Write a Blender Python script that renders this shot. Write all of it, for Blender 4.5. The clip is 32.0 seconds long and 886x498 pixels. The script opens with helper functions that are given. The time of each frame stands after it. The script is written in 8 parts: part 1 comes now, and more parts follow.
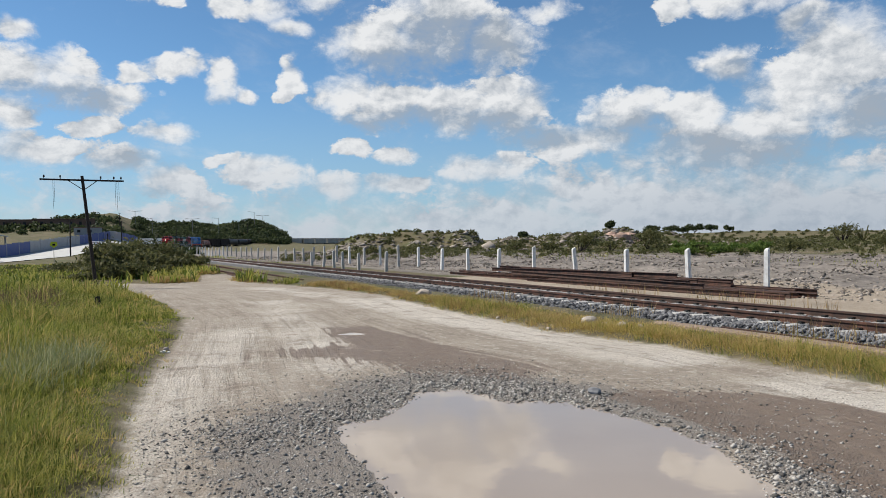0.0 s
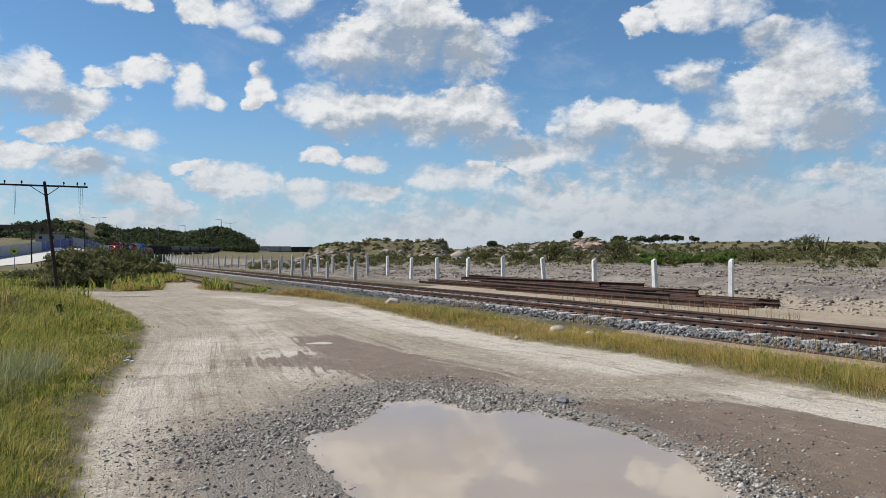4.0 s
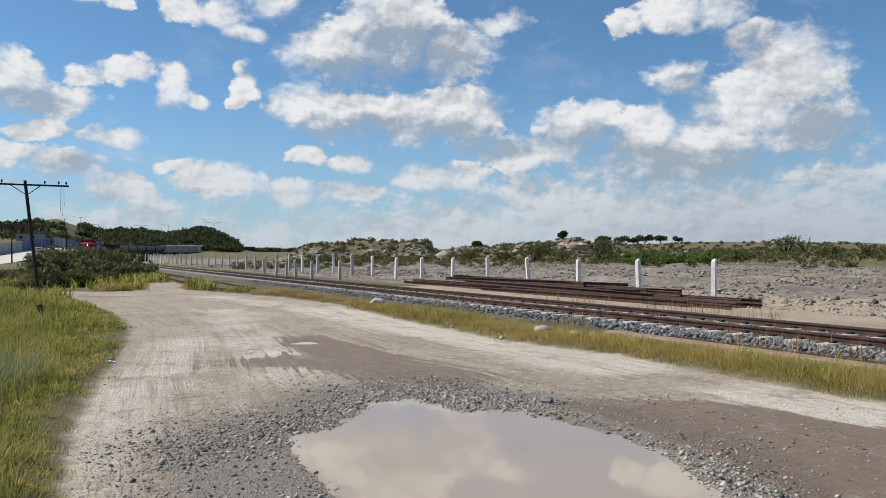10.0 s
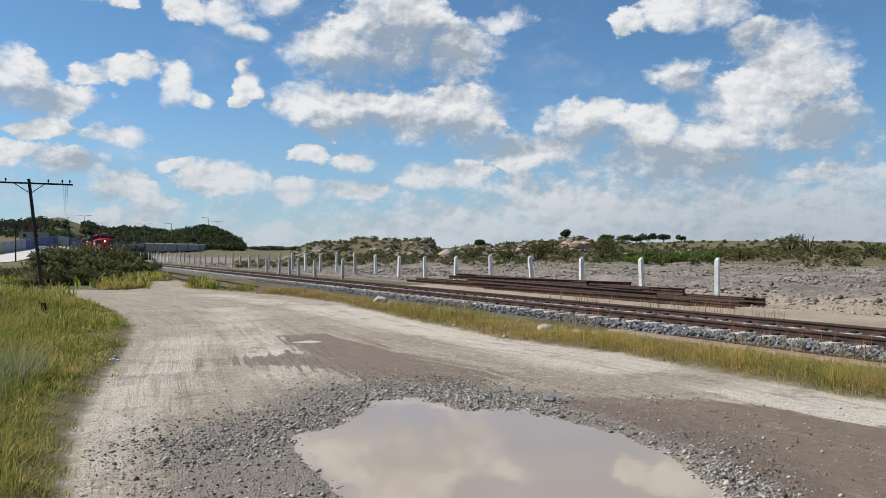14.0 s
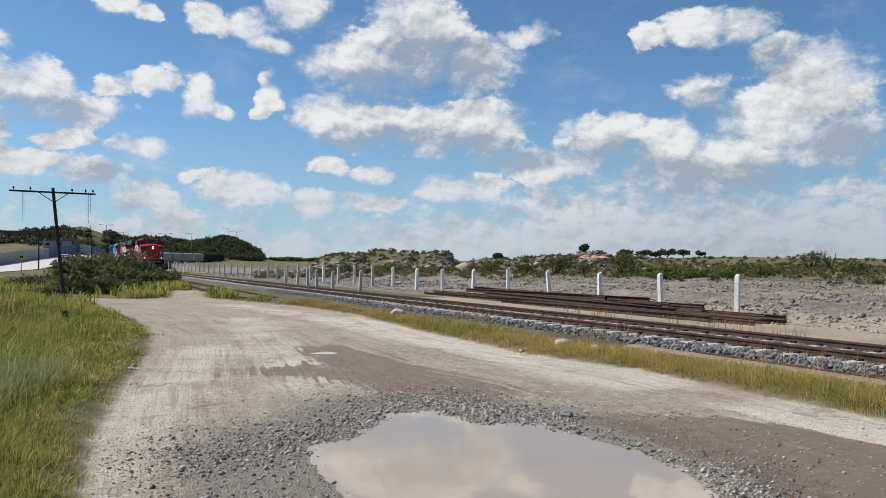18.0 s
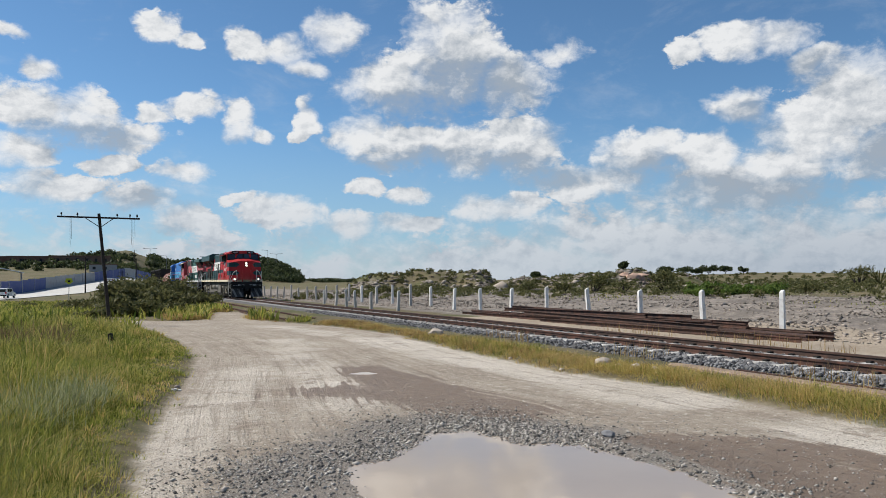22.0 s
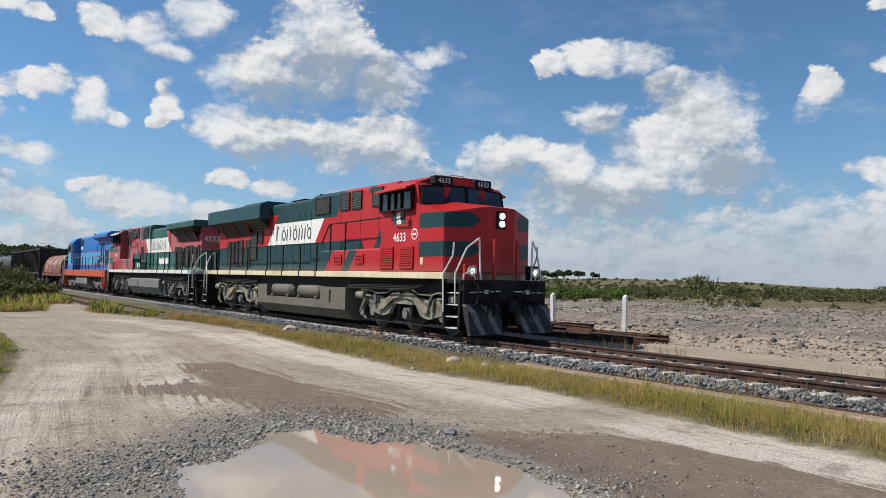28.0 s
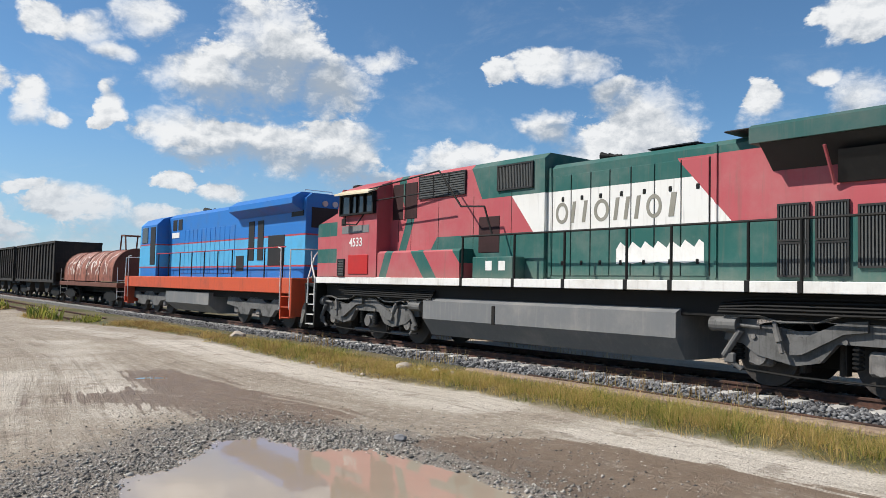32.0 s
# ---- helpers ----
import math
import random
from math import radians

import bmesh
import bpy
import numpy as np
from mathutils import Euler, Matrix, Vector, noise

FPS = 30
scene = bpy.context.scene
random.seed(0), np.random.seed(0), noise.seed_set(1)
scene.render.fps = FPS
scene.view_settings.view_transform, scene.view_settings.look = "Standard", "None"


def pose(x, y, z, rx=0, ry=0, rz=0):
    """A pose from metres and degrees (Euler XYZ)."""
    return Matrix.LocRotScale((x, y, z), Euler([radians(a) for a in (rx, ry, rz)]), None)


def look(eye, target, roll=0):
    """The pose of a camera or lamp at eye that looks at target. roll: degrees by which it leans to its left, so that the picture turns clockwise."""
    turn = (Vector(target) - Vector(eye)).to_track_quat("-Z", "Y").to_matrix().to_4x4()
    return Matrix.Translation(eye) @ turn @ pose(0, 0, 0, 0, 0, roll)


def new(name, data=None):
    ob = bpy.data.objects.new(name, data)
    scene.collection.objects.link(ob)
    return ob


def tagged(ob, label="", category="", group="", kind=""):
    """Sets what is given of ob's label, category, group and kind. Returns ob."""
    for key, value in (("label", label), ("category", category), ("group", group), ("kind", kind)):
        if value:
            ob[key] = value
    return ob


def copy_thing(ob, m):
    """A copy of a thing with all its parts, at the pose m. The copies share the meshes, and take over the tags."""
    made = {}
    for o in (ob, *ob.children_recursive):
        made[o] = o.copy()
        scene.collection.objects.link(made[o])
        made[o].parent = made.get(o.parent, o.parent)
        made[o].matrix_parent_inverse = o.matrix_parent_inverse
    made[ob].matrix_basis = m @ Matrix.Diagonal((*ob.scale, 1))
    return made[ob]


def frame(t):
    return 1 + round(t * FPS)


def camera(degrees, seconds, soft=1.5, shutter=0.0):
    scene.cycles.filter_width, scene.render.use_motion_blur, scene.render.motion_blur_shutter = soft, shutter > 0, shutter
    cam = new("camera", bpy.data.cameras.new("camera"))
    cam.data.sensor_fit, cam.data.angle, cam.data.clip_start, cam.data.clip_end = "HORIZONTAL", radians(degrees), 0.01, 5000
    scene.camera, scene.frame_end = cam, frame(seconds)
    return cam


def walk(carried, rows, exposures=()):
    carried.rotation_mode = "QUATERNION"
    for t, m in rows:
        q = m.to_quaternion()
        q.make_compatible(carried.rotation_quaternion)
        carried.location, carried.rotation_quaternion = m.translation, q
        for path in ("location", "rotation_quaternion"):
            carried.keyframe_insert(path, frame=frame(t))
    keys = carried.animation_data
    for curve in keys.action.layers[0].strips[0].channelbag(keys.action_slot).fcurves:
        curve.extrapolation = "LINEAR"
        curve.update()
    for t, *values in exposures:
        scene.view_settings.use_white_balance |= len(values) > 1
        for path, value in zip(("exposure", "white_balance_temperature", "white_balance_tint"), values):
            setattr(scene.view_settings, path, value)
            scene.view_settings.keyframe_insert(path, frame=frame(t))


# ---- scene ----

cam = camera(60.43, 32.0, 0.8)
EYE_A, EYE_B = (0.0, 0.0, 1.95), (0.187, 0.068, 1.936)
PATH = [
    (0.0, pose(*EYE_A, 89.36, 0.87, -0.00)),
    (0.5, pose(*EYE_A, 89.62, 0.68, -0.73)),
    (1.0, pose(*EYE_A, 90.17, 0.47, -1.75)),
    (1.5, pose(*EYE_A, 90.14, 0.40, -2.40)),
    (2.0, pose(*EYE_A, 90.22, 0.33, -2.17)),
    (2.5, pose(*EYE_A, 89.81, 0.38, -2.37)),
    (3.0, pose(*EYE_A, 89.77, 0.48, -2.27)),
    (3.5, pose(*EYE_A, 90.01, 0.55, -2.34)),
    (5.5, pose(*EYE_A, 89.93, 0.58, -1.99)),
    (6.0, pose(*EYE_A, 89.86, 0.80, -2.00)),
    (6.5, pose(*EYE_A, 89.88, 0.64, -2.19)),
    (7.0, pose(*EYE_A, 90.20, 0.36, -2.73)),
    (7.5, pose(*EYE_A, 90.35, 0.34, -3.31)),
    (8.0, pose(*EYE_A, 90.22, 0.35, -3.23)),
    (8.5, pose(*EYE_A, 89.93, 0.41, -3.23)),
    (9.0, pose(*EYE_A, 89.99, 0.58, -3.30)),
    (9.5, pose(*EYE_A, 90.00, 0.43, -3.51)),
    (10.0, pose(*EYE_A, 90.00, 0.48, -3.45)),
    (10.5, pose(*EYE_A, 90.06, 0.57, -3.24)),
    (11.0, pose(*EYE_A, 89.93, 0.52, -3.48)),
    (11.5, pose(*EYE_A, 89.61, 0.58, -3.24)),
    (12.0, pose(*EYE_A, 89.68, 0.57, -3.22)),
    (12.5, pose(*EYE_A, 89.75, 0.64, -3.12)),
    (13.0, pose(*EYE_A, 89.80, 0.60, -3.24)),
    (13.5, pose(*EYE_A, 89.83, 0.45, -3.23)),
    (14.0, pose(*EYE_A, 89.90, 0.44, -3.23)),
    (14.5, pose(*EYE_A, 89.83, 0.45, -3.08)),
    (16.5, pose(*EYE_A, 89.73, 0.30, -2.83)),
    (17.0, pose(*EYE_A, 89.93, 0.08, -3.09)),
    (17.5, pose(*EYE_A, 90.22, -0.18, -2.82)),
    (18.0, pose(*EYE_A, 90.87, -0.22, -1.89)),
    (18.5, pose(*EYE_A, 90.75, 0.68, -2.09)),
    (19.0, pose(*EYE_A, 89.82, 0.90, -2.51)),
    (19.5, pose(*EYE_A, 89.95, -0.18, -3.82)),
    (20.0, pose(*EYE_A, 90.02, -0.68, -3.70)),
    (20.5, pose(*EYE_A, 89.55, -0.17, -1.38)),
    (21.0, pose(*EYE_A, 91.22, 0.29, -0.45)),
    (21.5, pose(*EYE_A, 92.92, 0.11, 0.57)),
    (22.0, pose(*EYE_A, 92.34, 0.45, 0.94)),
    (22.5, pose(*EYE_A, 91.58, -0.45, 0.03)),
    (23.0, pose(*EYE_A, 92.68, 0.10, 0.01)),
    (23.5, pose(*EYE_A, 92.58, -0.08, -0.13)),
    (24.0, pose(*EYE_A, 92.66, -0.30, -0.20)),
    (24.5, pose(*EYE_A, 93.04, -0.72, -0.60)),
    (25.0, pose(*EYE_A, 92.99, -0.86, -0.89)),
    (25.5, pose(*EYE_A, 93.35, -0.99, -2.16)),
    (27.5, pose(*EYE_B, 92.92, -0.91, -6.73)),
    (28.0, pose(*EYE_B, 92.30, -1.24, -9.28)),
    (28.5, pose(*EYE_B, 93.08, -1.55, -11.23)),
    (29.0, pose(*EYE_B, 93.18, -1.38, -12.81)),
    (29.5, pose(*EYE_B, 92.84, -1.25, -12.17)),
    (30.0, pose(*EYE_B, 92.68, -1.48, -12.93)),
    (30.5, pose(*EYE_B, 92.60, -1.62, -12.54)),
    (31.0, pose(*EYE_B, 93.32, -1.73, -13.61)),
    (31.5, pose(*EYE_B, 93.33, -1.57, -13.64)),
    (32.0, pose(*EYE_B, 92.80, -1.30, -13.02)),
]
EXPOSURES = [(0.0, 0.08), (22.0, 0.08), (25.5, 0.06), (28.0, 0.06), (30.0, 0.14), (32.0, 0.18)]
walk(cam, PATH, EXPOSURES)

# ---- light: afternoon sun from the left of the line, tall cumulus over a blue sky ----
SUN = Vector((-0.72, 0.16, 0.78)).normalized()
sun_data = bpy.data.lights.new("sun", "SUN")
sun_data.energy, sun_data.angle, sun_data.color = 5.0, radians(0.53), (1.0, 0.95, 0.87)
sun = new("sun", sun_data)
sun.matrix_world = look(SUN * 100, (0, 0, 0))

world = bpy.data.worlds.new("sky")
scene.world = world
world.use_nodes = True


class Nodes:
    """Short hand for building node trees."""

    def __init__(self, tree):
        self.tree = tree
        self.tree.nodes.clear()

    def put(self, node_type, **sets):
        n = self.tree.nodes.new("ShaderNode" + node_type)
        for k, v in sets.items():
            if k == "ins":
                for key, value in v.items():
                    self.feed(n.inputs[key], value)
            elif k == "op":
                n.operation = v
            elif k == "kind":
                n.data_type = v
            elif k == "blend":
                n.blend_type = v
            elif k == "dims":
                n.noise_dimensions = v
            elif k == "feature":
                n.feature = v
            elif k == "interp":
                n.interpolation_type = v
            elif k == "attr":
                n.attribute_name = v
        return n

    def feed(self, socket, value):
        if isinstance(value, bpy.types.NodeSocket):
            self.tree.links.new(value, socket)
        else:
            socket.default_value = value

    def math(self, op, a, b=0.0, clamp=False):
        n = self.put("Math", op=op, ins={0: a, 1: b})
        n.use_clamp = clamp
        return n.outputs[0]

    def smooth(self, value, lo, hi, a=0.0, b=1.0):
        n = self.put("MapRange", interp="SMOOTHSTEP", ins={0: value, 1: lo, 2: hi, 3: a, 4: b})
        return n.outputs[0]

    def noise(self, vec, scale, detail=4.0, rough=0.55, warp=0.0):
        n = self.put("TexNoise", ins={"Vector": vec, "Scale": scale, "Detail": detail, "Roughness": rough, "Distortion": warp})
        return n.outputs["Fac"]

    def mix(self, fac, a, b, blend="MIX"):
        n = self.put("Mix", kind="RGBA", blend=blend)
        self.feed(n.inputs[0], fac)
        self.feed(n.inputs[6], a)
        self.feed(n.inputs[7], b)
        return n.outputs[2]


def rgb(r, g, b):
    return (r, g, b, 1.0)


def build_sky():
    n = Nodes(world.node_tree)
    sky = n.put("TexSky")
    sky.sky_type, sky.sun_disc = "NISHITA", False
    sky.sun_elevation = math.asin(SUN.z)
    sky.sun_rotation = math.atan2(SUN.x, SUN.y)
    sky.altitude, sky.air_density, sky.dust_density, sky.ozone_density = 1900, 1.0, 0.6, 2.0
    way = n.put("TexCoord").outputs["Generated"]
    sep = n.put("SeparateXYZ", ins={0: way})
    x, y, z = sep.outputs
    az = n.math("ARCTAN2", x, y)
    el = n.math("ARCSINE", z)
    at = n.put("CombineXYZ", ins={0: az, 1: el, 2: 0.0}).outputs[0]
    vec = lambda op, a, b: n.put("VectorMath", op=op, ins={0: a, 1: b}).outputs[0]
    tall = vec("MULTIPLY", at, (1.0, 1.3, 1.0))

    def jitter(p, scale, size, detail):
        t = n.put("TexNoise", ins={"Vector": p, "Scale": scale, "Detail": detail, "Roughness": 0.6})
        return n.put("VectorMath", op="SCALE", ins={0: vec("SUBTRACT", t.outputs["Color"], (0.5, 0.5, 0.5)), 3: size}).outputs[0]

    w = vec("ADD", at, vec("ADD", jitter(tall, 11.0, 0.045, 2.0), jitter(tall, 45.0, 0.016, 4.0)))

    def heaped(p, spots):
        """How deep a direction lies inside the nearest heap: 1 at its heart, 0 on its rim."""
        deep = None
        for a, e, wx, wy in spots:
            d = vec("SUBTRACT", p, (radians(a), radians(e), 0))
            d = vec("MULTIPLY", d, (1 / radians(wx), 1 / radians(wy), 0))
            r = n.put("VectorMath", op="DOT_PRODUCT", ins={0: d, 1: d}).outputs["Value"]
            deep = r if deep is None else n.math("MINIMUM", deep, r)
        return n.math("MAXIMUM", n.math("SUBTRACT", 1.0, deep), -1.6)

    # named heaps (azimuth, elevation, half width, half height, in degrees) over a low bank
    heap = heaped(w, HEAPS)
    low = n.smooth(el, radians(-1), radians(10.0), 0.62, -0.95)
    side = n.smooth(az, radians(-6), radians(16), 0.0, 0.55)
    bank = n.math("ADD", low, n.math("MULTIPLY", side, n.smooth(el, radians(6), radians(12.5), 1.0, 0.0)))
    total = n.math("MAXIMUM", heap, bank)

    def billow(p):
        """Cauliflower relief: rounded lumps at several sizes."""
        v = n.put("TexVoronoi", feature="SMOOTH_F1", ins={"Vector": p, "Scale": 24.0, "Detail": 5.0, "Roughness": 0.6, "Lacunarity": 2.2, "Smoothness": 0.5})
        v.normalize = True
        return n.math("ADD", n.math("MULTIPLY", n.noise(p, 15.0, 10.0, 0.6, 0.15), 0.75), n.math("MULTIPLY", n.math("SUBTRACT", 0.62, v.outputs["Distance"]), 0.7))
    lumpy = vec("ADD", tall, jitter(tall, 30.0, 0.010, 3.0))
    puffs = billow(lumpy)
    wisps = n.noise(vec("MULTIPLY", at, (1.0, 1.6, 1.0)), 34.0, 9.0, 0.68, 0.4)
    ragged = n.math("ADD", n.math("MULTIPLY", n.math("SUBTRACT", puffs, 0.60), 1.9), n.math("MULTIPLY", n.math("SUBTRACT", wisps, 0.5), 1.2))
    calm = n.smooth(total, 0.0, 0.8, 1.0, 0.5)
    dens = n.math("ADD", n.math("MULTIPLY", total, 0.66), n.math("MULTIPLY", ragged, calm))
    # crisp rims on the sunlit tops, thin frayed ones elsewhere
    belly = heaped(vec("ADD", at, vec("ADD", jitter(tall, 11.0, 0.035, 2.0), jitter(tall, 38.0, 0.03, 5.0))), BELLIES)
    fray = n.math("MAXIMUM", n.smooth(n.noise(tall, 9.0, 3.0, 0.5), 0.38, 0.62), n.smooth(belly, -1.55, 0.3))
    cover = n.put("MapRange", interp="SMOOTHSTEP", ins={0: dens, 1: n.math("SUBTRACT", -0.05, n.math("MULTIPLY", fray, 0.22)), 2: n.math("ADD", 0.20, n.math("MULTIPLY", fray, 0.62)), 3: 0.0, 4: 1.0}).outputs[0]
    # veils of thin cloud in the blue
    veil = n.smooth(n.noise(vec("MULTIPLY", at, (1.0, 2.0, 1.0)), 7.0, 9.0, 0.66, 0.5), 0.50, 0.78, 0.0, 0.42)
    cover = n.math("MAXIMUM", cover, n.math("MULTIPLY", veil, n.smooth(el, radians(4), radians(13), 1.0, 0.45)))
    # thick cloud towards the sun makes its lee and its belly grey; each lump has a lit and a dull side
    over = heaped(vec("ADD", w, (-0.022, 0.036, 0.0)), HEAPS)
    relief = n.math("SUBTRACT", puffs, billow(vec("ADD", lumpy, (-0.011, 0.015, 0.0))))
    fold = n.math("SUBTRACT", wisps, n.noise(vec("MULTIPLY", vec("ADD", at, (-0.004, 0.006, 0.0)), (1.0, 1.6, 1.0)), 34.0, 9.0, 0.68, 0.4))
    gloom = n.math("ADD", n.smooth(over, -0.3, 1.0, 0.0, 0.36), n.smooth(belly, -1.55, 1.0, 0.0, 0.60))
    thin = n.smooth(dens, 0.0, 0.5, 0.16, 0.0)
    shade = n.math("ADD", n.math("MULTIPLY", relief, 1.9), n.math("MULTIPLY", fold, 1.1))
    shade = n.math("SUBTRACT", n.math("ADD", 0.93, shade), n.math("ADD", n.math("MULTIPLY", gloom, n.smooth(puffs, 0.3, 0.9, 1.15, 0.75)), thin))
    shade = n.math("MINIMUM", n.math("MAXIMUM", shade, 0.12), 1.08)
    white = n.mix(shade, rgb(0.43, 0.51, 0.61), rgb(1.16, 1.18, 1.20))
    haze = n.smooth(el, radians(0.0), radians(9.0), 0.66, 0.0)
    far_side = n.smooth(az, radians(4), radians(26))
    white = n.mix(haze, white, n.mix(far_side, rgb(0.57, 0.68, 0.80), rgb(0.38, 0.49, 0.63)))
    blue = n.put("VectorMath", op="MULTIPLY", ins={0: sky.outputs[0], 1: SKY_TINT}).outputs[0]
    pale = n.mix(far_side, rgb(0.44, 0.61, 0.80), rgb(0.33, 0.47, 0.66))
    blue = n.mix(n.smooth(el, radians(1.0), radians(13), 0.55, 0.0), blue, n.put("VectorMath", op="SCALE", ins={0: pale, 3: CLOUD_GAIN}).outputs[0])
    blue = n.put("VectorMath", op="SCALE", ins={0: blue, 3: n.smooth(el, radians(20), radians(62), 1.0, 0.42)}).outputs[0]
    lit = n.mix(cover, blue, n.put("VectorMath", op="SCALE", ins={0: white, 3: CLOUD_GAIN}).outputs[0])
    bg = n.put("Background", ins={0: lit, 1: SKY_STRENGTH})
    out = n.put("OutputWorld")
    n.tree.links.new(bg.outputs[0], out.inputs[0])


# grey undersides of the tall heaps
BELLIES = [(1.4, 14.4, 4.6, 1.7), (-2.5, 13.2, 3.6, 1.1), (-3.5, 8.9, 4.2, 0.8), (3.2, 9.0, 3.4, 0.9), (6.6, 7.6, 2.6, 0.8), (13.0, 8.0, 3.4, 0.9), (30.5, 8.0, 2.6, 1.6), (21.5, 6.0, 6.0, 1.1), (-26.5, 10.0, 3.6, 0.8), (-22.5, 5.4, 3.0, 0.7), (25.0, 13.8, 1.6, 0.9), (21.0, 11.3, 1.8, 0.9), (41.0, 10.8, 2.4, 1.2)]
SKY_STRENGTH, CLOUD_GAIN, SKY_TINT = 0.088, 7.55, (0.85, 1.13, 1.24)
HEAPS = [
    (-0.1, 16.5, 4.2, 4.3), (-4.7, 14.7, 3.8, 2.3), (4.4, 14.6, 3.4, 2.4), (8.0, 16.6, 2.0, 0.8), (-7.0, 10.8, 2.9, 1.7), (-3.6, 10.2, 3.9, 2.0), (0.7, 9.8, 4.4, 2.1), (4.9, 10.1, 4.1, 2.6),
    (-29.3, 11.6, 2.7, 1.9), (-26.3, 11.5, 2.7, 2.0), (-23.4, 10.2, 2.7, 1.4), (-30.0, 8.6, 2.5, 1.4), (-19.1, 12.4, 2.2, 1.0), (-21.7, 11.9, 1.3, 0.7), (-15.9, 11.7, 1.4, 1.4), (-14.3, 10.9, 0.8, 0.5),
    (-21.7, 17.7, 1.6, 1.0), (-19.7, 17.1, 1.1, 0.6), (-15.7, 17.1, 1.6, 1.2), (-13.3, 16.7, 2.8, 1.2), (-11.0, 15.6, 1.6, 0.8), (-9.0, 18.3, 2.2, 1.6), (-11.2, 12.2, 1.1, 1.7), (-11.8, 10.8, 0.9, 0.5),
    (-20.0, 7.9, 2.2, 0.7), (-24.3, 8.3, 2.3, 0.8), (-15.9, 6.2, 1.5, 0.4), (-19.4, 4.6, 2.4, 1.3), (-13.0, 5.0, 3.4, 1.3), (-27.7, 6.7, 4.1, 1.1), (-3.7, 6.3, 1.9, 0.8), (-6.7, 6.9, 1.6, 1.0),
    (-30.7, 16.3, 1.2, 0.5), (-29.2, 14.3, 1.3, 0.8), (17.3, 15.8, 1.7, 1.2), (20.4, 16.4, 2.7, 1.5), (23.5, 16.2, 2.5, 1.4), (25.4, 14.4, 1.8, 1.0), (20.7, 11.9, 2.1, 1.2), (28.0, 11.9, 3.8, 3.1),
    (25.6, 9.7, 4.8, 2.8), (29.6, 8.4, 2.8, 2.5), (23.1, 8.0, 3.6, 1.8), (13.6, 9.0, 3.8, 1.7), (15.4, 9.7, 1.9, 1.4), (18.3, 8.7, 2.7, 1.5), (9.9, 7.3, 5.3, 1.5), (20.2, 6.4, 6.3, 2.4),
    (-7.9, 4.1, 2.2, 1.0), (-3.6, 4.1, 2.9, 0.9), (3.2, 5.3, 3.9, 1.3), (-23.0, 5.9, 2.7, 0.9), (35.4, 13.0, 1.4, 1.5), (41.9, 12.2, 2.4, 2.3), (41.7, 18.4, 2.8, 2.1), (39.6, 14.4, 1.0, 0.9),
    (40.1, 6.1, 2.6, 1.2), (38.8, 7.7, 2.2, 0.7),
    (-42.0, 14.0, 9.0, 4.0), (55.0, 12.0, 9.0, 6.0), (80.0, 18.0, 8.0, 3.0), (120.0, 15.0, 6.0, 3.0),
]
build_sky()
scene.view_settings.exposure = 0.0

# ---- materials ----
def surface(name, build, rough=0.7, metal=0.0, spec=0.4):
    """A Principled material. build(n, at) gives the colour socket, and perhaps a bump height and its depth, and a roughness."""
    m = bpy.data.materials.new(name)
    m.use_nodes = True
    n = Nodes(m.node_tree)
    at = n.put("TexCoord").outputs["Object"]
    got = build(n, at)
    col, height, depth, rgh = (tuple(got) + (None, 0.0, None))[:4] if isinstance(got, tuple) and len(got) < 5 and not isinstance(got[0], float) else (got, None, 0.0, None)
    p = n.put("BsdfPrincipled", ins={"Base Color": col, "Roughness": rough if rgh is None else rgh, "Metallic": metal})
    p.inputs["Specular IOR Level"].default_value = spec
    if height is not None:
        b = n.put("Bump", ins={"Height": height, "Distance": depth, "Strength": 1.0})
        n.tree.links.new(b.outputs[0], p.inputs["Normal"])
    o = n.put("OutputMaterial")
    n.tree.links.new(p.outputs[0], o.inputs[0])
    return m


def worn(name, colour, dirt=(0.16, 0.13, 0.10), amount=0.35, rough=0.5, metal=0.0, scale=1.0, streak=True, spec=0.4):
    """Paint or metal with blotchy dirt, downward streaks and fine scuffs."""
    def build(n, at):
        rnd = n.put("ObjectInfo").outputs["Random"]
        off = n.put("VectorMath", op="ADD", ins={0: at, 1: n.put("CombineXYZ", ins={0: n.math("MULTIPLY", rnd, 37.0), 1: rnd, 2: rnd}).outputs[0]}).outputs[0]
        big = n.noise(off, 0.9 * scale, 5.0, 0.65)
        fine = n.noise(off, 14.0 * scale, 5.0, 0.7)
        grime = n.math("MULTIPLY", n.smooth(big, 0.42, 0.75), amount)
        if streak:
            st = n.put("VectorMath", op="MULTIPLY", ins={0: off, 1: (5.0, 5.0, 0.35)}).outputs[0]
            grime = n.math("ADD", grime, n.math("MULTIPLY", n.smooth(n.noise(st, 2.2 * scale, 4.0, 0.6), 0.5, 0.85), amount * 0.9))
        grime = n.math("ADD", grime, n.math("MULTIPLY", n.smooth(fine, 0.55, 0.8), amount * 0.4), clamp=True)
        tone = n.mix(n.smooth(fine, 0.3, 0.8, 0.0, 0.25), rgb(*colour), rgb(*[c * 0.72 for c in colour]))
        col = n.mix(grime, tone, rgb(*dirt))
        rr = n.math("ADD", rough, n.math("MULTIPLY", grime, 0.3), clamp=True)
        return col, fine, 0.0015, rr
    return surface(name, build, rough, metal, spec)


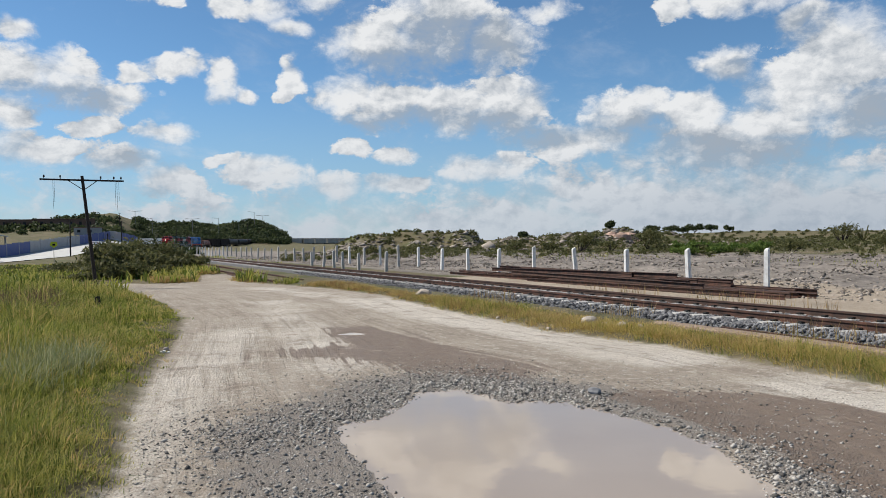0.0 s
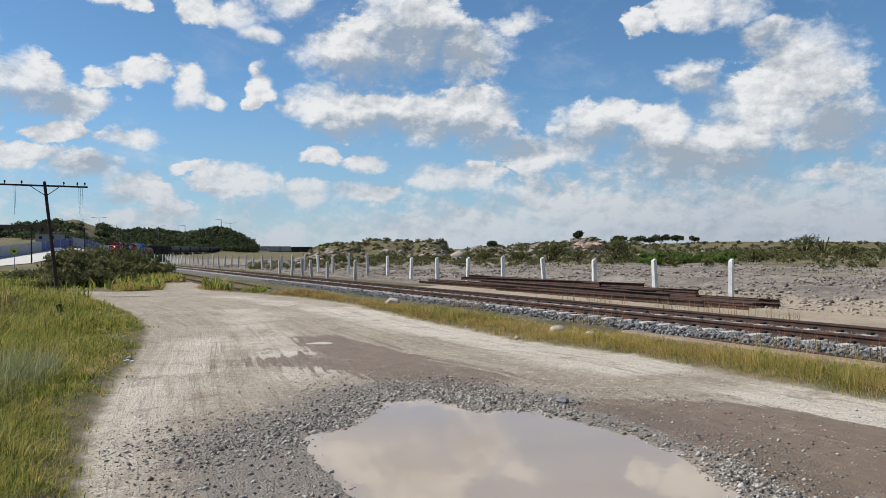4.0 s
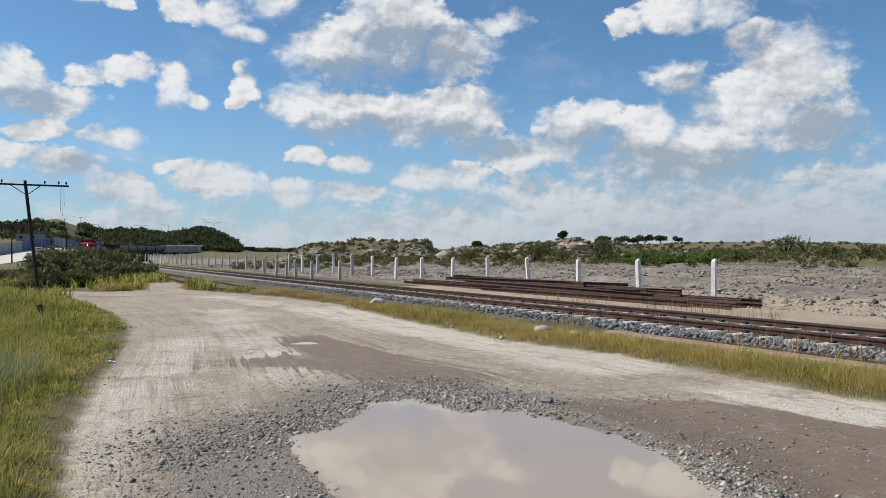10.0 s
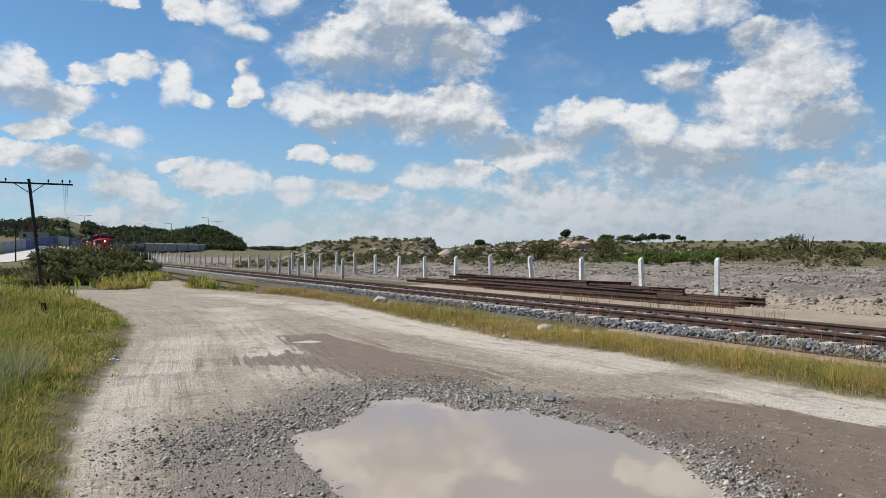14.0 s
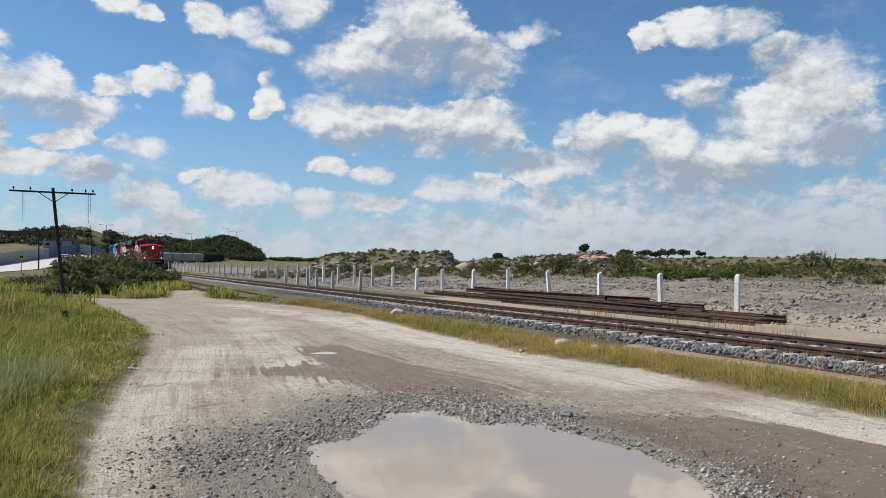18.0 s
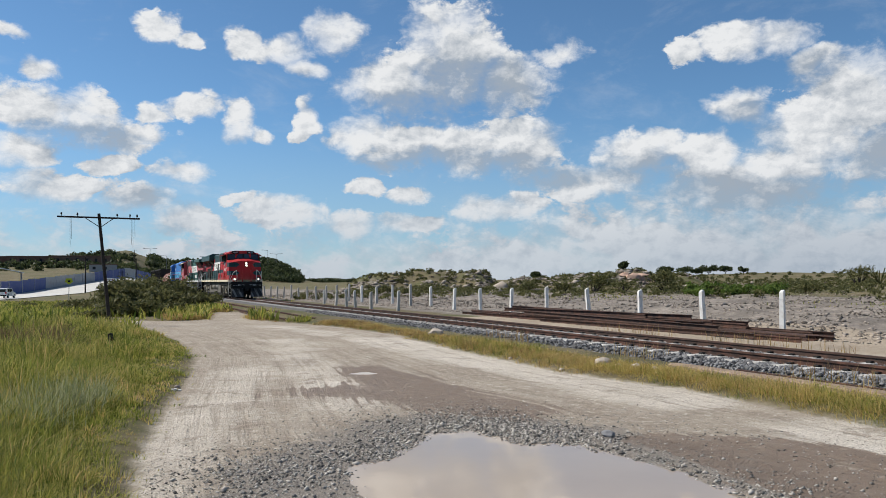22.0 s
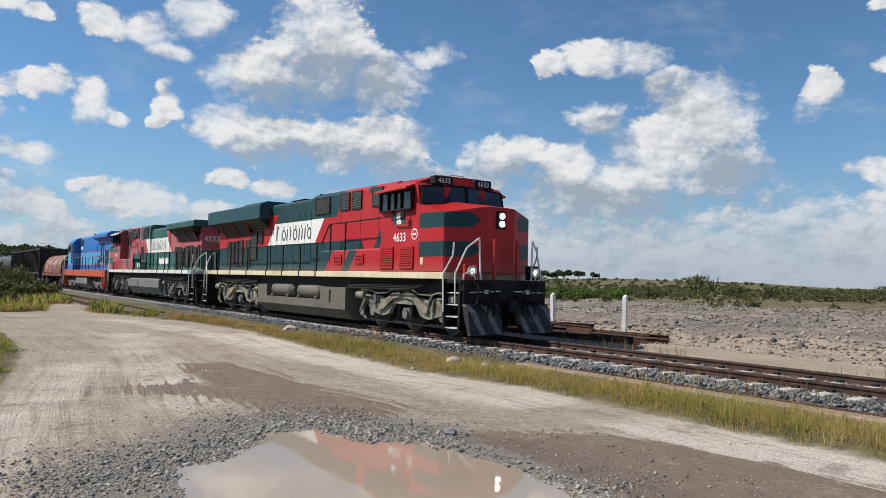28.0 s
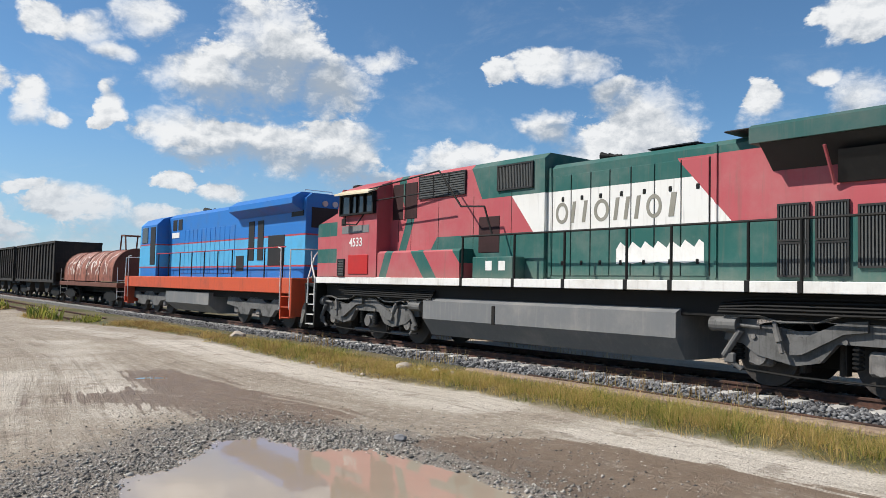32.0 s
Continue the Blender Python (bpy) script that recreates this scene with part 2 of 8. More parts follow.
def earth(n, at, light, dark, scale=1.0):
    a = n.noise(at, 0.35 * scale, 6.0, 0.6)
    b = n.noise(at, 6.0 * scale, 7.0, 0.65)
    c = n.noise(at, 55.0 * scale, 3.0, 0.6)
    f = n.math("ADD", n.math("MULTIPLY", a, 0.5), n.math("ADD", n.math("MULTIPLY", b, 0.35), n.math("MULTIPLY", c, 0.3)))
    return n.mix(n.smooth(f, 0.38, 0.75), rgb(*dark), rgb(*light)), b, c


def ground_build(n, at):
    road = n.put("Attribute", attr="road").outputs["Fac"]
    wet = n.put("Attribute", attr="wet").outputs["Fac"]
    grit = n.put("Attribute", attr="grit").outputs["Fac"]
    rubble = n.put("Attribute", attr="rubble").outputs["Fac"]
    jag = n.math("MULTIPLY", n.math("SUBTRACT", n.noise(at, 2.5, 6.0, 0.65), 0.5), 0.9)
    jag2 = n.math("MULTIPLY", n.math("SUBTRACT", n.noise(at, 0.7, 6.0, 0.65), 0.5), 0.8)
    dirt, b, c = earth(n, at, (0.48, 0.42, 0.345), (0.29, 0.24, 0.19))
    lane = n.put("Attribute", attr="lane").outputs["Fac"]
    pale, _, _ = earth(n, at, (0.76, 0.70, 0.62), (0.54, 0.485, 0.41), 1.6)
    dirt = n.mix(n.smooth(n.math("ADD", lane, jag2), 0.3, 0.8), dirt, pale)
    edge = n.put("Attribute", attr="edge").outputs["Fac"]
    run = n.put("Attribute", attr="run").outputs["Fac"]
    tread = n.put("CombineXYZ", ins={0: n.math("MULTIPLY", edge, 6.0), 1: n.math("MULTIPLY", run, 0.22), 2: 0.0}).outputs[0]
    ruts = n.noise(tread, 1.0, 6.0, 0.7)
    dirt = n.mix(n.math("MULTIPLY", n.smooth(ruts, 0.48, 0.68), 0.55), dirt, rgb(0.21, 0.17, 0.13))
    dirt = n.mix(n.math("MULTIPLY", n.smooth(ruts, 0.5, 0.3), 0.4), dirt, rgb(0.56, 0.51, 0.44))
    blot = n.noise(at, 1.3, 8.0, 0.72)
    # tyre marks in the dried mud
    mark = n.put("CombineXYZ", ins={0: n.math("MULTIPLY", edge, 21.0), 1: n.math("MULTIPLY", run, 0.5), 2: 0.0}).outputs[0]
    marks = n.math("MULTIPLY", n.smooth(n.noise(mark, 1.0, 3.0, 0.6), 0.50, 0.64), n.smooth(n.noise(at, 0.6, 4.0, 0.6), 0.42, 0.58))
    dirt = n.mix(n.math("MULTIPLY", marks, 0.22), dirt, rgb(0.29, 0.245, 0.20))
    dirt = n.mix(n.smooth(blot, 0.555, 0.62, 0.0, 0.55), dirt, rgb(0.22, 0.175, 0.135))
    crumbs = n.put("TexVoronoi", ins={"Vector": at, "Scale": 48.0})
    dirt = n.mix(n.math("MULTIPLY", n.smooth(crumbs.outputs["Distance"], 0.35, 0.7), 0.4), dirt, rgb(0.19, 0.155, 0.12))
    flakes = n.noise(at, 9.0, 8.0, 0.75)
    dirt = n.mix(n.smooth(flakes, 0.56, 0.66, 0.0, 0.5), dirt, rgb(0.23, 0.19, 0.15))
    dirt = n.mix(n.smooth(flakes, 0.46, 0.36, 0.0, 0.6), dirt, rgb(0.64, 0.59, 0.52))
    peb = n.put("TexVoronoi", ins={"Vector": at, "Scale": 16.0})
    dirt = n.mix(n.math("MULTIPLY", n.smooth(peb.outputs["Distance"], 0.16, 0.26, 1.0, 0.0), n.smooth(n.put("SeparateColor", ins={0: peb.outputs["Color"]}).outputs[0], 0.72, 0.74)), dirt, rgb(0.17, 0.15, 0.13))
    speck = n.put("TexVoronoi", ins={"Vector": at, "Scale": 34.0})
    stone = n.smooth(speck.outputs["Distance"], 0.22, 0.4, 1.0, 0.0)
    pick = n.put("SeparateColor", ins={0: speck.outputs["Color"]}).outputs
    stones = n.mix(pick[0], rgb(0.30, 0.28, 0.26), rgb(0.52, 0.48, 0.43))
    g = n.smooth(n.math("ADD", grit, jag), 0.35, 0.6)
    gritcol = n.mix(n.math("MULTIPLY", stone, n.smooth(pick[1], 0.25, 0.4)), n.mix(b, rgb(0.20, 0.175, 0.15), rgb(0.31, 0.275, 0.24)), stones)
    dirt = n.mix(g, dirt, gritcol)
    w = n.smooth(n.math("ADD", wet, n.math("ADD", n.math("MULTIPLY", n.math("SUBTRACT", ruts, 0.5), 1.5), n.math("ADD", n.math("MULTIPLY", jag, 0.55), n.math("MULTIPLY", jag2, 0.35)))), 0.47, 0.55)
    w = n.math("MULTIPLY", w, n.smooth(n.noise(tread, 1.6, 7.0, 0.7), 0.30, 0.5, 0.62, 1.0))
    w = n.math("MULTIPLY", w, n.smooth(n.noise(at, 2.1, 9.0, 0.72), 0.33, 0.47, 0.35, 1.0))
    dirt = n.mix(n.math("MULTIPLY", w, 0.95), dirt, n.mix(b, rgb(0.145, 0.104, 0.074), rgb(0.26, 0.19, 0.137)))
    soil, b2, _ = earth(n, at, (0.21, 0.17, 0.10), (0.08, 0.072, 0.034))
    green = n.smooth(n.noise(at, 0.12, 6.0, 0.65), 0.45, 0.6)
    soil = n.mix(n.math("MULTIPLY", green, 0.7), soil, rgb(0.085, 0.095, 0.035))
    sand = n.put("Attribute", attr="sand").outputs["Fac"]
    sandy, _, _ = earth(n, at, (0.46, 0.385, 0.30), (0.27, 0.22, 0.165), 1.2)
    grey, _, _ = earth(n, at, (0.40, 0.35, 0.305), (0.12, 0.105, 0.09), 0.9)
    # clod pattern in colour only: shade in the creases painted darker
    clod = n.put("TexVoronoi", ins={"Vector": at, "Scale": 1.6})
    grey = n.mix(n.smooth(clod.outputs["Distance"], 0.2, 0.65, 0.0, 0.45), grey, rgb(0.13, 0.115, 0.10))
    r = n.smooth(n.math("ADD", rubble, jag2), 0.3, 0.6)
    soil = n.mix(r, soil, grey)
    soil = n.mix(n.smooth(n.math("ADD", sand, jag2), 0.35, 0.6), soil, sandy)
    k = n.smooth(n.math("ADD", road, n.math("MULTIPLY", jag, 0.3)), 0.4, 0.6)
    col = n.mix(k, soil, dirt)
    height = n.math("ADD", n.math("MULTIPLY", b, 0.6), n.math("ADD", n.math("MULTIPLY", c, 0.25), n.math("ADD", n.math("MULTIPLY", n.math("MULTIPLY", stone, g), 0.7), n.math("ADD", n.math("MULTIPLY", ruts, 0.5), n.math("SUBTRACT", n.math("MULTIPLY", flakes, 0.5), n.math("MULTIPLY", marks, 0.08))))))
    rgh = n.math("SUBTRACT", 0.95, n.math("MULTIPLY", w, 0.45))
    return col, height, 0.055, rgh


M_GROUND = surface("dirt_ground", ground_build, 0.95, 0.0, 0.25)


def water_build(n, at):
    a = n.noise(at, 0.8, 3.0, 0.5)
    col = n.mix(a, rgb(0.34, 0.27, 0.205), rgb(0.42, 0.345, 0.27))
    return col, n.noise(at, 5.0, 2.0, 0.5), 0.0006, 0.03


M_WATER = surface("muddy_water", water_build, 0.03, 0.0, 0.5)


def stone_build(light, dark, scale=18.0):
    def build(n, at):
        rnd = n.put("NewGeometry").outputs["Random Per Island"]
        t = n.noise(at, scale, 5.0, 0.7)
        f = n.math("ADD", n.math("MULTIPLY", rnd, 0.75), n.math("MULTIPLY", t, 0.35))
        return n.mix(n.smooth(f, 0.1, 0.95), rgb(*dark), rgb(*light)), t, 0.01
    return build


M_BALLAST = surface("ballast_stone", stone_build((0.25, 0.25, 0.255), (0.03, 0.03, 0.034)), 0.9)
M_GRAVEL = surface("road_gravel", stone_build((0.50, 0.465, 0.42), (0.075, 0.07, 0.064)), 0.9)
M_ROCK = surface("pale_rock", stone_build((0.42, 0.36, 0.30), (0.13, 0.11, 0.09), 3.0), 0.9)
M_BALLAST_BED = surface("ballast_bed", lambda n, at: (n.mix(n.noise(at, 22.0, 6.0, 0.7), rgb(0.045, 0.045, 0.045), rgb(0.20, 0.195, 0.19)), n.noise(at, 22.0, 6.0, 0.7), 0.05), 0.95)


def rust_build(n, at):
    a = n.noise(at, 3.0, 6.0, 0.7)
    b = n.noise(at, 30.0, 5.0, 0.7)
    rnd = n.put("ObjectInfo").outputs["Random"]
    col = n.mix(n.smooth(a, 0.35, 0.7), rgb(0.032, 0.019, 0.015), rgb(0.135, 0.060, 0.040))
    col = n.mix(n.math("MULTIPLY", rnd, 0.45), col, rgb(0.07, 0.05, 0.04))
    return n.mix(n.smooth(b, 0.5, 0.8, 0.0, 0.4), col, rgb(0.15, 0.085, 0.06)), b, 0.004


M_RUST = surface("rusty_rail_steel", rust_build, 0.75, 0.2)
M_RAILTOP = worn("worn_rail_head", (0.16, 0.12, 0.10), (0.10, 0.06, 0.045), 0.4, 0.38, 0.7, streak=False)
M_CONCRETE = worn("weathered_concrete", (0.50, 0.48, 0.45), (0.22, 0.20, 0.17), 0.5, 0.9)
M_SLEEPER = worn("stained_concrete_sleeper", (0.50, 0.485, 0.46), (0.14, 0.12, 0.10), 0.5, 0.9, scale=3.0)
M_WHITEWASH = worn("whitewashed_concrete", (0.78, 0.77, 0.74), (0.34, 0.29, 0.25), 0.45, 0.85, scale=2.5)


def wood_build(light, dark):
    def build(n, at):
        st = n.put("VectorMath", op="MULTIPLY", ins={0: at, 1: (1.0, 14.0, 14.0)}).outputs[0]
        g = n.noise(st, 1.6, 7.0, 0.7)
        return n.mix(n.smooth(g, 0.3, 0.75), rgb(*dark), rgb(*light)), g, 0.006
    return build


M_TIMBER = surface("weathered_timber", wood_build((0.42, 0.32, 0.23), (0.16, 0.11, 0.08)), 0.9)
M_POLE = surface("tarred_pole_wood", wood_build((0.045, 0.035, 0.03), (0.014, 0.011, 0.01)), 0.85)
M_DARK = worn("black_metal", (0.008, 0.008, 0.008), (0.028, 0.024, 0.02), 0.4, 0.65, spec=0.25)


def leaf_build(light, dark, dry=None):
    def build(n, at):
        rnd = n.put("NewGeometry").outputs["Random Per Island"]
        big = n.noise(at, 0.5, 4.0, 0.6)
        col = n.mix(rnd, rgb(*dark), rgb(*light))
        if dry:
            col = n.mix(n.smooth(n.math("ADD", n.math("MULTIPLY", rnd, 0.35), n.math("MULTIPLY", big, 0.9)), 0.58, 0.82), col, rgb(*dry))
        return col
    return build


def foliage(name, light, dark, dry=None):
    m = surface(name, leaf_build(light, dark, dry), 0.65, 0.0, 0.25)
    p = next(k for k in m.node_tree.nodes if k.type == "BSDF_PRINCIPLED")
    n = m.node_tree
    tr = n.nodes.new("ShaderNodeBsdfTranslucent")
    mixer = n.nodes.new("ShaderNodeMixShader")
    mixer.inputs[0].default_value = 0.42
    n.links.new(p.inputs["Base Color"].links[0].from_socket, tr.inputs[0])
    out = next(k for k in n.nodes if k.type == "OUTPUT_MATERIAL")
    n.links.new(p.outputs[0], mixer.inputs[1])
    n.links.new(tr.outputs[0], mixer.inputs[2])
    n.links.new(mixer.outputs[0], out.inputs[0])
    return m


M_GRASS = foliage("green_grass", (0.43, 0.44, 0.085), (0.06, 0.10, 0.016), (0.44, 0.39, 0.11))
M_BROWNGRASS = foliage("rust_brown_seeding_grass", (0.48, 0.30, 0.12), (0.20, 0.125, 0.05), (0.52, 0.40, 0.18))
M_DRYGRASS = foliage("dry_grass", (0.62, 0.48, 0.17), (0.40, 0.32, 0.09), (0.64, 0.45, 0.20))
M_SILVER = foliage("silvery_reed_grass", (0.46, 0.46, 0.27), (0.17, 0.20, 0.075))
M_REED = foliage("bright_green_thicket", (0.17, 0.24, 0.05), (0.06, 0.10, 0.02))
M_BUSH = foliage("shrub_leaves", (0.195, 0.185, 0.075), (0.055, 0.065, 0.024))
M_TREE = foliage("dark_tree_leaves", (0.10, 0.12, 0.05), (0.025, 0.04, 0.016))
M_DEAD = foliage("dead_weeds", (0.19, 0.125, 0.075), (0.07, 0.045, 0.03))

# ---- plan: the line runs straight past the camera and bends away far off ----
HEAD = radians(25.8)
U = np.array((-math.sin(HEAD), math.cos(HEAD)))     # along the line, away from the camera
N = np.array((math.cos(HEAD), math.sin(HEAD)))      # across the line, away from the camera
LINE, BEND, RADIUS, RAIL = 13.65, 168.7, 481.0, 0.35


def line_at(s, off=0.0):
    """A point of the track's centre line (moved off metres across it), and the heading there."""
    if s <= BEND:
        p, h = N * LINE + U * s, 0.0
    else:
        h = (s - BEND) / RADIUS
        p = N * LINE + U * (BEND + RADIUS * math.sin(h)) + N * RADIUS * (1 - math.cos(h))
    q = p + off * (N * math.cos(h) - U * math.sin(h))
    return q[0], q[1], HEAD - h


def mesh_fast(name, verts, faces, material, smooth=False):
    """A mesh from arrays: verts (n, 3) and faces (m, 3 or 4)."""
    verts, faces = np.asarray(verts, np.float32), np.asarray(faces, np.int32)
    me = bpy.data.meshes.new(name)
    me.vertices.add(len(verts))
    me.vertices.foreach_set("co", verts.ravel())
    me.loops.add(faces.size)
    me.loops.foreach_set("vertex_index", faces.ravel())
    me.polygons.add(len(faces))
    me.polygons.foreach_set("loop_start", np.arange(len(faces), dtype=np.int32) * faces.shape[1])
    me.update(calc_edges=True)
    me.validate()
    me.materials.append(material)
    if smooth:
        me.shade_smooth()
    return me


def part(name, bm, material, parent=None, label="", at=None):
    """Links a bmesh as one mesh object, under a thing or a part."""
    me = bpy.data.meshes.new(name)
    bm.to_mesh(me)
    bm.free()
    me.materials.append(material)
    return hang(name, me, parent, label, at)


def hang(name, me, parent=None, label="", at=None):
    ob = new(name, me)
    ob.parent = parent
    if at is not None:
        ob.matrix_basis = at
    if label:
        ob["label"] = label
    return ob


def mesh_of(name, verts, faces, material, smooth=False):
    me = bpy.data.meshes.new(name)
    me.from_pydata([tuple(map(float, v)) for v in verts] if not isinstance(verts, np.ndarray) else verts.tolist(), [], faces if isinstance(faces, list) else faces.tolist())
    me.materials.append(material)
    if smooth:
        me.shade_smooth()
    return me


def thing(name, m, label, category, group="", kind=""):
    ob = new(name)
    ob.matrix_basis = m
    ob.empty_display_size = 0.3
    return tagged(ob, label, category, group, kind)


def inside(px, py, poly):
    """Signed distance to a closed outline: positive inside."""
    poly = np.array(poly, float)
    d = np.full(px.shape, 1e9)
    odd = np.zeros(px.shape, bool)
    for (ax, ay), (bx, by) in zip(poly, np.roll(poly, -1, 0)):
        ex, ey = bx - ax, by - ay
        t = np.clip(((px - ax) * ex + (py - ay) * ey) / (ex * ex + ey * ey), 0, 1)
        d = np.minimum(d, np.hypot(px - ax - t * ex, py - ay - t * ey))
        cross = ((ay > py) != (by > py)) & (px < (bx - ax) * (py - ay) / (by - ay if by != ay else 1e-9) + ax)
        odd ^= cross
    return np.where(odd, d, -d)


ROAD = [(-1.9, -12), (-2.2, 3), (-2.67, 6.1), (-3.3, 7.8), (-4.4, 11.3), (-5.6, 16), (-6.7, 19.5), (-9.2, 25), (-12.6, 30.6), (-20, 33), (-40, 34), (-70, 30),
        (-70, 34), (-40, 39), (-22, 38.5), (-14.5, 37.5), (-12.5, 38.6), (-15.2, 47), (-13.2, 48), (-10.6, 38.6), (-8, 35.6), (-4.9, 31.9), (-2.2, 27.4), (-0.1, 21.4), (2.2, 15.8), (4.0, 13.3), (5.9, 8.9), (8.2, 4), (13, -12)]
POOL = [(-1.15, 7.8), (-0.72, 8.6), (-0.35, 9.75), (0.2, 10.0), (0.8, 9.15), (1.3, 9.1), (2.0, 8.35), (2.35, 7.8), (2.6, 6.9), (2.55, 5.9), (2.2, 5.0), (0.9, 4.6), (-0.2, 5.4), (-0.75, 6.7)]
WET_A = [(1.9, 9.2), (2.5, 9.7), (3.7, 9.25), (4.4, 8.7), (5.1, 7.8), (6.2, 5.5), (4.6, 3.5), (3.2, 4.0), (2.9, 6.8)]
WET_B = [(-2.9, 17.2), (-1.6, 17.6), (-0.6, 15.8), (0.6, 13.2), (1.7, 11.3), (0.9, 10.3), (-0.6, 11.0), (-1.6, 12.3), (-3.1, 12.9), (-3.0, 13.9), (-1.9, 14.3), (-2.4, 15.6)]
SLICK = (-1.95, 16.2)
rng = np.random.default_rng(7)


def wobble(x, y, scale, seed=0.0):
    """Cheap smooth noise on arrays, about -1 to 1."""
    v = np.zeros(np.shape(x))
    for k, (a, b, p) in enumerate(((1.0, 0.31, 0.0), (-0.57, 0.93, 1.7), (0.23, -1.13, 4.1), (1.71, 0.83, 2.2), (-1.37, 1.61, 5.3), (0.61, 2.2, 3.3))):
        v = v + np.sin((a * x + b * y) * scale + p + seed * (1.3 + k)) / (1.0 + 0.45 * k)
    return v / 2.6


def bump(x, y, cx, cy, rx, ry, turn=0.0, flat=3.0):
    c, s = math.cos(radians(turn)), math.sin(radians(turn))
    dx, dy = (x - cx) * c + (y - cy) * s, -(x - cx) * s + (y - cy) * c
    return np.exp(-((dx / rx) ** 2 + (dy / ry) ** 2) ** flat)


def polar(az, r):
    return r * math.sin(radians(az)), r * math.cos(radians(az))


def height(x, y):
    x, y = np.asarray(x, float), np.asarray(y, float)
    r = np.hypot(x, y)
    across, along = x * N[0] + y * N[1], x * U[0] + y * U[1]
    pool = np.clip((inside(x, y, POOL) + 0.1 * wobble(x, y, 5.0) + 0.05 * wobble(x, y, 17.0, 2.0)) / 0.9, -0.35, 1.0)
    z = np.where(r < 60, -0.055 * pool + 0.004 * wobble(x, y, 3.0) + 0.006 * wobble(x, y, 11.0, 1.0), 0.0)
    z = z - np.where(r < 40, 0.04 * bump(x, y, -1.98, 16.15, 0.42, 0.3, 0, 1.0), 0.0)
    # verge and field
    z = z + np.clip(inside(x, y, ROAD) * -0.25, 0, 0.09) * (r < 80)
    field = np.clip((across - 18.5) / 4, 0, 1) * np.clip((500 - along) / 100, 0, 1)
    z = z + field * (0.05 + 0.16 * wobble(x, y, 0.55) + 0.18 * wobble(x, y, 0.9, 3.0) + 0.11 * wobble(x, y, 2.3, 1.0)) * np.clip((140 - across) / 60, 0.25, 1)
    z = z + np.clip((across - 40) / 80, 0, 1) * 0.8
    rough = 1 + 0.16 * wobble(x, y, 0.09) + 0.07 * wobble(x, y, 0.35, 2.0)
    # quarried mounds behind the fence
    hill = np.zeros(x.shape)
    for az, d, rx, ry, h in ((-5.0, 152, 7.5, 18, 2.7), (-2.0, 158, 8.0, 22, 3.3), (1.3, 156, 4.6, 18, 3.0), (6.2, 138, 6, 16, 1.7), (10.2, 134, 9, 18, 2.2), (12.9, 138, 4.6, 12, 2.9), (15.6, 145, 6, 14, 1.7)):
        cx, cy = polar(az, d)
        hill = np.maximum(hill, h * bump(x, y, cx, cy, rx, ry, -az, 2.2))
    z = z + hill * rough
    cx, cy = polar(24, 260)
    z = z + 2.2 * bump(x, y, cx, cy, 60, 60, 20, 2.0) * rough
    # wooded rise behind the bend, and the slope that carries the paved street
    for az, d, rx, ry, h in ((-17.5, 520, 38, 70, 9.0), (-13.6, 500, 17, 50, 8.5), (-23.5, 520, 50, 80, 9.0)):
        cx, cy = polar(az, d)
        z = z + h * bump(x, y, cx, cy, rx, ry, -az, 1.3) * rough
    side = np.clip((-np.degrees(np.arctan2(x, np.maximum(y, 1.0))) - 21.0) / 2.5, 0, 1) * (y > 20)
    slope = np.interp(r, [40, 80, 110, 150, 190, 265, 330, 420, 560], [0, -0.3, -0.7, -0.8, -0.4, 2.9, 6.5, 11.5, 12.0])
    z = z + side * slope 
    return z


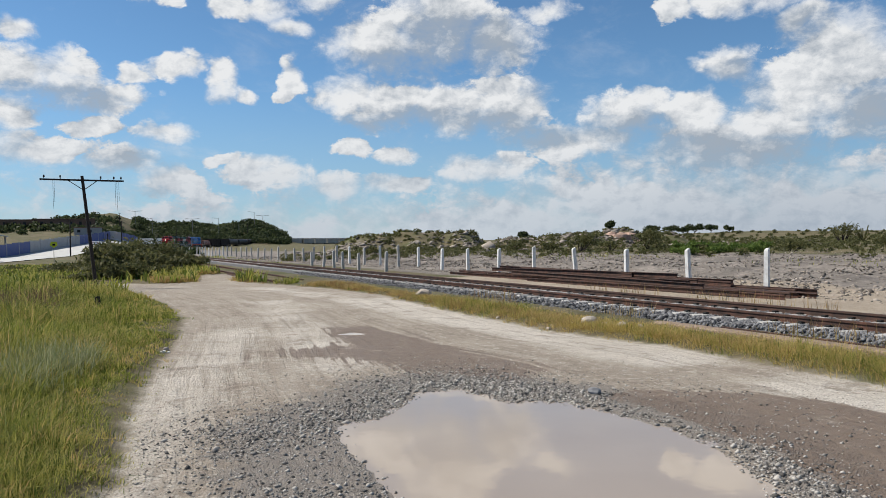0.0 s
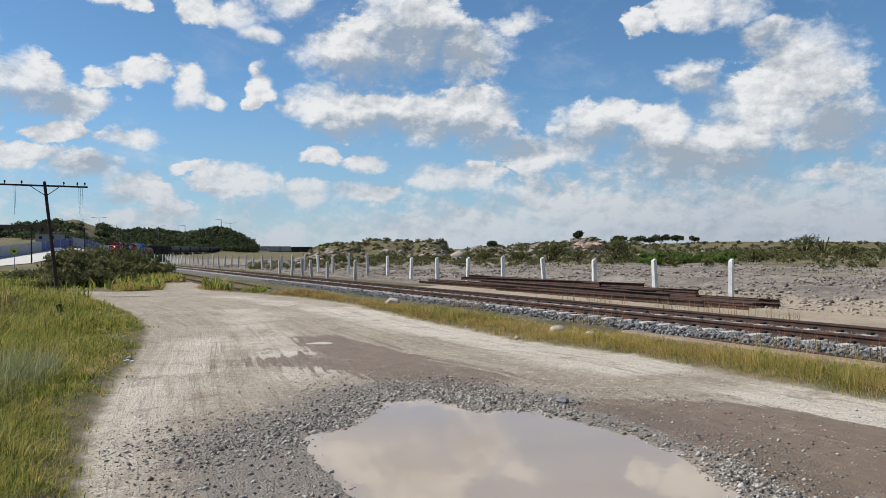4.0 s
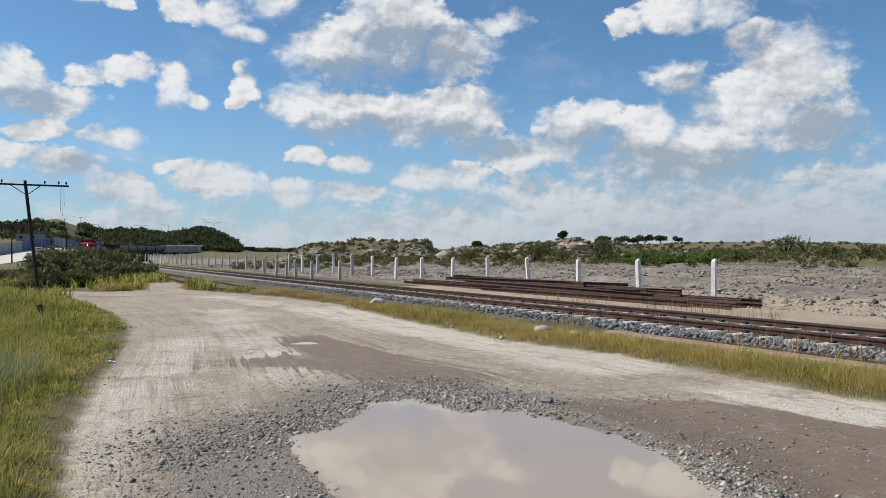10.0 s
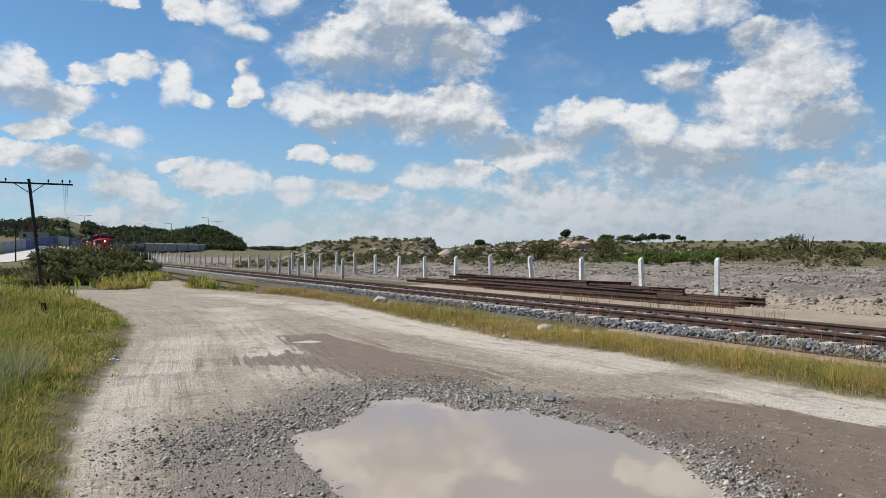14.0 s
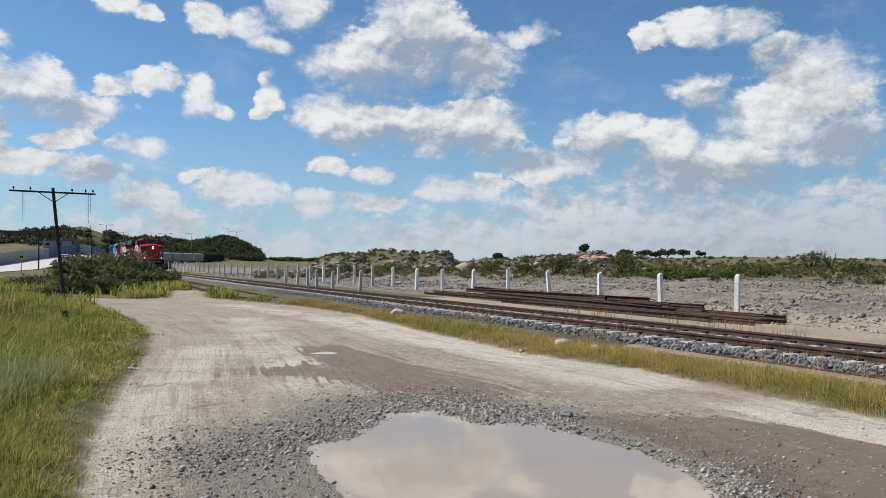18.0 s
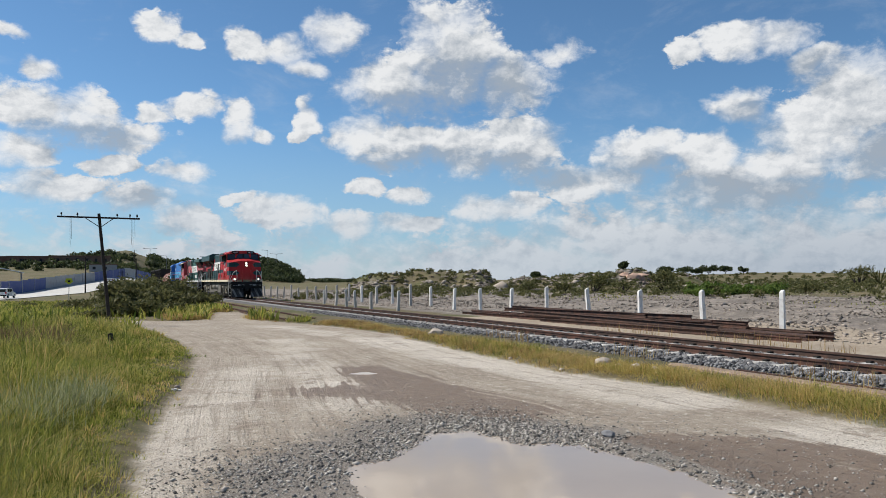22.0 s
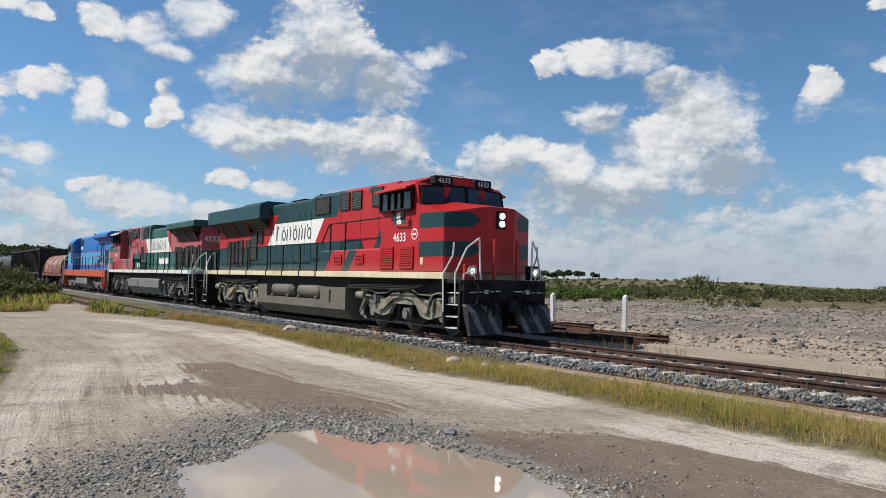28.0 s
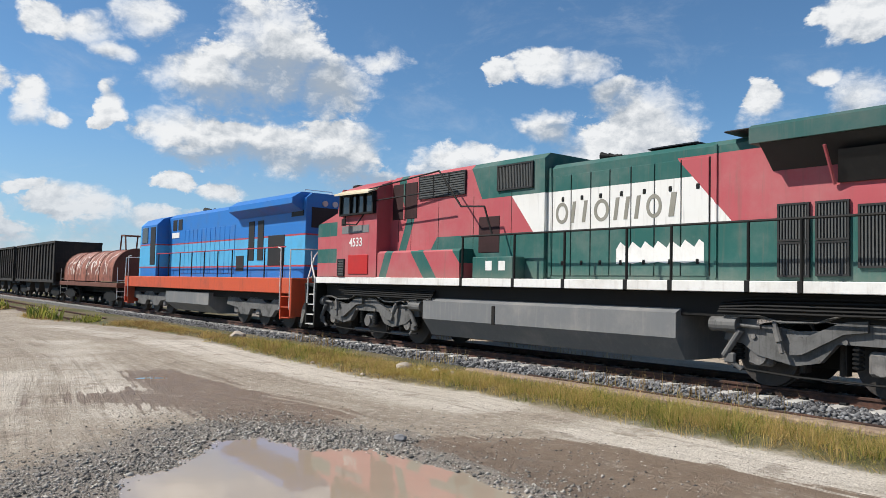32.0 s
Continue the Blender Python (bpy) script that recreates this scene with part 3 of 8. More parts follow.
def build_ground():
    radii = np.concatenate([[0.0], np.arange(0.8, 3.6, 0.5), np.arange(3.8, 13, 0.065), 13 * 1.022 ** np.arange(0, 85), 84 * 1.03 ** np.arange(1, 72), [900, 1300, 2000, 3200, 4800]])
    angs = np.concatenate([np.arange(-180, -48, 6), np.arange(-48, 60, 0.4), np.arange(60, 180, 6)])
    R, A = np.meshgrid(radii[1:], np.radians(angs), indexing="ij")
    x, y = R * np.sin(A), R * np.cos(A)
    z = height(x, y)
    verts = np.stack([x.ravel(), y.ravel(), z.ravel()], 1)
    verts = np.vstack([verts, [[0, 0, float(height(0.0, 0.0))]]])
    nr, na = R.shape
    i, j = np.meshgrid(np.arange(nr - 1), np.arange(na), indexing="ij")
    k = (j + 1) % na
    quads = np.stack([i * na + j, i * na + k, (i + 1) * na + k, (i + 1) * na + j], -1).reshape(-1, 4)[:, ::-1]
    faces = quads.tolist() + [[nr * na, int((b + 1) % na), int(b)] for b in range(na)]
    me = mesh_of("ground", verts, faces, M_GROUND, True)
    px, py = verts[:, 0], verts[:, 1]
    across, along = px * N[0] + py * N[1], px * U[0] + py * U[1]
    pool = inside(px, py, POOL)
    ruts = [(-2.75, 5, -4.6, 17), (-1.7, 12, -5.6, 25), (3.6, 12.3, -2.6, 25), (4.9, 9.4, 6.8, 5.0), (-2.6, 25, -8, 33)]
    lane = np.zeros(len(px))
    for ax, ay, bx, by in ruts:
        t = np.clip(((px - ax) * (bx - ax) + (py - ay) * (by - ay)) / ((bx - ax) ** 2 + (by - ay) ** 2), 0, 1)
        lane = np.maximum(lane, (0.62 if ax < 0 else 1.0) * np.exp(-(np.hypot(px - ax - t * (bx - ax), py - ay - t * (by - ay)) / 1.25) ** 2))
    masks = {
        "road": np.clip(0.5 + inside(px, py, ROAD) / 1.6, 0, 1),
        "wet": np.clip(0.5 + np.maximum(inside(px, py, WET_A), inside(px, py, WET_B) * 0.55 - 0.06) / 1.0, 0, 1),
        "grit": np.clip(0.9 - np.abs(pool + 0.45) / np.where(px > 2.2, 1.15, 1.7), 0, 1),
        "rubble": np.clip((across - 16.5) / 3, 0, 1) * np.clip((50 + 0.2 * (px + 30) - across) / 16, 0, 1),
        "sand": np.clip((across - 15.0) / 1.2, 0, 1) * np.clip((26 - across) / 3, 0, 1) * np.clip((38 - along) / 8, 0, 1),
        "lane": lane,
        "edge": inside(px, py, ROAD),
        "run": py - 0.45 * px,
    }
    for key, values in masks.items():
        a = me.attributes.new(key, "FLOAT", "POINT")
        a.data.foreach_set("value", values.astype(np.float32))
    tagged(new("ground", me), "pale dirt road, verge and rubble field with wheel ruts", "ground", kind="structure")


build_ground()


def build_pool(name, cx, cy, rx, ry, z, label):
    """A sheet of water; the ground's hollow gives it its shore."""
    bm = bmesh.new()
    bmesh.ops.create_circle(bm, cap_ends=True, segments=48, radius=1.0)
    bmesh.ops.scale(bm, vec=(rx, ry, 1), verts=bm.verts)
    ob = part(name, bm, M_WATER, at=pose(cx, cy, z))
    tagged(ob, label, "puddle", kind="structure")


build_pool("water", 0.75, 7.2, 2.6, 3.6, 0.0, "muddy brown puddle reflecting the sky on the dirt road")
build_pool("water", -1.98, 16.15, 0.7, 0.5, -0.004, "small shallow puddle in a wheel rut")

# ---- the railway line ----
def sweep(points, profile, closed=True):
    """A bmesh of a profile (across, up) swept along points (x, y, z, heading)."""
    bm = bmesh.new()
    rings = []
    for x, y, z, h in points:
        c, s = math.cos(h), math.sin(h)
        rings.append([bm.verts.new((x + a * c, y + a * s, z + b)) for a, b in profile])
    m = len(profile)
    for r0, r1 in zip(rings, rings[1:]):
        for i in range(m if closed else m - 1):
            bm.faces.new((r0[i], r0[(i + 1) % m], r1[(i + 1) % m], r1[i]))
    if closed:
        bm.faces.new(rings[0])
        bm.faces.new(rings[-1][::-1])
    bmesh.ops.recalc_face_normals(bm, faces=bm.faces)
    return bm


RAIL_SHAPE = [(-0.07, 0.0), (0.07, 0.0), (0.07, 0.012), (0.012, 0.035), (0.01, 0.12), (0.036, 0.13), (0.036, 0.165), (0.028, 0.172), (-0.028, 0.172), (-0.036, 0.165), (-0.036, 0.13), (-0.01, 0.12), (-0.012, 0.035), (-0.07, 0.012)]


def along_line(s0, s1, step, off, z):
    out = []
    for s in np.arange(s0, s1 + step / 2, step):
        x, y, h = line_at(s, off)
        out.append((x, y, z, h))
    return out


def build_line():
    track = thing("railway_track", pose(0, 0, 0), "single track of rusty rails on concrete sleepers in grey ballast", "track", kind="structure")
    bed = sweep(along_line(-60, 150, 3, 0, 0) + along_line(160, 620, 10, 0, 0), [(-2.4, -0.05), (-1.75, 0.165), (1.75, 0.165), (2.5, -0.05)])
    part("ballast_bed", bed, M_BALLAST_BED, track)
    for off in (-0.7535, 0.7535):
        part("rail", sweep(along_line(-60, 160, 4, off, RAIL - 0.172) + along_line(170, 620, 10, off, RAIL - 0.172), RAIL_SHAPE), M_RUST, track, "rusty steel rail")
    bm = bmesh.new()
    box(bm, (-1.3, 1.3), (-0.12, 0.12), (-0.1, 0.212), 0.02)
    me = bpy.data.meshes.new("sleeper")
    bm.to_mesh(me)
    bm.free()
    me.materials.append(M_SLEEPER)
    bm = bmesh.new()
    for off in (-0.7535, 0.7535):
        for sx in (-1, 1):
            box(bm, sorted((off + sx * 0.05, off + sx * 0.17)), (-0.06, 0.06), (0.205, 0.25), 0.012)
    clip = bpy.data.meshes.new("rail_clip")
    bm.to_mesh(clip)
    bm.free()
    clip.materials.append(M_DARK)
    for s in np.arange(-20, 150, 0.62):
        x, y, h = line_at(s, rng.normal(0, 0.02))
        tie = hang("sleeper", me, track, at=pose(x, y, 0.004 * rng.normal(), 0, 0, math.degrees(h) + rng.normal(0, 0.5)))
        if -15 < s < 60:
            hang("rail_clip", clip, tie)


def box(bm, xs, ys, zs, bevel=0.0):
    vs = [bm.verts.new((x, y, z)) for x in xs for y in ys for z in zs]
    fs = [bm.faces.new([vs[i] for i in f]) for f in ((0, 1, 3, 2), (4, 6, 7, 5), (0, 4, 5, 1), (2, 3, 7, 6), (0, 2, 6, 4), (1, 5, 7, 3))]
    if bevel:
        es = list({e for f in fs for e in f.edges})
        bmesh.ops.bevel(bm, geom=es, offset=bevel, segments=1, affect="EDGES")
    return bm


build_line()

# ---- the train: parts and helpers ----
def prism(bm, outline, y0, y1):
    """An (x, z) outline drawn out across the vehicle."""
    a = [bm.verts.new((x, y0, z)) for x, z in outline]
    b = [bm.verts.new((x, y1, z)) for x, z in outline]
    m = len(outline)
    fs = [bm.faces.new(a), bm.faces.new(b[::-1])]
    for i in range(m):
        fs.append(bm.faces.new((a[i], b[i], b[(i + 1) % m], a[(i + 1) % m])))
    bmesh.ops.recalc_face_normals(bm, faces=fs)
    return bm


def drawn(bm, outline, x0, x1):
    """A (y, z) outline drawn out along the vehicle."""
    a = [bm.verts.new((x0, y, z)) for y, z in outline]
    b = [bm.verts.new((x1, y, z)) for y, z in outline]
    m = len(outline)
    fs = [bm.faces.new(a), bm.faces.new(b[::-1])]
    for i in range(m):
        fs.append(bm.faces.new((a[i], b[i], b[(i + 1) % m], a[(i + 1) % m])))
    bmesh.ops.recalc_face_normals(bm, faces=fs)
    return bm


def rod(bm, p, q, r, sides=8, r2=None):
    p, q = Vector(p), Vector(q)
    d = q - p
    side = d.orthogonal().normalized()
    up = d.normalized().cross(side)
    ends = []
    for c, rad in ((p, r), (q, r if r2 is None else r2)):
        ends.append([bm.verts.new(c + rad * (math.cos(k * 2 * math.pi / sides) * side + math.sin(k * 2 * math.pi / sides) * up)) for k in range(sides)])
    fs = [bm.faces.new(ends[0][::-1]), bm.faces.new(ends[1])]
    for k in range(sides):
        fs.append(bm.faces.new((ends[0][k], ends[0][(k + 1) % sides], ends[1][(k + 1) % sides], ends[1][k])))
    return bm


def pipe(bm, points, r, sides=6):
    for p, q in zip(points, points[1:]):
        rod(bm, p, q, r, sides)
    return bm


def boxed(name, parent, xs, ys, zs, material, bevel=0.0, label=""):
    bm = bmesh.new()
    box(bm, xs, ys, zs, bevel)
    return part(name, bm, material, parent, label)


def lettering(body, size, parent, m, material, name="number"):
    cu = bpy.data.curves.new("letters", "FONT")
    cu.body, cu.size, cu.extrude, cu.align_x, cu.align_y, cu.offset = body, size, 0.004, "CENTER", "CENTER", size * 0.012
    ob = bpy.data.objects.new("letters", cu)
    me = bpy.data.meshes.new_from_object(ob)
    bpy.data.objects.remove(ob)
    bpy.data.curves.remove(cu)
    me.materials.clear()
    me.materials.append(material)
    return hang(name, me, parent, at=m)


def livery(name, green, red, white, faded=0.25, chevron=True):
    """Green, red and white paint laid out over the locomotive's length, with dirt and fading."""
    def build(n, at):
        sep = n.put("SeparateXYZ", ins={0: at})
        x, y, z = sep.outputs
        ay = n.math("ABSOLUTE", y)
        lt = lambda a, b: n.math("LESS_THAN", a, b)
        gt = lambda a, b: n.math("GREATER_THAN", a, b)
        both = lambda *k: k[0] if len(k) == 1 else n.math("MULTIPLY", k[0], both(*k[1:]))
        either = lambda *k: k[0] if len(k) == 1 else n.math("MAXIMUM", k[0], either(*k[1:]))
        lean = lambda slope, z0: n.math("SUBTRACT", x, n.math("MULTIPLY", n.math("SUBTRACT", z, z0), slope))
        band = both(gt(z, 2.85), lt(z, 3.74))
        left, right = lean(0.9, 2.85), lean(0.82, 2.85)
        is_white = both(band, gt(left, -3.9), lt(right, 0.93), lt(ay, 1.3))
        red_rear = both(gt(z, 2.85), lt(z, 4.12), lt(left, -3.9))
        red_mid = both(gt(z, 2.87), gt(right, 0.93), either(lt(z, 3.74), gt(lean(0.5, 3.74), 2.7)))
        tongue = both(gt(z, 2.5), lt(lean(-0.8, 2.5), 4.75))
        red_low = both(lt(z, 2.875), gt(lean(0.95, 1.8), 2.65), n.math("SUBTRACT", 1.0, tongue))
        red_all = either(red_rear, red_mid, red_low)
        streak = both(gt(lean(0.85, 1.8), 3.9), lt(lean(0.85, 1.8), 4.45), lt(z, 2.5))
        if chevron:
            arm_a = both(gt(lean(-0.95, 3.45), 5.95), lt(lean(-0.95, 3.45), 6.3), gt(z, 3.45))
            arm_b = both(gt(lean(0.7, 3.45), 5.95), lt(lean(0.7, 3.45), 6.3), lt(z, 3.45), gt(z, 2.5))
            streak = either(streak, arm_a, arm_b)
        else:
            streak = either(streak, both(gt(lean(-0.42, 3.2), 5.55), lt(lean(-0.42, 3.2), 5.9), lt(z, 3.45)), both(gt(lean(0.45, 3.45), 5.4), lt(lean(0.45, 3.45), 5.75), gt(z, 3.45)))
        nose = both(gt(x, 8.74), either(both(gt(z, 3.03), lt(z, 3.46)), both(gt(z, 2.22), lt(z, 2.65))), gt(n.math("SUBTRACT", ay, n.math("MULTIPLY", n.math("ABSOLUTE", n.math("SUBTRACT", n.math("FRACT", n.math("MULTIPLY", n.math("SUBTRACT", z, 2.22), 1.235)), 0.26)), 0.9)), 0.62))
        streak = either(streak, nose)
        col = n.mix(red_all, rgb(*green), rgb(*red))
        col = n.mix(streak, col, rgb(*green))
        col = n.mix(is_white, col, rgb(*white))
        big = n.noise(at, 0.8, 6.0, 0.65)
        fine = n.noise(at, 11.0, 6.0, 0.7)
        run = n.noise(n.put("VectorMath", op="MULTIPLY", ins={0: at, 1: (6.0, 6.0, 0.4)}).outputs[0], 2.0, 5.0, 0.65)
        col = n.mix(n.math("MULTIPLY", n.smooth(big, 0.4, 0.75), faded), col, n.mix(0.5, col, rgb(0.42, 0.36, 0.33)))
        col = n.mix(n.math("MULTIPLY", n.smooth(run, 0.52, 0.8), 0.22 + faded * 0.5), col, rgb(0.16, 0.13, 0.11))
        col = n.mix(n.smooth(fine, 0.62, 0.8, 0.0, 0.3), col, rgb(0.20, 0.17, 0.15))
        low = n.smooth(n.math("ADD", z, n.math("MULTIPLY", fine, 0.3)), 1.75, 2.35, 0.28, 0.0)
        col = n.mix(low, col, rgb(0.34, 0.27, 0.2))
        return col, fine, 0.001, n.math("ADD", 0.34 + faded * 0.4, n.math("MULTIPLY", run, 0.25))
    return surface(name, build, 0.45, 0.0, 0.3)


M_LIVERY = livery("glossy_red_and_green_paint", (0.006, 0.043, 0.048), (0.44, 0.012, 0.016), (0.80, 0.79, 0.75), 0.10)
M_LIVERY_OLD = livery("faded_red_and_green_paint", (0.016, 0.105, 0.092), (0.44, 0.085, 0.10), (0.76, 0.75, 0.72), 0.42, False)
M_WING = worn("dark_green_paint", (0.008, 0.052, 0.058), (0.10, 0.09, 0.08), 0.3, 0.4)
M_WING_OLD = worn("faded_green_paint", (0.015, 0.09, 0.082), (0.14, 0.14, 0.125), 0.4, 0.55)
M_CREAM = worn("cream_sill_paint", (0.74, 0.66, 0.47), (0.36, 0.22, 0.10), 0.45, 0.6)
M_SILLWHITE = worn("white_sill_paint", (0.78, 0.77, 0.74), (0.33, 0.27, 0.22), 0.4, 0.6)
M_KHAKI = worn("dusty_truck_paint", (0.29, 0.265, 0.205), (0.035, 0.03, 0.025), 0.75, 0.7, scale=2.0)
M_GREYTRUCK = worn("dusty_grey_truck_paint", (0.14, 0.138, 0.135), (0.02, 0.02, 0.018), 0.7, 0.7, scale=2.0)
M_TANK = worn("dusty_brown_tank_paint", (0.15, 0.135, 0.11), (0.07, 0.06, 0.05), 0.5, 0.65)
M_TANKGREY = worn("streaked_grey_tank_paint", (0.17, 0.175, 0.18), (0.34, 0.32, 0.29), 0.5, 0.6)
M_GRILLE = worn("black_grille", (0.013, 0.013, 0.014), (0.05, 0.045, 0.04), 0.3, 0.6)
# the shade inside a recess, put into the colour as near-black maroon
M_BAY = worn("maroon_recess_shade", (0.035, 0.010, 0.011), (0.012, 0.010, 0.010), 0.5, 0.8)
M_SLAT = worn("dusty_grille_slats", (0.075, 0.08, 0.08), (0.15, 0.13, 0.11), 0.4, 0.6)
M_STEP = worn("bare_step_metal", (0.62, 0.62, 0.60), (0.25, 0.22, 0.2), 0.4, 0.45)
M_WHITEPAINT = worn("white_paint", (0.80, 0.79, 0.76), (0.36, 0.33, 0.3), 0.3, 0.5)
M_REDPAINT = worn("red_paint", (0.50, 0.018, 0.016), (0.15, 0.05, 0.04), 0.25, 0.45)
M_WHEEL = worn("dusty_wheel_steel", (0.045, 0.04, 0.037), (0.12, 0.10, 0.085), 0.6, 0.6, 0.3, scale=3.0)
M_HUB = worn("greasy_axle_box", (0.12, 0.115, 0.11), (0.30, 0.28, 0.26), 0.6, 0.6, scale=4.0)
M_LETTER = worn("dark_green_lettering", (0.035, 0.075, 0.07), (0.12, 0.12, 0.12), 0.2, 0.6, streak=False)
M_LETTER_OLD = worn("faded_grey_lettering", (0.24, 0.23, 0.19), (0.4, 0.38, 0.34), 0.4, 0.7, streak=False)


def glow(name, colour, power):
    m = bpy.data.materials.new(name)
    m.use_nodes = True
    n = Nodes(m.node_tree)
    e = n.put("Emission", ins={0: rgb(*colour), 1: power})
    o = n.put("OutputMaterial")
    n.tree.links.new(e.outputs[0], o.inputs[0])
    return m


M_LAMP = glow("lit_headlamp", (1.0, 0.90, 0.74), 4.0)
M_DITCH = glow("lit_ditch_lamp", (1.0, 0.82, 0.56), 3.0)
M_GLASS = surface("dark_cab_glass", lambda n, at: (n.mix(n.noise(at, 1.2, 3.0), rgb(0.010, 0.012, 0.014), rgb(0.03, 0.034, 0.038))), 0.08, 0.0, 0.6)


def wheel_mesh():
    bm = bmesh.new()
    for sy in (-1, 1):
        for r0, r1, y0, y1 in ((0.56, 0.56, 0.685, 0.715), (0.53, 0.525, 0.715, 0.82), (0.44, 0.40, 0.78, 0.79), (0.17, 0.15, 0.79, 0.92)):
            rod(bm, (0, sy * y0, 0), (0, sy * y1, 0), r0, 28, r1)
        for k in range(6):
            a = k * math.pi / 3
            rod(bm, (0.1 * math.cos(a), sy * 0.9, 0.1 * math.sin(a)), (0.1 * math.cos(a), sy * 0.95, 0.1 * math.sin(a)), 0.022, 6)
    rod(bm, (0, -0.9, 0), (0, 0.9, 0), 0.09, 10)
    me = bpy.data.meshes.new("wheelset")
    bm.to_mesh(me)
    bm.free()
    me.materials.append(M_WHEEL)
    return me


WHEELSET = wheel_mesh()
SPUN = []


def big_truck(loco, cx, mat, flip):
    """A three-axle truck: cast side frames, brake cylinders, dampers and wheelsets."""
    bm = bmesh.new()
    for sy in (-1, 1):
        out = [(-2.55, 0.78), (-2.5, 1.02), (-1.7, 1.06), (-1.25, 0.98), (-0.75, 1.02), (-0.35, 1.16), (0.35, 1.16), (0.8, 1.02), (1.3, 0.98), (1.7, 1.06), (2.5, 1.02), (2.55, 0.78),
               (2.2, 0.72), (1.95, 0.55), (1.3, 0.42), (0.9, 0.50), (0.62, 0.82), (-0.62, 0.82), (-0.9, 0.50), (-1.3, 0.42), (-1.95, 0.55), (-2.2, 0.72)]
        prism(bm, [(cx + a, b) for a, b in out], sy * 1.08, sy * 1.22)
    frame_ob = part("truck_frame", bm, mat, loco, "cast steel truck side frames with dusty paint")
    for sy in (-1, 1):
        bm = bmesh.new()
        for a in (-1, 1):
            prism(bm, [(cx + a * 0.15, 1.20), (cx + a * 0.55, 1.16), (cx + a * 1.35, 0.78), (cx + a * 1.35, 0.60), (cx + a * 1.15, 0.62), (cx + a * 0.5, 0.98), (cx + a * 0.15, 1.03)], sy * 1.225, sy * 1.30)
        part("equalizer", bm, mat, frame_ob)
        for a in (-1, 1):
            bm = bmesh.new()
            rod(bm, (cx + a * 2.25, sy * 1.28, 1.04), (cx + a * 2.75, sy * 1.28, 1.04), 0.13, 14)
            rod(bm, (cx + a * 1.85, sy * 1.28, 1.02), (cx + a * 2.25, sy * 1.28, 1.04), 0.035, 8)
            part("brake_cylinder", bm, mat, frame_ob)
            bm = bmesh.new()
            rod(bm, (cx + a * 2.2, sy * 1.3, 0.95), (cx + a * 2.5, sy * 1.3, 0.5), 0.06, 10)
            rod(bm, (cx + a * 2.5, sy * 1.3, 0.5), (cx + a * 2.2, sy * 1.26, 0.28), 0.04, 8)
            box(bm, (cx + a * 2.4 - 0.1, cx + a * 2.4 + 0.1), (sy * 1.25, sy * 1.33), (0.38, 0.56), 0.02)
            part("damper", bm, mat, frame_ob)
        bm = bmesh.new()
        wave = [(cx + a, sy * 1.29, b) for a, b in ((-2.5, 1.2), (-1.9, 1.19), (-1.5, 1.11), (-1.0, 1.12), (-0.6, 1.25), (0.5, 1.27), (0.9, 1.14), (1.5, 1.12), (1.9, 1.2), (2.5, 1.18))]
        pipe(bm, wave, 0.022)
        part("brake_pipe", bm, mat, frame_ob)
        for a in (-2.62, -1.28, -0.62, 0.68, 1.32, 2.62):
            bm = bmesh.new()
            prism(bm, [(cx + a - 0.06, 0.3), (cx + a + 0.06, 0.3), (cx + a + 0.05, 0.8), (cx + a - 0.05, 0.8)], sy * 0.72, sy * 0.9)
            rod(bm, (cx + a, sy * 0.92, 0.85), (cx + a * 0.99, sy * 0.92, 0.3), 0.03, 6)
            part("brake_shoe", bm, M_WHEEL, frame_ob)
        for a in (-1.6, 1.6):
            bm = bmesh.new()
            rod(bm, (cx + a, sy * 1.3, 1.12), (cx + a * 0.9, sy * 1.36, 0.62), 0.04, 8)
            rod(bm, (cx + a * 0.98, sy * 1.31, 1.02), (cx + a * 0.93, sy * 1.34, 0.8), 0.062, 10)
            part("shock_absorber", bm, M_HUB, frame_ob)
        for a in (-1.15, -0.45, 0.5, 1.2, 2.0):
            bm = bmesh.new()
            rod(bm, (cx + a, sy * 1.2, 0.86), (cx + a, sy * 1.25, 0.86), 0.045, 8)
            part("bolt_boss", bm, M_HUB, frame_ob)
        bm = bmesh.new()
        pipe(bm, [(cx - 2.4, sy * 1.16, 0.3), (cx - 1.3, sy * 1.16, 0.24), (cx + 1.3, sy * 1.16, 0.24), (cx + 2.4, sy * 1.16, 0.3)], 0.02)
        part("brake_rod", bm, M_DARK, frame_ob)
        for a in (-0.9, 0.95):
            bm = bmesh.new()
            pipe(bm, [(cx + a, sy * 1.1, 1.3), (cx + a + 0.12, sy * 1.2, 1.15), (cx + a + 0.05, sy * 1.1, 0.95)], 0.03)
            part("motor_cable", bm, M_DARK, frame_ob)
        for a in (-1.95, 0, 1.95):
            bm = bmesh.new()
            box(bm, (cx + a - 0.22, cx + a + 0.22), (min(sy * 0.95, sy * 1.14), max(sy * 0.95, sy * 1.14)), (0.36, 0.74), 0.05)
            rod(bm, (cx + a, sy * 1.12, 0.53), (cx + a, sy * 1.2, 0.53), 0.15, 14)
            part("axle_box", bm, M_HUB, frame_ob)
            for dx in (-0.36, 0.36):
                bm = bmesh.new()
                rod(bm, (cx + a + dx, sy * 1.12, 0.44), (cx + a + dx, sy * 1.12, 0.8), 0.06, 8)
                for i in range(5):
                    rod(bm, (cx + a + dx, sy * 1.12, 0.46 + 0.07 * i), (cx + a + dx, sy * 1.12, 0.49 + 0.07 * i), 0.09, 10)
                part("spring", bm, M_DARK, frame_ob)
    boxed("truck_bolster", frame_ob, (cx - 2.3, cx + 2.3), (-0.6, 0.6), (0.35, 0.95), M_DARK, 0.05)
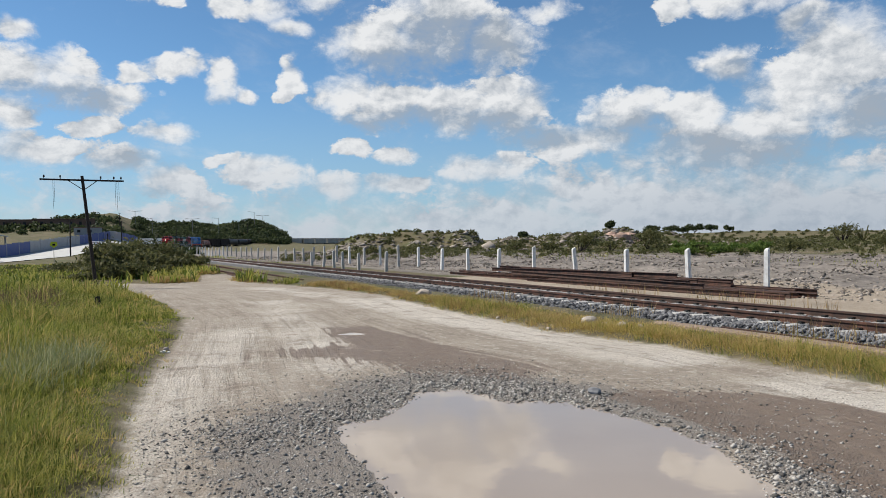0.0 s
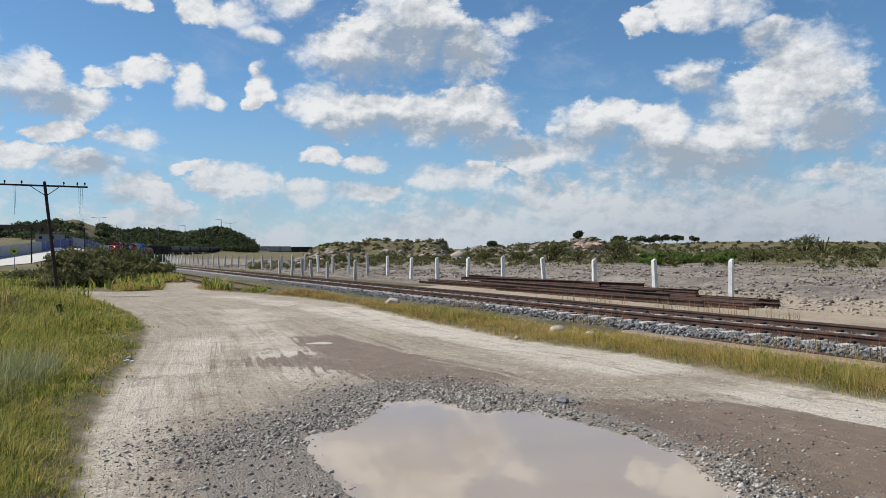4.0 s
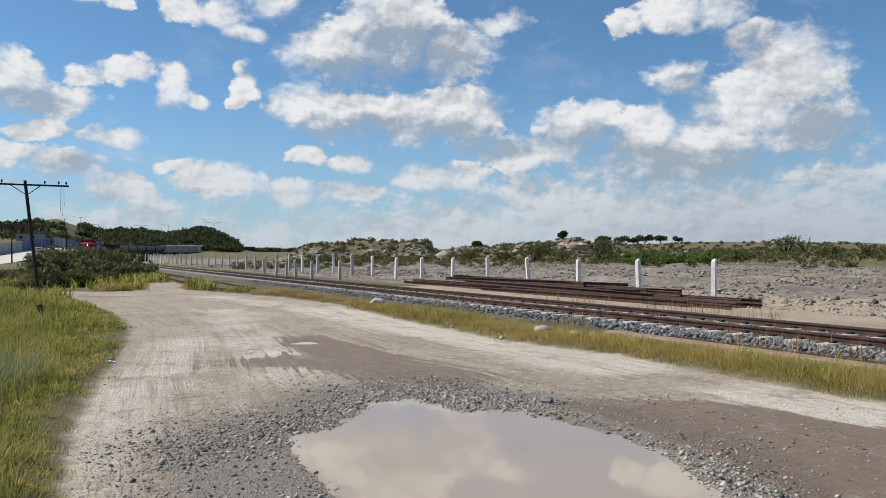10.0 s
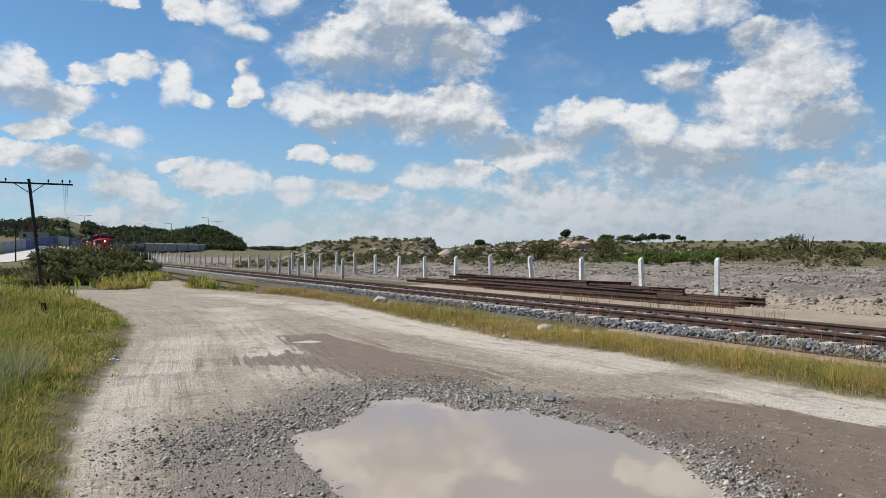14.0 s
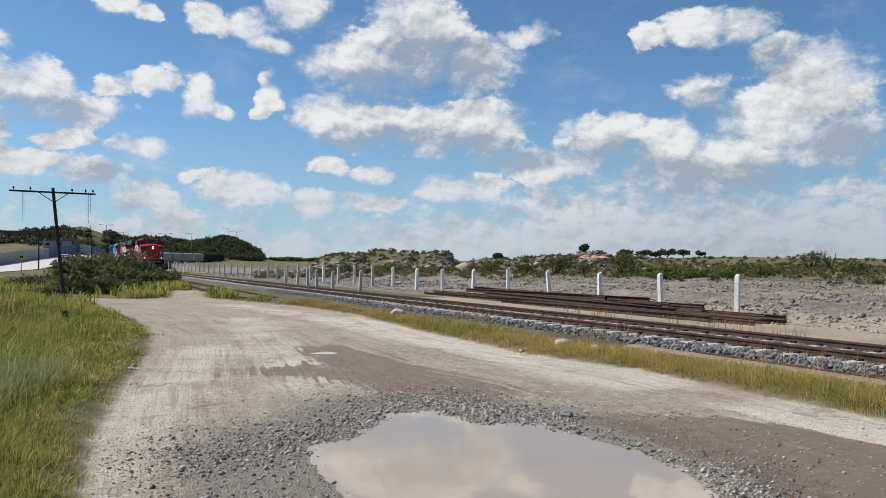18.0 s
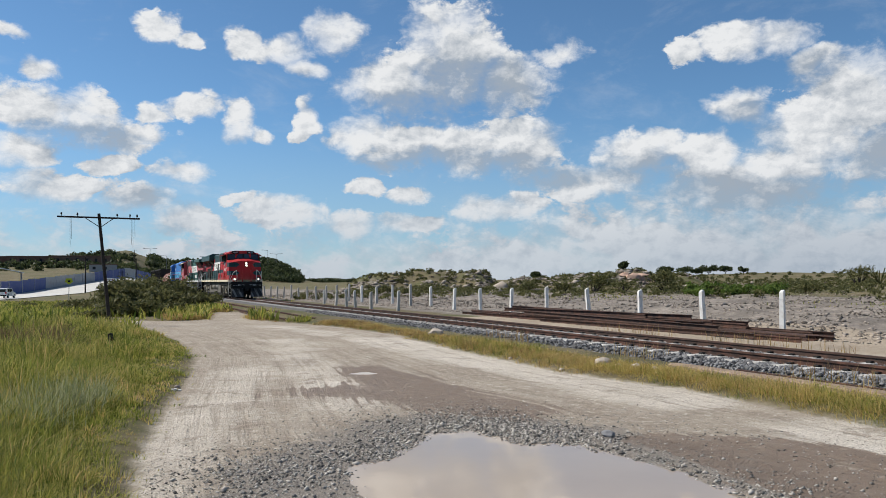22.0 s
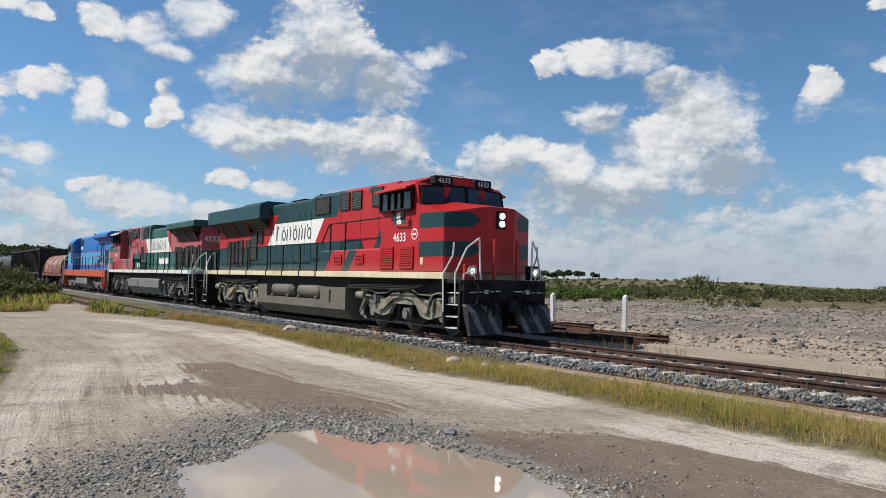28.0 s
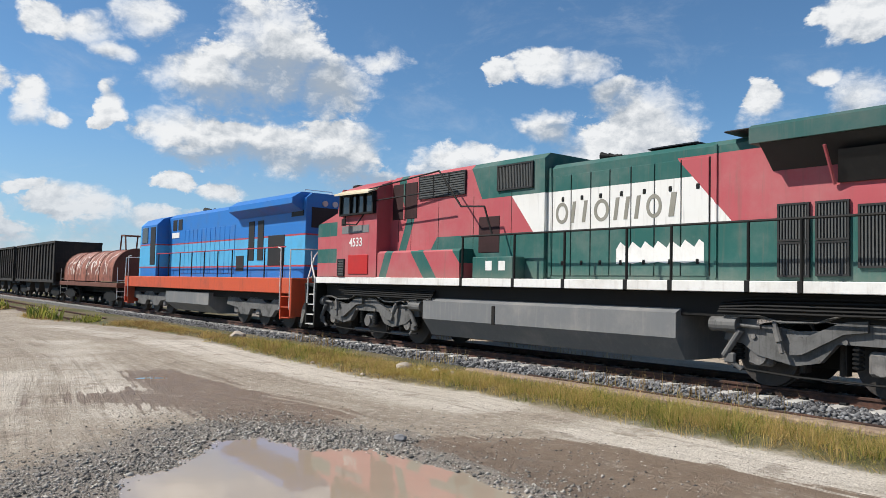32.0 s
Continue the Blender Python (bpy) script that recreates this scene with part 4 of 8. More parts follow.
    for a in (-1.95, 0, 1.95):
        w = hang("wheelset", WHEELSET, frame_ob, at=pose(cx + a, 0, 0.53))
        SPUN.append((w, cx + a, flip))


def grille(loco, name, xs, zs, y, slats, vertical=True, frame_mat=None):
    """A framed opening with a dark screen and slats, on both sides."""
    for sy in (-1, 1):
        bm = bmesh.new()
        f = 0.035
        ya, yb = sorted((sy * (y - 0.02), sy * (y + 0.035)))
        for a, b, c, d in ((xs[0] - f, xs[0], zs[0] - f, zs[1] + f), (xs[1], xs[1] + f, zs[0] - f, zs[1] + f), (xs[0], xs[1], zs[0] - f, zs[0]), (xs[0], xs[1], zs[1], zs[1] + f)):
            box(bm, (a, b), (ya, yb), (c, d))
        fr = part(name, bm, frame_mat or M_GRILLE, loco)
        boxed("screen", fr, xs, sorted((sy * (y - 0.02), sy * (y + 0.004))), zs, M_GRILLE)
        bm = bmesh.new()
        for k in range(slats):
            t = (k + 0.5) / slats
            if vertical:
                c = xs[0] + (xs[1] - xs[0]) * t
                box(bm, (c - 0.012, c + 0.012), sorted((sy * y, sy * (y + 0.025))), zs)
            else:
                c = zs[0] + (zs[1] - zs[0]) * t
                h = (zs[1] - zs[0]) / slats * 0.3
                box(bm, xs, sorted((sy * y, sy * (y + 0.03))), (c - h, c + h))
        part("slats", bm, frame_mat or M_SLAT, fr)


def steps(loco, end, mat_white, extra, shift=0.0):
    """Corner steps, end platform, rails, snow plough, coupler and hoses at one end (end: +1 front, -1 rear)."""
    e = end
    platform = boxed("end_platform", loco, sorted((e * 9.9, e * 10.75)), (-1.5, 1.5), (1.48, 1.60), M_DARK, 0.02)
    bm = bmesh.new()
    box(bm, sorted((e * 10.72, e * 10.8)), (-1.45, 1.45), (0.95, 1.6), 0.02)
    beam = part("buffer_beam", bm, M_DARK, loco)
    for sy in (-1, 1):
        bm = bmesh.new()
        for k, z in enumerate((0.28, 0.58, 0.9, 1.22, 1.5)):
            w = 0.16 + 0.02 * (4 - k)
            box(bm, sorted((e * 10.02, e * (10.62 - 0.02 * k))), sorted((sy * (1.5 - w - 0.03 * k), sy * (1.53 - 0.03 * k))), (z, z + 0.03))
        part("step_treads", bm, M_STEP, platform, "bare metal step treads")
        bm = bmesh.new()
        prism(bm, [(e * 9.98, 1.6), (e * 9.90, 1.6), (e * 10.0, 0.25), (e * 10.08, 0.25)], sy * 1.1, sy * 1.55)
        prism(bm, [(e * 10.72, 1.55), (e * 10.64, 1.55), (e * 10.60, 0.25), (e * 10.68, 0.25)], sy * 1.05, sy * 1.5)
        box(bm, sorted((e * 10.0, e * 10.66)), sorted((sy * 1.12, sy * 1.16)), (0.25, 1.5))
        part("step_well", bm, M_DARK, platform)
        bm = bmesh.new()
        pipe(bm, [(e * 10.02, sy * 1.56, 0.7), (e * 10.0, sy * 1.57, 1.75), (e * 10.35, sy * 1.5, 2.25), (e * 10.38, sy * 1.5, 2.6)], 0.024)
        pipe(bm, [(e * 10.52, sy * 1.53, 0.95), (e * 10.50, sy * 1.53, 1.75), (e * 10.62, sy * 1.25, 2.45), (e * 10.78, sy * 0.95, 2.72), (e * 10.8, sy * 0.9, 1.6)], 0.024)
        pipe(bm, [(e * 10.7, sy * 1.45, 1.3), (e * 10.72, sy * 1.4, 1.75), (e * 10.78, sy * 1.15, 1.82), (e * 10.78, sy * 1.05, 1.6)], 0.02)
        part("grab_rail", bm, mat_white, platform, "bent white grab rails")
        bm = bmesh.new()
        box(bm, sorted((e * 10.72, e * 10.80)), sorted((sy * 0.36, sy * 0.44)), (1.6, 2.72), 0.01)
        part("end_post", bm, extra, platform)
        bm = bmesh.new()
        outline = [(e * 10.85, 0.95), (e * 11.0, 0.75), (e * 11.05, 0.45), (e * 11.15, 0.16), (e * 11.02, 0.13), (e * 10.9, 0.4), (e * 10.78, 0.7), (e * 10.75, 0.95)]
        prism(bm, outline, sy * 0.35, sy * 1.45)
        part("plough_blade", bm, M_STRIPE if e > 0 else M_DARK, beam, "black plough blade with white slanting stripes" if e > 0 else "")
        bm = bmesh.new()
        for k in range(3):
            y0 = sy * (0.32 + 0.22 * k)
            pts = [(e * 10.8, y0, 1.2 - 0.1 * k), (e * 11.0, y0 + sy * 0.03, 1.05), (e * 11.06, y0 + sy * 0.06, 0.75), (e * 10.98, y0 + sy * 0.12, 0.55)]
            pipe(bm, pts, 0.025)
        part("air_hose", bm, M_DARK, beam)
        for k in range(4):
            bm = bmesh.new()
            y0 = sy * (0.5 + 0.2 * k)
            pipe(bm, [(e * 10.8, y0, 1.5), (e * (10.92 + 0.02 * k), y0, 1.42), (e * (11.0 + 0.03 * (k % 2)), y0 + sy * 0.08, 1.12 - 0.05 * k), (e * 10.93, y0 + sy * 0.15, 0.92), (e * 10.8, y0 + sy * 0.18, 1.0)], 0.02)
            rod(bm, (e * 10.79, y0, 1.5), (e * 10.86, y0, 1.5), 0.045, 8)
            part("jumper_hose", bm, M_DARK, beam)
        bm = bmesh.new()
        pipe(bm, [(e * 10.84, sy * 0.25, 1.3), (e * 10.86, sy * 1.3, 1.26)], 0.018)
        box(bm, sorted((e * 10.8, e * 10.86)), sorted((sy * 0.62, sy * 0.82)), (1.22, 1.34), 0.01)
        part("uncoupling_lever", bm, M_STEP, beam)
    bm = bmesh.new()
    rod(bm, (e * 10.75, 0, 0.88), (e * 11.0, 0, 0.88), 0.11, 10)
    box(bm, sorted((e * 10.95, e * 11.17)), (-0.17, 0.17), (0.70, 1.05), 0.05)
    part("coupler", bm, M_DARK, beam)
    for held in (platform, beam):
        held.matrix_basis = Matrix.Translation((shift, 0, 0))


def stripe_build(n, at):
    sep = n.put("SeparateXYZ", ins={0: at})
    f = n.math("FRACT", n.math("MULTIPLY", n.math("ADD", sep.outputs[1], n.math("MULTIPLY", sep.outputs[2], 0.45)), 1.9))
    base = n.mix(n.math("LESS_THAN", f, 0.38), rgb(0.012, 0.012, 0.013), rgb(0.17, 0.165, 0.155))
    g = n.noise(at, 7.0, 5.0, 0.7)
    return n.mix(n.smooth(g, 0.4, 0.7, 0.0, 0.7), base, rgb(0.06, 0.055, 0.05)), g, 0.003


M_STRIPE = surface("striped_plough_paint", stripe_build, 0.6)


def build_loco(opt):
    """A six-axle road locomotive with a wide nose, long hood and overhanging radiators. x runs to its cab end."""
    paint, sill_mat, truck_mat, tank_mat = opt["paint"], opt["sill"], opt["truck"], opt["tank"]
    loco = thing("locomotive", pose(0, 0, 0), opt["label"], "locomotive", "locomotives of the train")
    # underframe
    boxed("sill", loco, (opt["tail"] - 0.15, 10.0), (-1.55, 1.55), (1.60, 1.79), sill_mat, 0.01, opt["sill_label"])
    boxed("underframe", loco, (-9.9, 9.8), (-1.25, 1.25), (1.15, 1.60), M_DARK, 0.02)
    for sy in (-1, 1):
        for k in range(5):
            bm = bmesh.new()
            pipe(bm, [(-9 + 0.3 * k, sy * (1.32 + 0.03 * k), 1.52 - 0.06 * k), (-4.6, sy * (1.32 + 0.03 * k), 1.5 - 0.06 * k), (-3.9, sy * (1.3 + 0.03 * k), 1.42 - 0.04 * k)], 0.022)
            part("pipe", bm, M_DARK, loco)
            bm = bmesh.new()
            pipe(bm, [(4.2, sy * (1.3 + 0.03 * k), 1.45 - 0.05 * k), (9.2 - 0.2 * k, sy * (1.33 + 0.03 * k), 1.52 - 0.06 * k)], 0.022)
            part("pipe", bm, M_DARK, loco)
    for e, white, extra in ((1, opt["rails"], opt["post"]), (-1, opt["rails"], M_DARK)):
        steps(loco, e, white, extra, opt["tail"] + 10.05 if e < 0 else 0.0)
    big_truck(loco, 7.5, truck_mat, opt["flip"])
    big_truck(loco, -6.45, truck_mat, opt["flip"])
    # fuel tank
    bm = bmesh.new()
    if opt["reservoirs"]:
        drawn(bm, [(-1.42, 0.78), (-1.42, 0.5), (-1.0, 0.16), (1.0, 0.16), (1.42, 0.5), (1.42, 0.78), (0.8, 0.80), (0.8, 1.2), (-0.8, 1.2), (-0.8, 0.80)], -2.75, 2.2)
        for x0, x1 in ((-3.7, -2.75), (2.2, 4.1)):
            drawn(bm, [(-1.42, 1.25), (-1.42, 0.5), (-1.0, 0.16), (1.0, 0.16), (1.42, 0.5), (1.42, 1.25)], x0, x1)
    else:
        drawn(bm, [(-1.25, 1.28), (-1.42, 1.2), (-1.42, 0.74), (-1.1, 0.32), (1.1, 0.32), (1.42, 0.74), (1.42, 1.2), (1.25, 1.28)], -3.05, 4.55)
    tank = part("fuel_tank", bm, tank_mat, loco, opt["tank_label"])
    boxed("gauge", tank, (2.9 if opt["reservoirs"] else 1.8, 3.0 if opt["reservoirs"] else 1.9), (-1.435, 1.435), (0.72, 1.15), M_DARK)
    if opt["reservoirs"]:
        for sy in (-1, 1):
            for x0, x1 in ((-2.5, -0.4), (0.0, 2.1)):
                bm = bmesh.new()
                rod(bm, (x0 + 0.16, sy * 1.12, 1.07), (x1 - 0.16, sy * 1.12, 1.07), 0.27, 20)
                rod(bm, (x0 + 0.16, sy * 1.12, 1.07), (x0, sy * 1.12, 1.07), 0.27, 20, 0.15)
                rod(bm, (x1 - 0.16, sy * 1.12, 1.07), (x1, sy * 1.12, 1.07), 0.27, 20, 0.15)
                for xx in (x0 + 0.3, x1 - 0.3):
                    rod(bm, (xx, sy * 1.12, 1.07), (xx + 0.04, sy * 1.12, 1.07), 0.28, 20)
                r = part("air_reservoir", bm, tank_mat, tank, "dusty cylindrical air reservoir")
                for xx in (x0 + 0.3, x1 - 0.3):
                    boxed("bracket", tank, (xx - 0.06, xx + 0.1), sorted((sy * 1.3, sy * 1.44)), (0.78, 0.9), tank_mat, 0.02)
    # long hood
    zt = opt["hood_top"]
    bm = bmesh.new()
    drawn(bm, [(-0.97, 1.79), (-0.97, zt - 0.12), (-0.85, zt - 0.02), (0.85, zt - 0.02), (0.97, zt - 0.12), (0.97, 1.79)], opt["tail"], 0.6)
    hood = part("long_hood", bm, paint, loco)
    bm = bmesh.new()
    rng_d = np.random.default_rng(opt["seed"])
    x = -3.45
    while x < 0.45:
        w = 0.5 + 0.12 * rng_d.random()
        for sy in (-1, 1):
            bd = bmesh.new()
            box(bd, (x + 0.012, min(x + w, 0.55) - 0.012), sorted((sy * 0.965, sy * 0.992)), (1.88, 4.08), 0.006)
            d = part("hood_door", bd, paint, hood)
            for zz in (2.1, 3.5):
                boxed("latch", d, (x + 0.2, x + 0.27), sorted((sy * 0.99, sy * 1.004)), (zz, zz + 0.1), M_DARK, 0.01)
        box(bm, (x - 0.012, x + 0.012), (-0.975, 0.975), (1.88, 4.08))
        x += w
    part("door_seams", bm, M_DARK, hood)
    for xs in ((-3.6, -3.55), (0.48, 0.56)):
        boxed("hood_rib", hood, xs, (-1.0, 1.0), (1.85, zt - 0.1), paint)
    # radiator house
    bm = bmesh.new()
    zr = opt["rad_top"]
    drawn(bm, [(-0.97, zr - opt['wing_h']), (-1.5, zr - opt['wing_h']), (-1.5, zr - 0.06), (-1.42, zr), (1.42, zr), (1.5, zr - 0.06), (1.5, zr - opt['wing_h']), (0.97, zr - opt['wing_h'])], opt["tail"] - 0.25, opt["rad_front"])
    rad = part("radiator_house", bm, opt["wing"], loco, "overhanging dark green radiator house")
    for sy in (-1, 1):
        bm = bmesh.new()
        drawn(bm, [(sy * 0.972, zr - opt["wing_h"] - 0.004), (sy * 1.44, zr - opt["wing_h"] - 0.004), (sy * 1.36, zr - opt["wing_h"] - 0.07), (sy * 0.972, zr - opt["wing_h"] - 0.42)], opt["tail"] + 0.25, opt["rad_front"] - 0.15)
        part("intake_soffit", bm, M_GRILLE, rad, "black sloping intake under the overhang")
    bm = bmesh.new()
    for k in range(9):
        xx = -9.0 + k * 0.58
        box(bm, (xx, xx + 0.5), (-1.2, 1.2), (zr, zr + 0.03), 0.01)
    part("radiator_screen", bm, M_GRILLE, rad)
    if opt["reservoirs"]:
        bm = bmesh.new()
        drawn(bm, [(-1.4, zr - 0.005), (-1.15, zr + 0.12), (1.15, zr + 0.12), (1.4, zr - 0.005)], -6.2, opt["rad_front"] - 0.05)
        part("radiator_cap", bm, opt["wing"], rad)
    for sy in (-1, 1):
        for xa, xb in ((-8.9, -7.35), (-7.25, -5.75)):
            bm = bmesh.new()
            pts = [(xa, sy * 1.02, 3.38), (xb, sy * 1.02, 3.38), (xb - 0.12, sy * 1.3, 3.86), (xa + 0.05, sy * 1.3, 3.86)]
            v = [bm.verts.new(p) for p in pts] + [bm.verts.new((p[0], p[1] - sy * 0.05, p[2])) for p in pts]
            for f in ((0, 1, 2, 3), (7, 6, 5, 4), (0, 4, 5, 1), (1, 5, 6, 2), (2, 6, 7, 3), (3, 7, 4, 0)):
                bm.faces.new([v[i] for i in f])
            bmesh.ops.recalc_face_normals(bm, faces=bm.faces)
            part("air_intake", bm, M_GRILLE, rad, "slanting black intake screen")
        for xx in (-8.9, -7.3, -5.7):
            bm = bmesh.new()
            rod(bm, (xx, sy * 1.02, 3.36), (xx, sy * 1.38, 3.95), 0.03, 6)
            part("intake_strut", bm, paint, rad)
    for x0, x1, z0, z1 in opt["grilles"]:
        grille(loco, "door_grille", (x0, x1), (z0, z1), 0.985, max(5, int((x1 - x0) / 0.05)), frame_mat=None)
    # equipment box behind the cab
    bm = bmesh.new()
    drawn(bm, [(-1.08, 1.79), (-1.08, 4.52), (-0.9, 4.66), (0.9, 4.66), (1.08, 4.52), (1.08, 1.79)], 0.6, 6.6)
    body = part("equipment_cabinet", bm, paint, loco)
    bm = bmesh.new()
    drawn(bm, [(-1.52, 1.79), (-1.52, 2.46), (-1.46, 2.52), (1.46, 2.52), (1.52, 2.46), (1.52, 1.79)], opt["low_box"], 6.58)
    lowbox = part("walkway_cabinet", bm, paint, loco)
    grille(loco, "cabinet_louvre", (0.98, 2.1), (3.92, 4.46), 1.09, 22)
    for x0 in opt["vents"]:
        grille(loco, "vent", (x0, x0 + 0.6), (3.95, 4.5), 1.09, 9, False)
    if opt["reservoirs"]:
        for x0 in (3.5, 5.0):
            grille(loco, "louvre", (x0, x0 + 0.45), (2.08, 2.32), 1.525, 5, False, M_REDPAINT)
    bm = bmesh.new()
    for xx in (1.65, 3.0, 4.4, 5.6, 6.2):
        box(bm, (xx, xx + 0.012), (-1.084, 1.084), (2.55, 3.85))
    part("panel_seams", bm, M_DARK, body)
    # cab
    bm = bmesh.new()
    drawn(bm, [(-1.55, 1.79), (-1.55, 4.28), (-1.42, 4.42), (-0.75, 4.66), (0.75, 4.66), (1.42, 4.42), (1.55, 4.28), (1.55, 1.79)], 6.6, 8.45)
    prism(bm, [(8.45, 1.79), (8.45, 4.66), (8.55, 4.66), (8.8, 4.30), (8.85, 3.72), (8.85, 1.79)], -0.75, 0.75)
    for sy in (-1, 1):
        prism(bm, [(8.45, 1.79), (8.45, 4.42), (8.62, 4.30), (8.74, 3.72), (8.74, 1.79)], sy * 0.75, sy * 1.55)
    cab = part("cab", bm, paint, loco)
    bm = nose_mesh()
    nose = part("nose", bm, paint, loco, opt["nose_label"])
    # windscreens, number boards, lamps
    for sy in (-1, 1):
        bm = bmesh.new()
        p = [(8.93, sy * 0.03, 3.77), (8.80, sy * 1.49, 3.75), (8.69, sy * 1.46, 4.28), (8.85, sy * 0.03, 4.35)]
        v = [bm.verts.new(q) for q in p] + [bm.verts.new((q[0] - 0.05, q[1], q[2])) for q in p]
        for f in ((0, 1, 2, 3), (7, 6, 5, 4), (0, 4, 5, 1), (1, 5, 6, 2), (2, 6, 7, 3), (3, 7, 4, 0)):
            bm.faces.new([v[i] for i in f])
        bmesh.ops.recalc_face_normals(bm, faces=bm.faces)
        ws = part("windscreen", bm, M_GLASS, cab, "dark glass windscreen")
        bm = bmesh.new()
        pipe(bm, [q for q in (p + p[:1])], 0.03)
        part("gasket", bm, M_DARK, ws)
        bm = bmesh.new()
        rod(bm, (8.95, sy * 0.75, 3.76), (8.88, sy * 0.55, 4.12), 0.012, 6)
        part("wiper", bm, M_DARK, ws)
        nb = boxed("number_board", cab, (8.45, 8.76), sorted((sy * 0.40, sy * 1.05)), (4.36, 4.62), M_DARK, 0.03)
        lettering(opt["number"], 0.22, nb, Matrix.Translation((8.765, sy * 0.72, 4.48)) @ Euler((radians(90), 0, radians(90))).to_matrix().to_4x4(), M_STEP)
    for sy in (-1, 1):
        # sliding side windows with visor
        wb = boxed("side_window", cab, (6.68, 8.42), sorted((sy * 1.5, sy * 1.62)), (3.64, 4.18), M_GLASS, 0.01, "dark sliding cab window")
        bm = bmesh.new()
        for x0, x1, z0, z1 in ((6.64, 8.46, 3.60, 3.65), (6.64, 8.46, 4.17, 4.22), (6.64, 6.70, 3.65, 4.17), (8.40, 8.46, 3.65, 4.17), (7.12, 7.16, 3.65, 4.17), (7.85, 7.90, 3.65, 4.17), (7.52, 7.54, 3.65, 4.17)):
            box(bm, (x0, x1), sorted((sy * 1.56, sy * 1.68)), (z0, z1))
        part("window_frame", bm, M_DARK, wb)
        bm = bmesh.new()
        prism_pts = [(6.62, 4.34), (8.46, 4.38), (8.46, 4.33), (6.62, 4.29)]
        v = [bm.verts.new((x, sy * 1.48, z)) for x, z in prism_pts] + [bm.verts.new((x, sy * 1.86, z - 0.14)) for x, z in prism_pts]
        for f in ((0, 1, 2, 3), (7, 6, 5, 4), (0, 4, 5, 1), (1, 5, 6, 2), (2, 6, 7, 3), (3, 7, 4, 0)):
            bm.faces.new([v[i] for i in f])
        bmesh.ops.recalc_face_normals(bm, faces=bm.faces)
        part("visor", bm, opt["visor"], wb)
        bm = bmesh.new()
        pipe(bm, [(7.3, sy * 1.55, 3.6), (7.45, sy * 1.7, 3.3), (8.1, sy * 1.75, 3.35), (8.2, sy * 1.6, 3.6)], 0.02)
        box(bm, (8.0, 8.2), sorted((sy * 1.70, sy * 1.74)), (3.3, 3.5))
        part("mirror", bm, M_DARK, cab)
        turn = Euler((radians(90), 0, radians(0 if sy < 0 else 180))).to_matrix().to_4x4()
        lettering(opt["number"], 0.36, cab, Matrix.Translation((7.68, sy * 1.553, 2.80)) @ turn, opt["number_mat"])
        if opt["roundel"]:
            bm = bmesh.new()
            rod(bm, (8.5, sy * 1.549, 2.88), (8.5, sy * 1.556, 2.88), 0.165, 24)
            rd = part("roundel", bm, M_WHITEPAINT, cab, "round white sticker")
            bm = bmesh.new()
            rod(bm, (8.5, sy * 1.555, 2.88), (8.5, sy * 1.560, 2.88), 0.13, 24)
            part("ring", bm, M_REDPAINT, rd)
            boxed("bar", rd, (8.4, 8.6), sorted((sy * 1.555, sy * 1.563)), (2.85, 2.91), M_WHITEPAINT)
            flag = boxed("flag_sticker", cab, (7.28, 8.0), sorted((sy * 1.549, sy * 1.555)), (3.2, 3.55), M_LETTER)
            boxed("white_field", flag, (7.5, 7.76), sorted((sy * 1.55, sy * 1.558)), (3.2, 3.55), M_WHITEPAINT)
            for x0 in (6.66, 7.78):
                grille(loco, "cab_grille", (x0, x0 + 0.66), (1.92, 2.5), 1.556, 11, False, M_REDPAINT) if sy < 0 else None
            boxed("warning_sticker", cab, (8.82, 8.95), sorted((sy * 1.549, sy * 1.553)), (2.0, 2.2), M_CREAM)
        else:
            boxed("toolbox_door", cab, (7.0, 8.05), sorted((sy * 1.549, sy * 1.575)), (1.88, 2.44), M_REDPAINT, 0.01, "bright red locker door")
            # flat panels; their dark colour stands in for shade inside the openings
            bay = boxed("open_bay", loco, (5.35, 6.5), sorted((sy * 1.07, sy * 1.092)), (3.42, 4.42), M_BAY, 0.01, "flat panel coloured dark as a shaded open bay behind the cab")
            boxed("post", bay, (5.9, 5.96), sorted((sy * 1.085, sy * 1.11)), (3.42, 4.42), paint)
            boxed("open_locker", loco, (2.05, 2.8), sorted((sy * 1.07, sy * 1.092)), (2.42, 3.3), M_BAY, 0.01, "flat panel coloured dark as a shaded open locker")
            boxed("name_board", cab, (7.0, 8.45), sorted((sy * 1.549, sy * 1.56)), (3.08, 3.3), M_TANKGREY)
            grille(loco, "cab_grille", (8.3, 8.6), (1.85, 2.3), 1.556, 6, False) if sy < 0 else None
    # sign lettering as plain slanting strokes
    for sy in (-1, 1):
        def slab(bm, x0, w, z0, z1):
            sl = 0.14 if sy < 0 else -0.14
            prism(bm, [(x0 + sl * z0, 3.02 + z0), (x0 + w + sl * z0, 3.02 + z0), (x0 + w + sl * z1, 3.02 + z1), (x0 + sl * z1, 3.02 + z1)], sy * 0.99, sy * 0.998)
        shapes = [(0.05, 0.10, "tall"), (0.62, 0.36, "ring"), (1.08, 0.09, "stroke"), (1.40, 0.09, "stroke"), (1.70, 0.40, "ring"), (2.24, 0.09, "stroke"), (2.50, 0.09, "stroke"), (2.76, 0.09, "stroke"), (3.02, 0.36, "ring"), (3.56, 0.12, "stroke")]
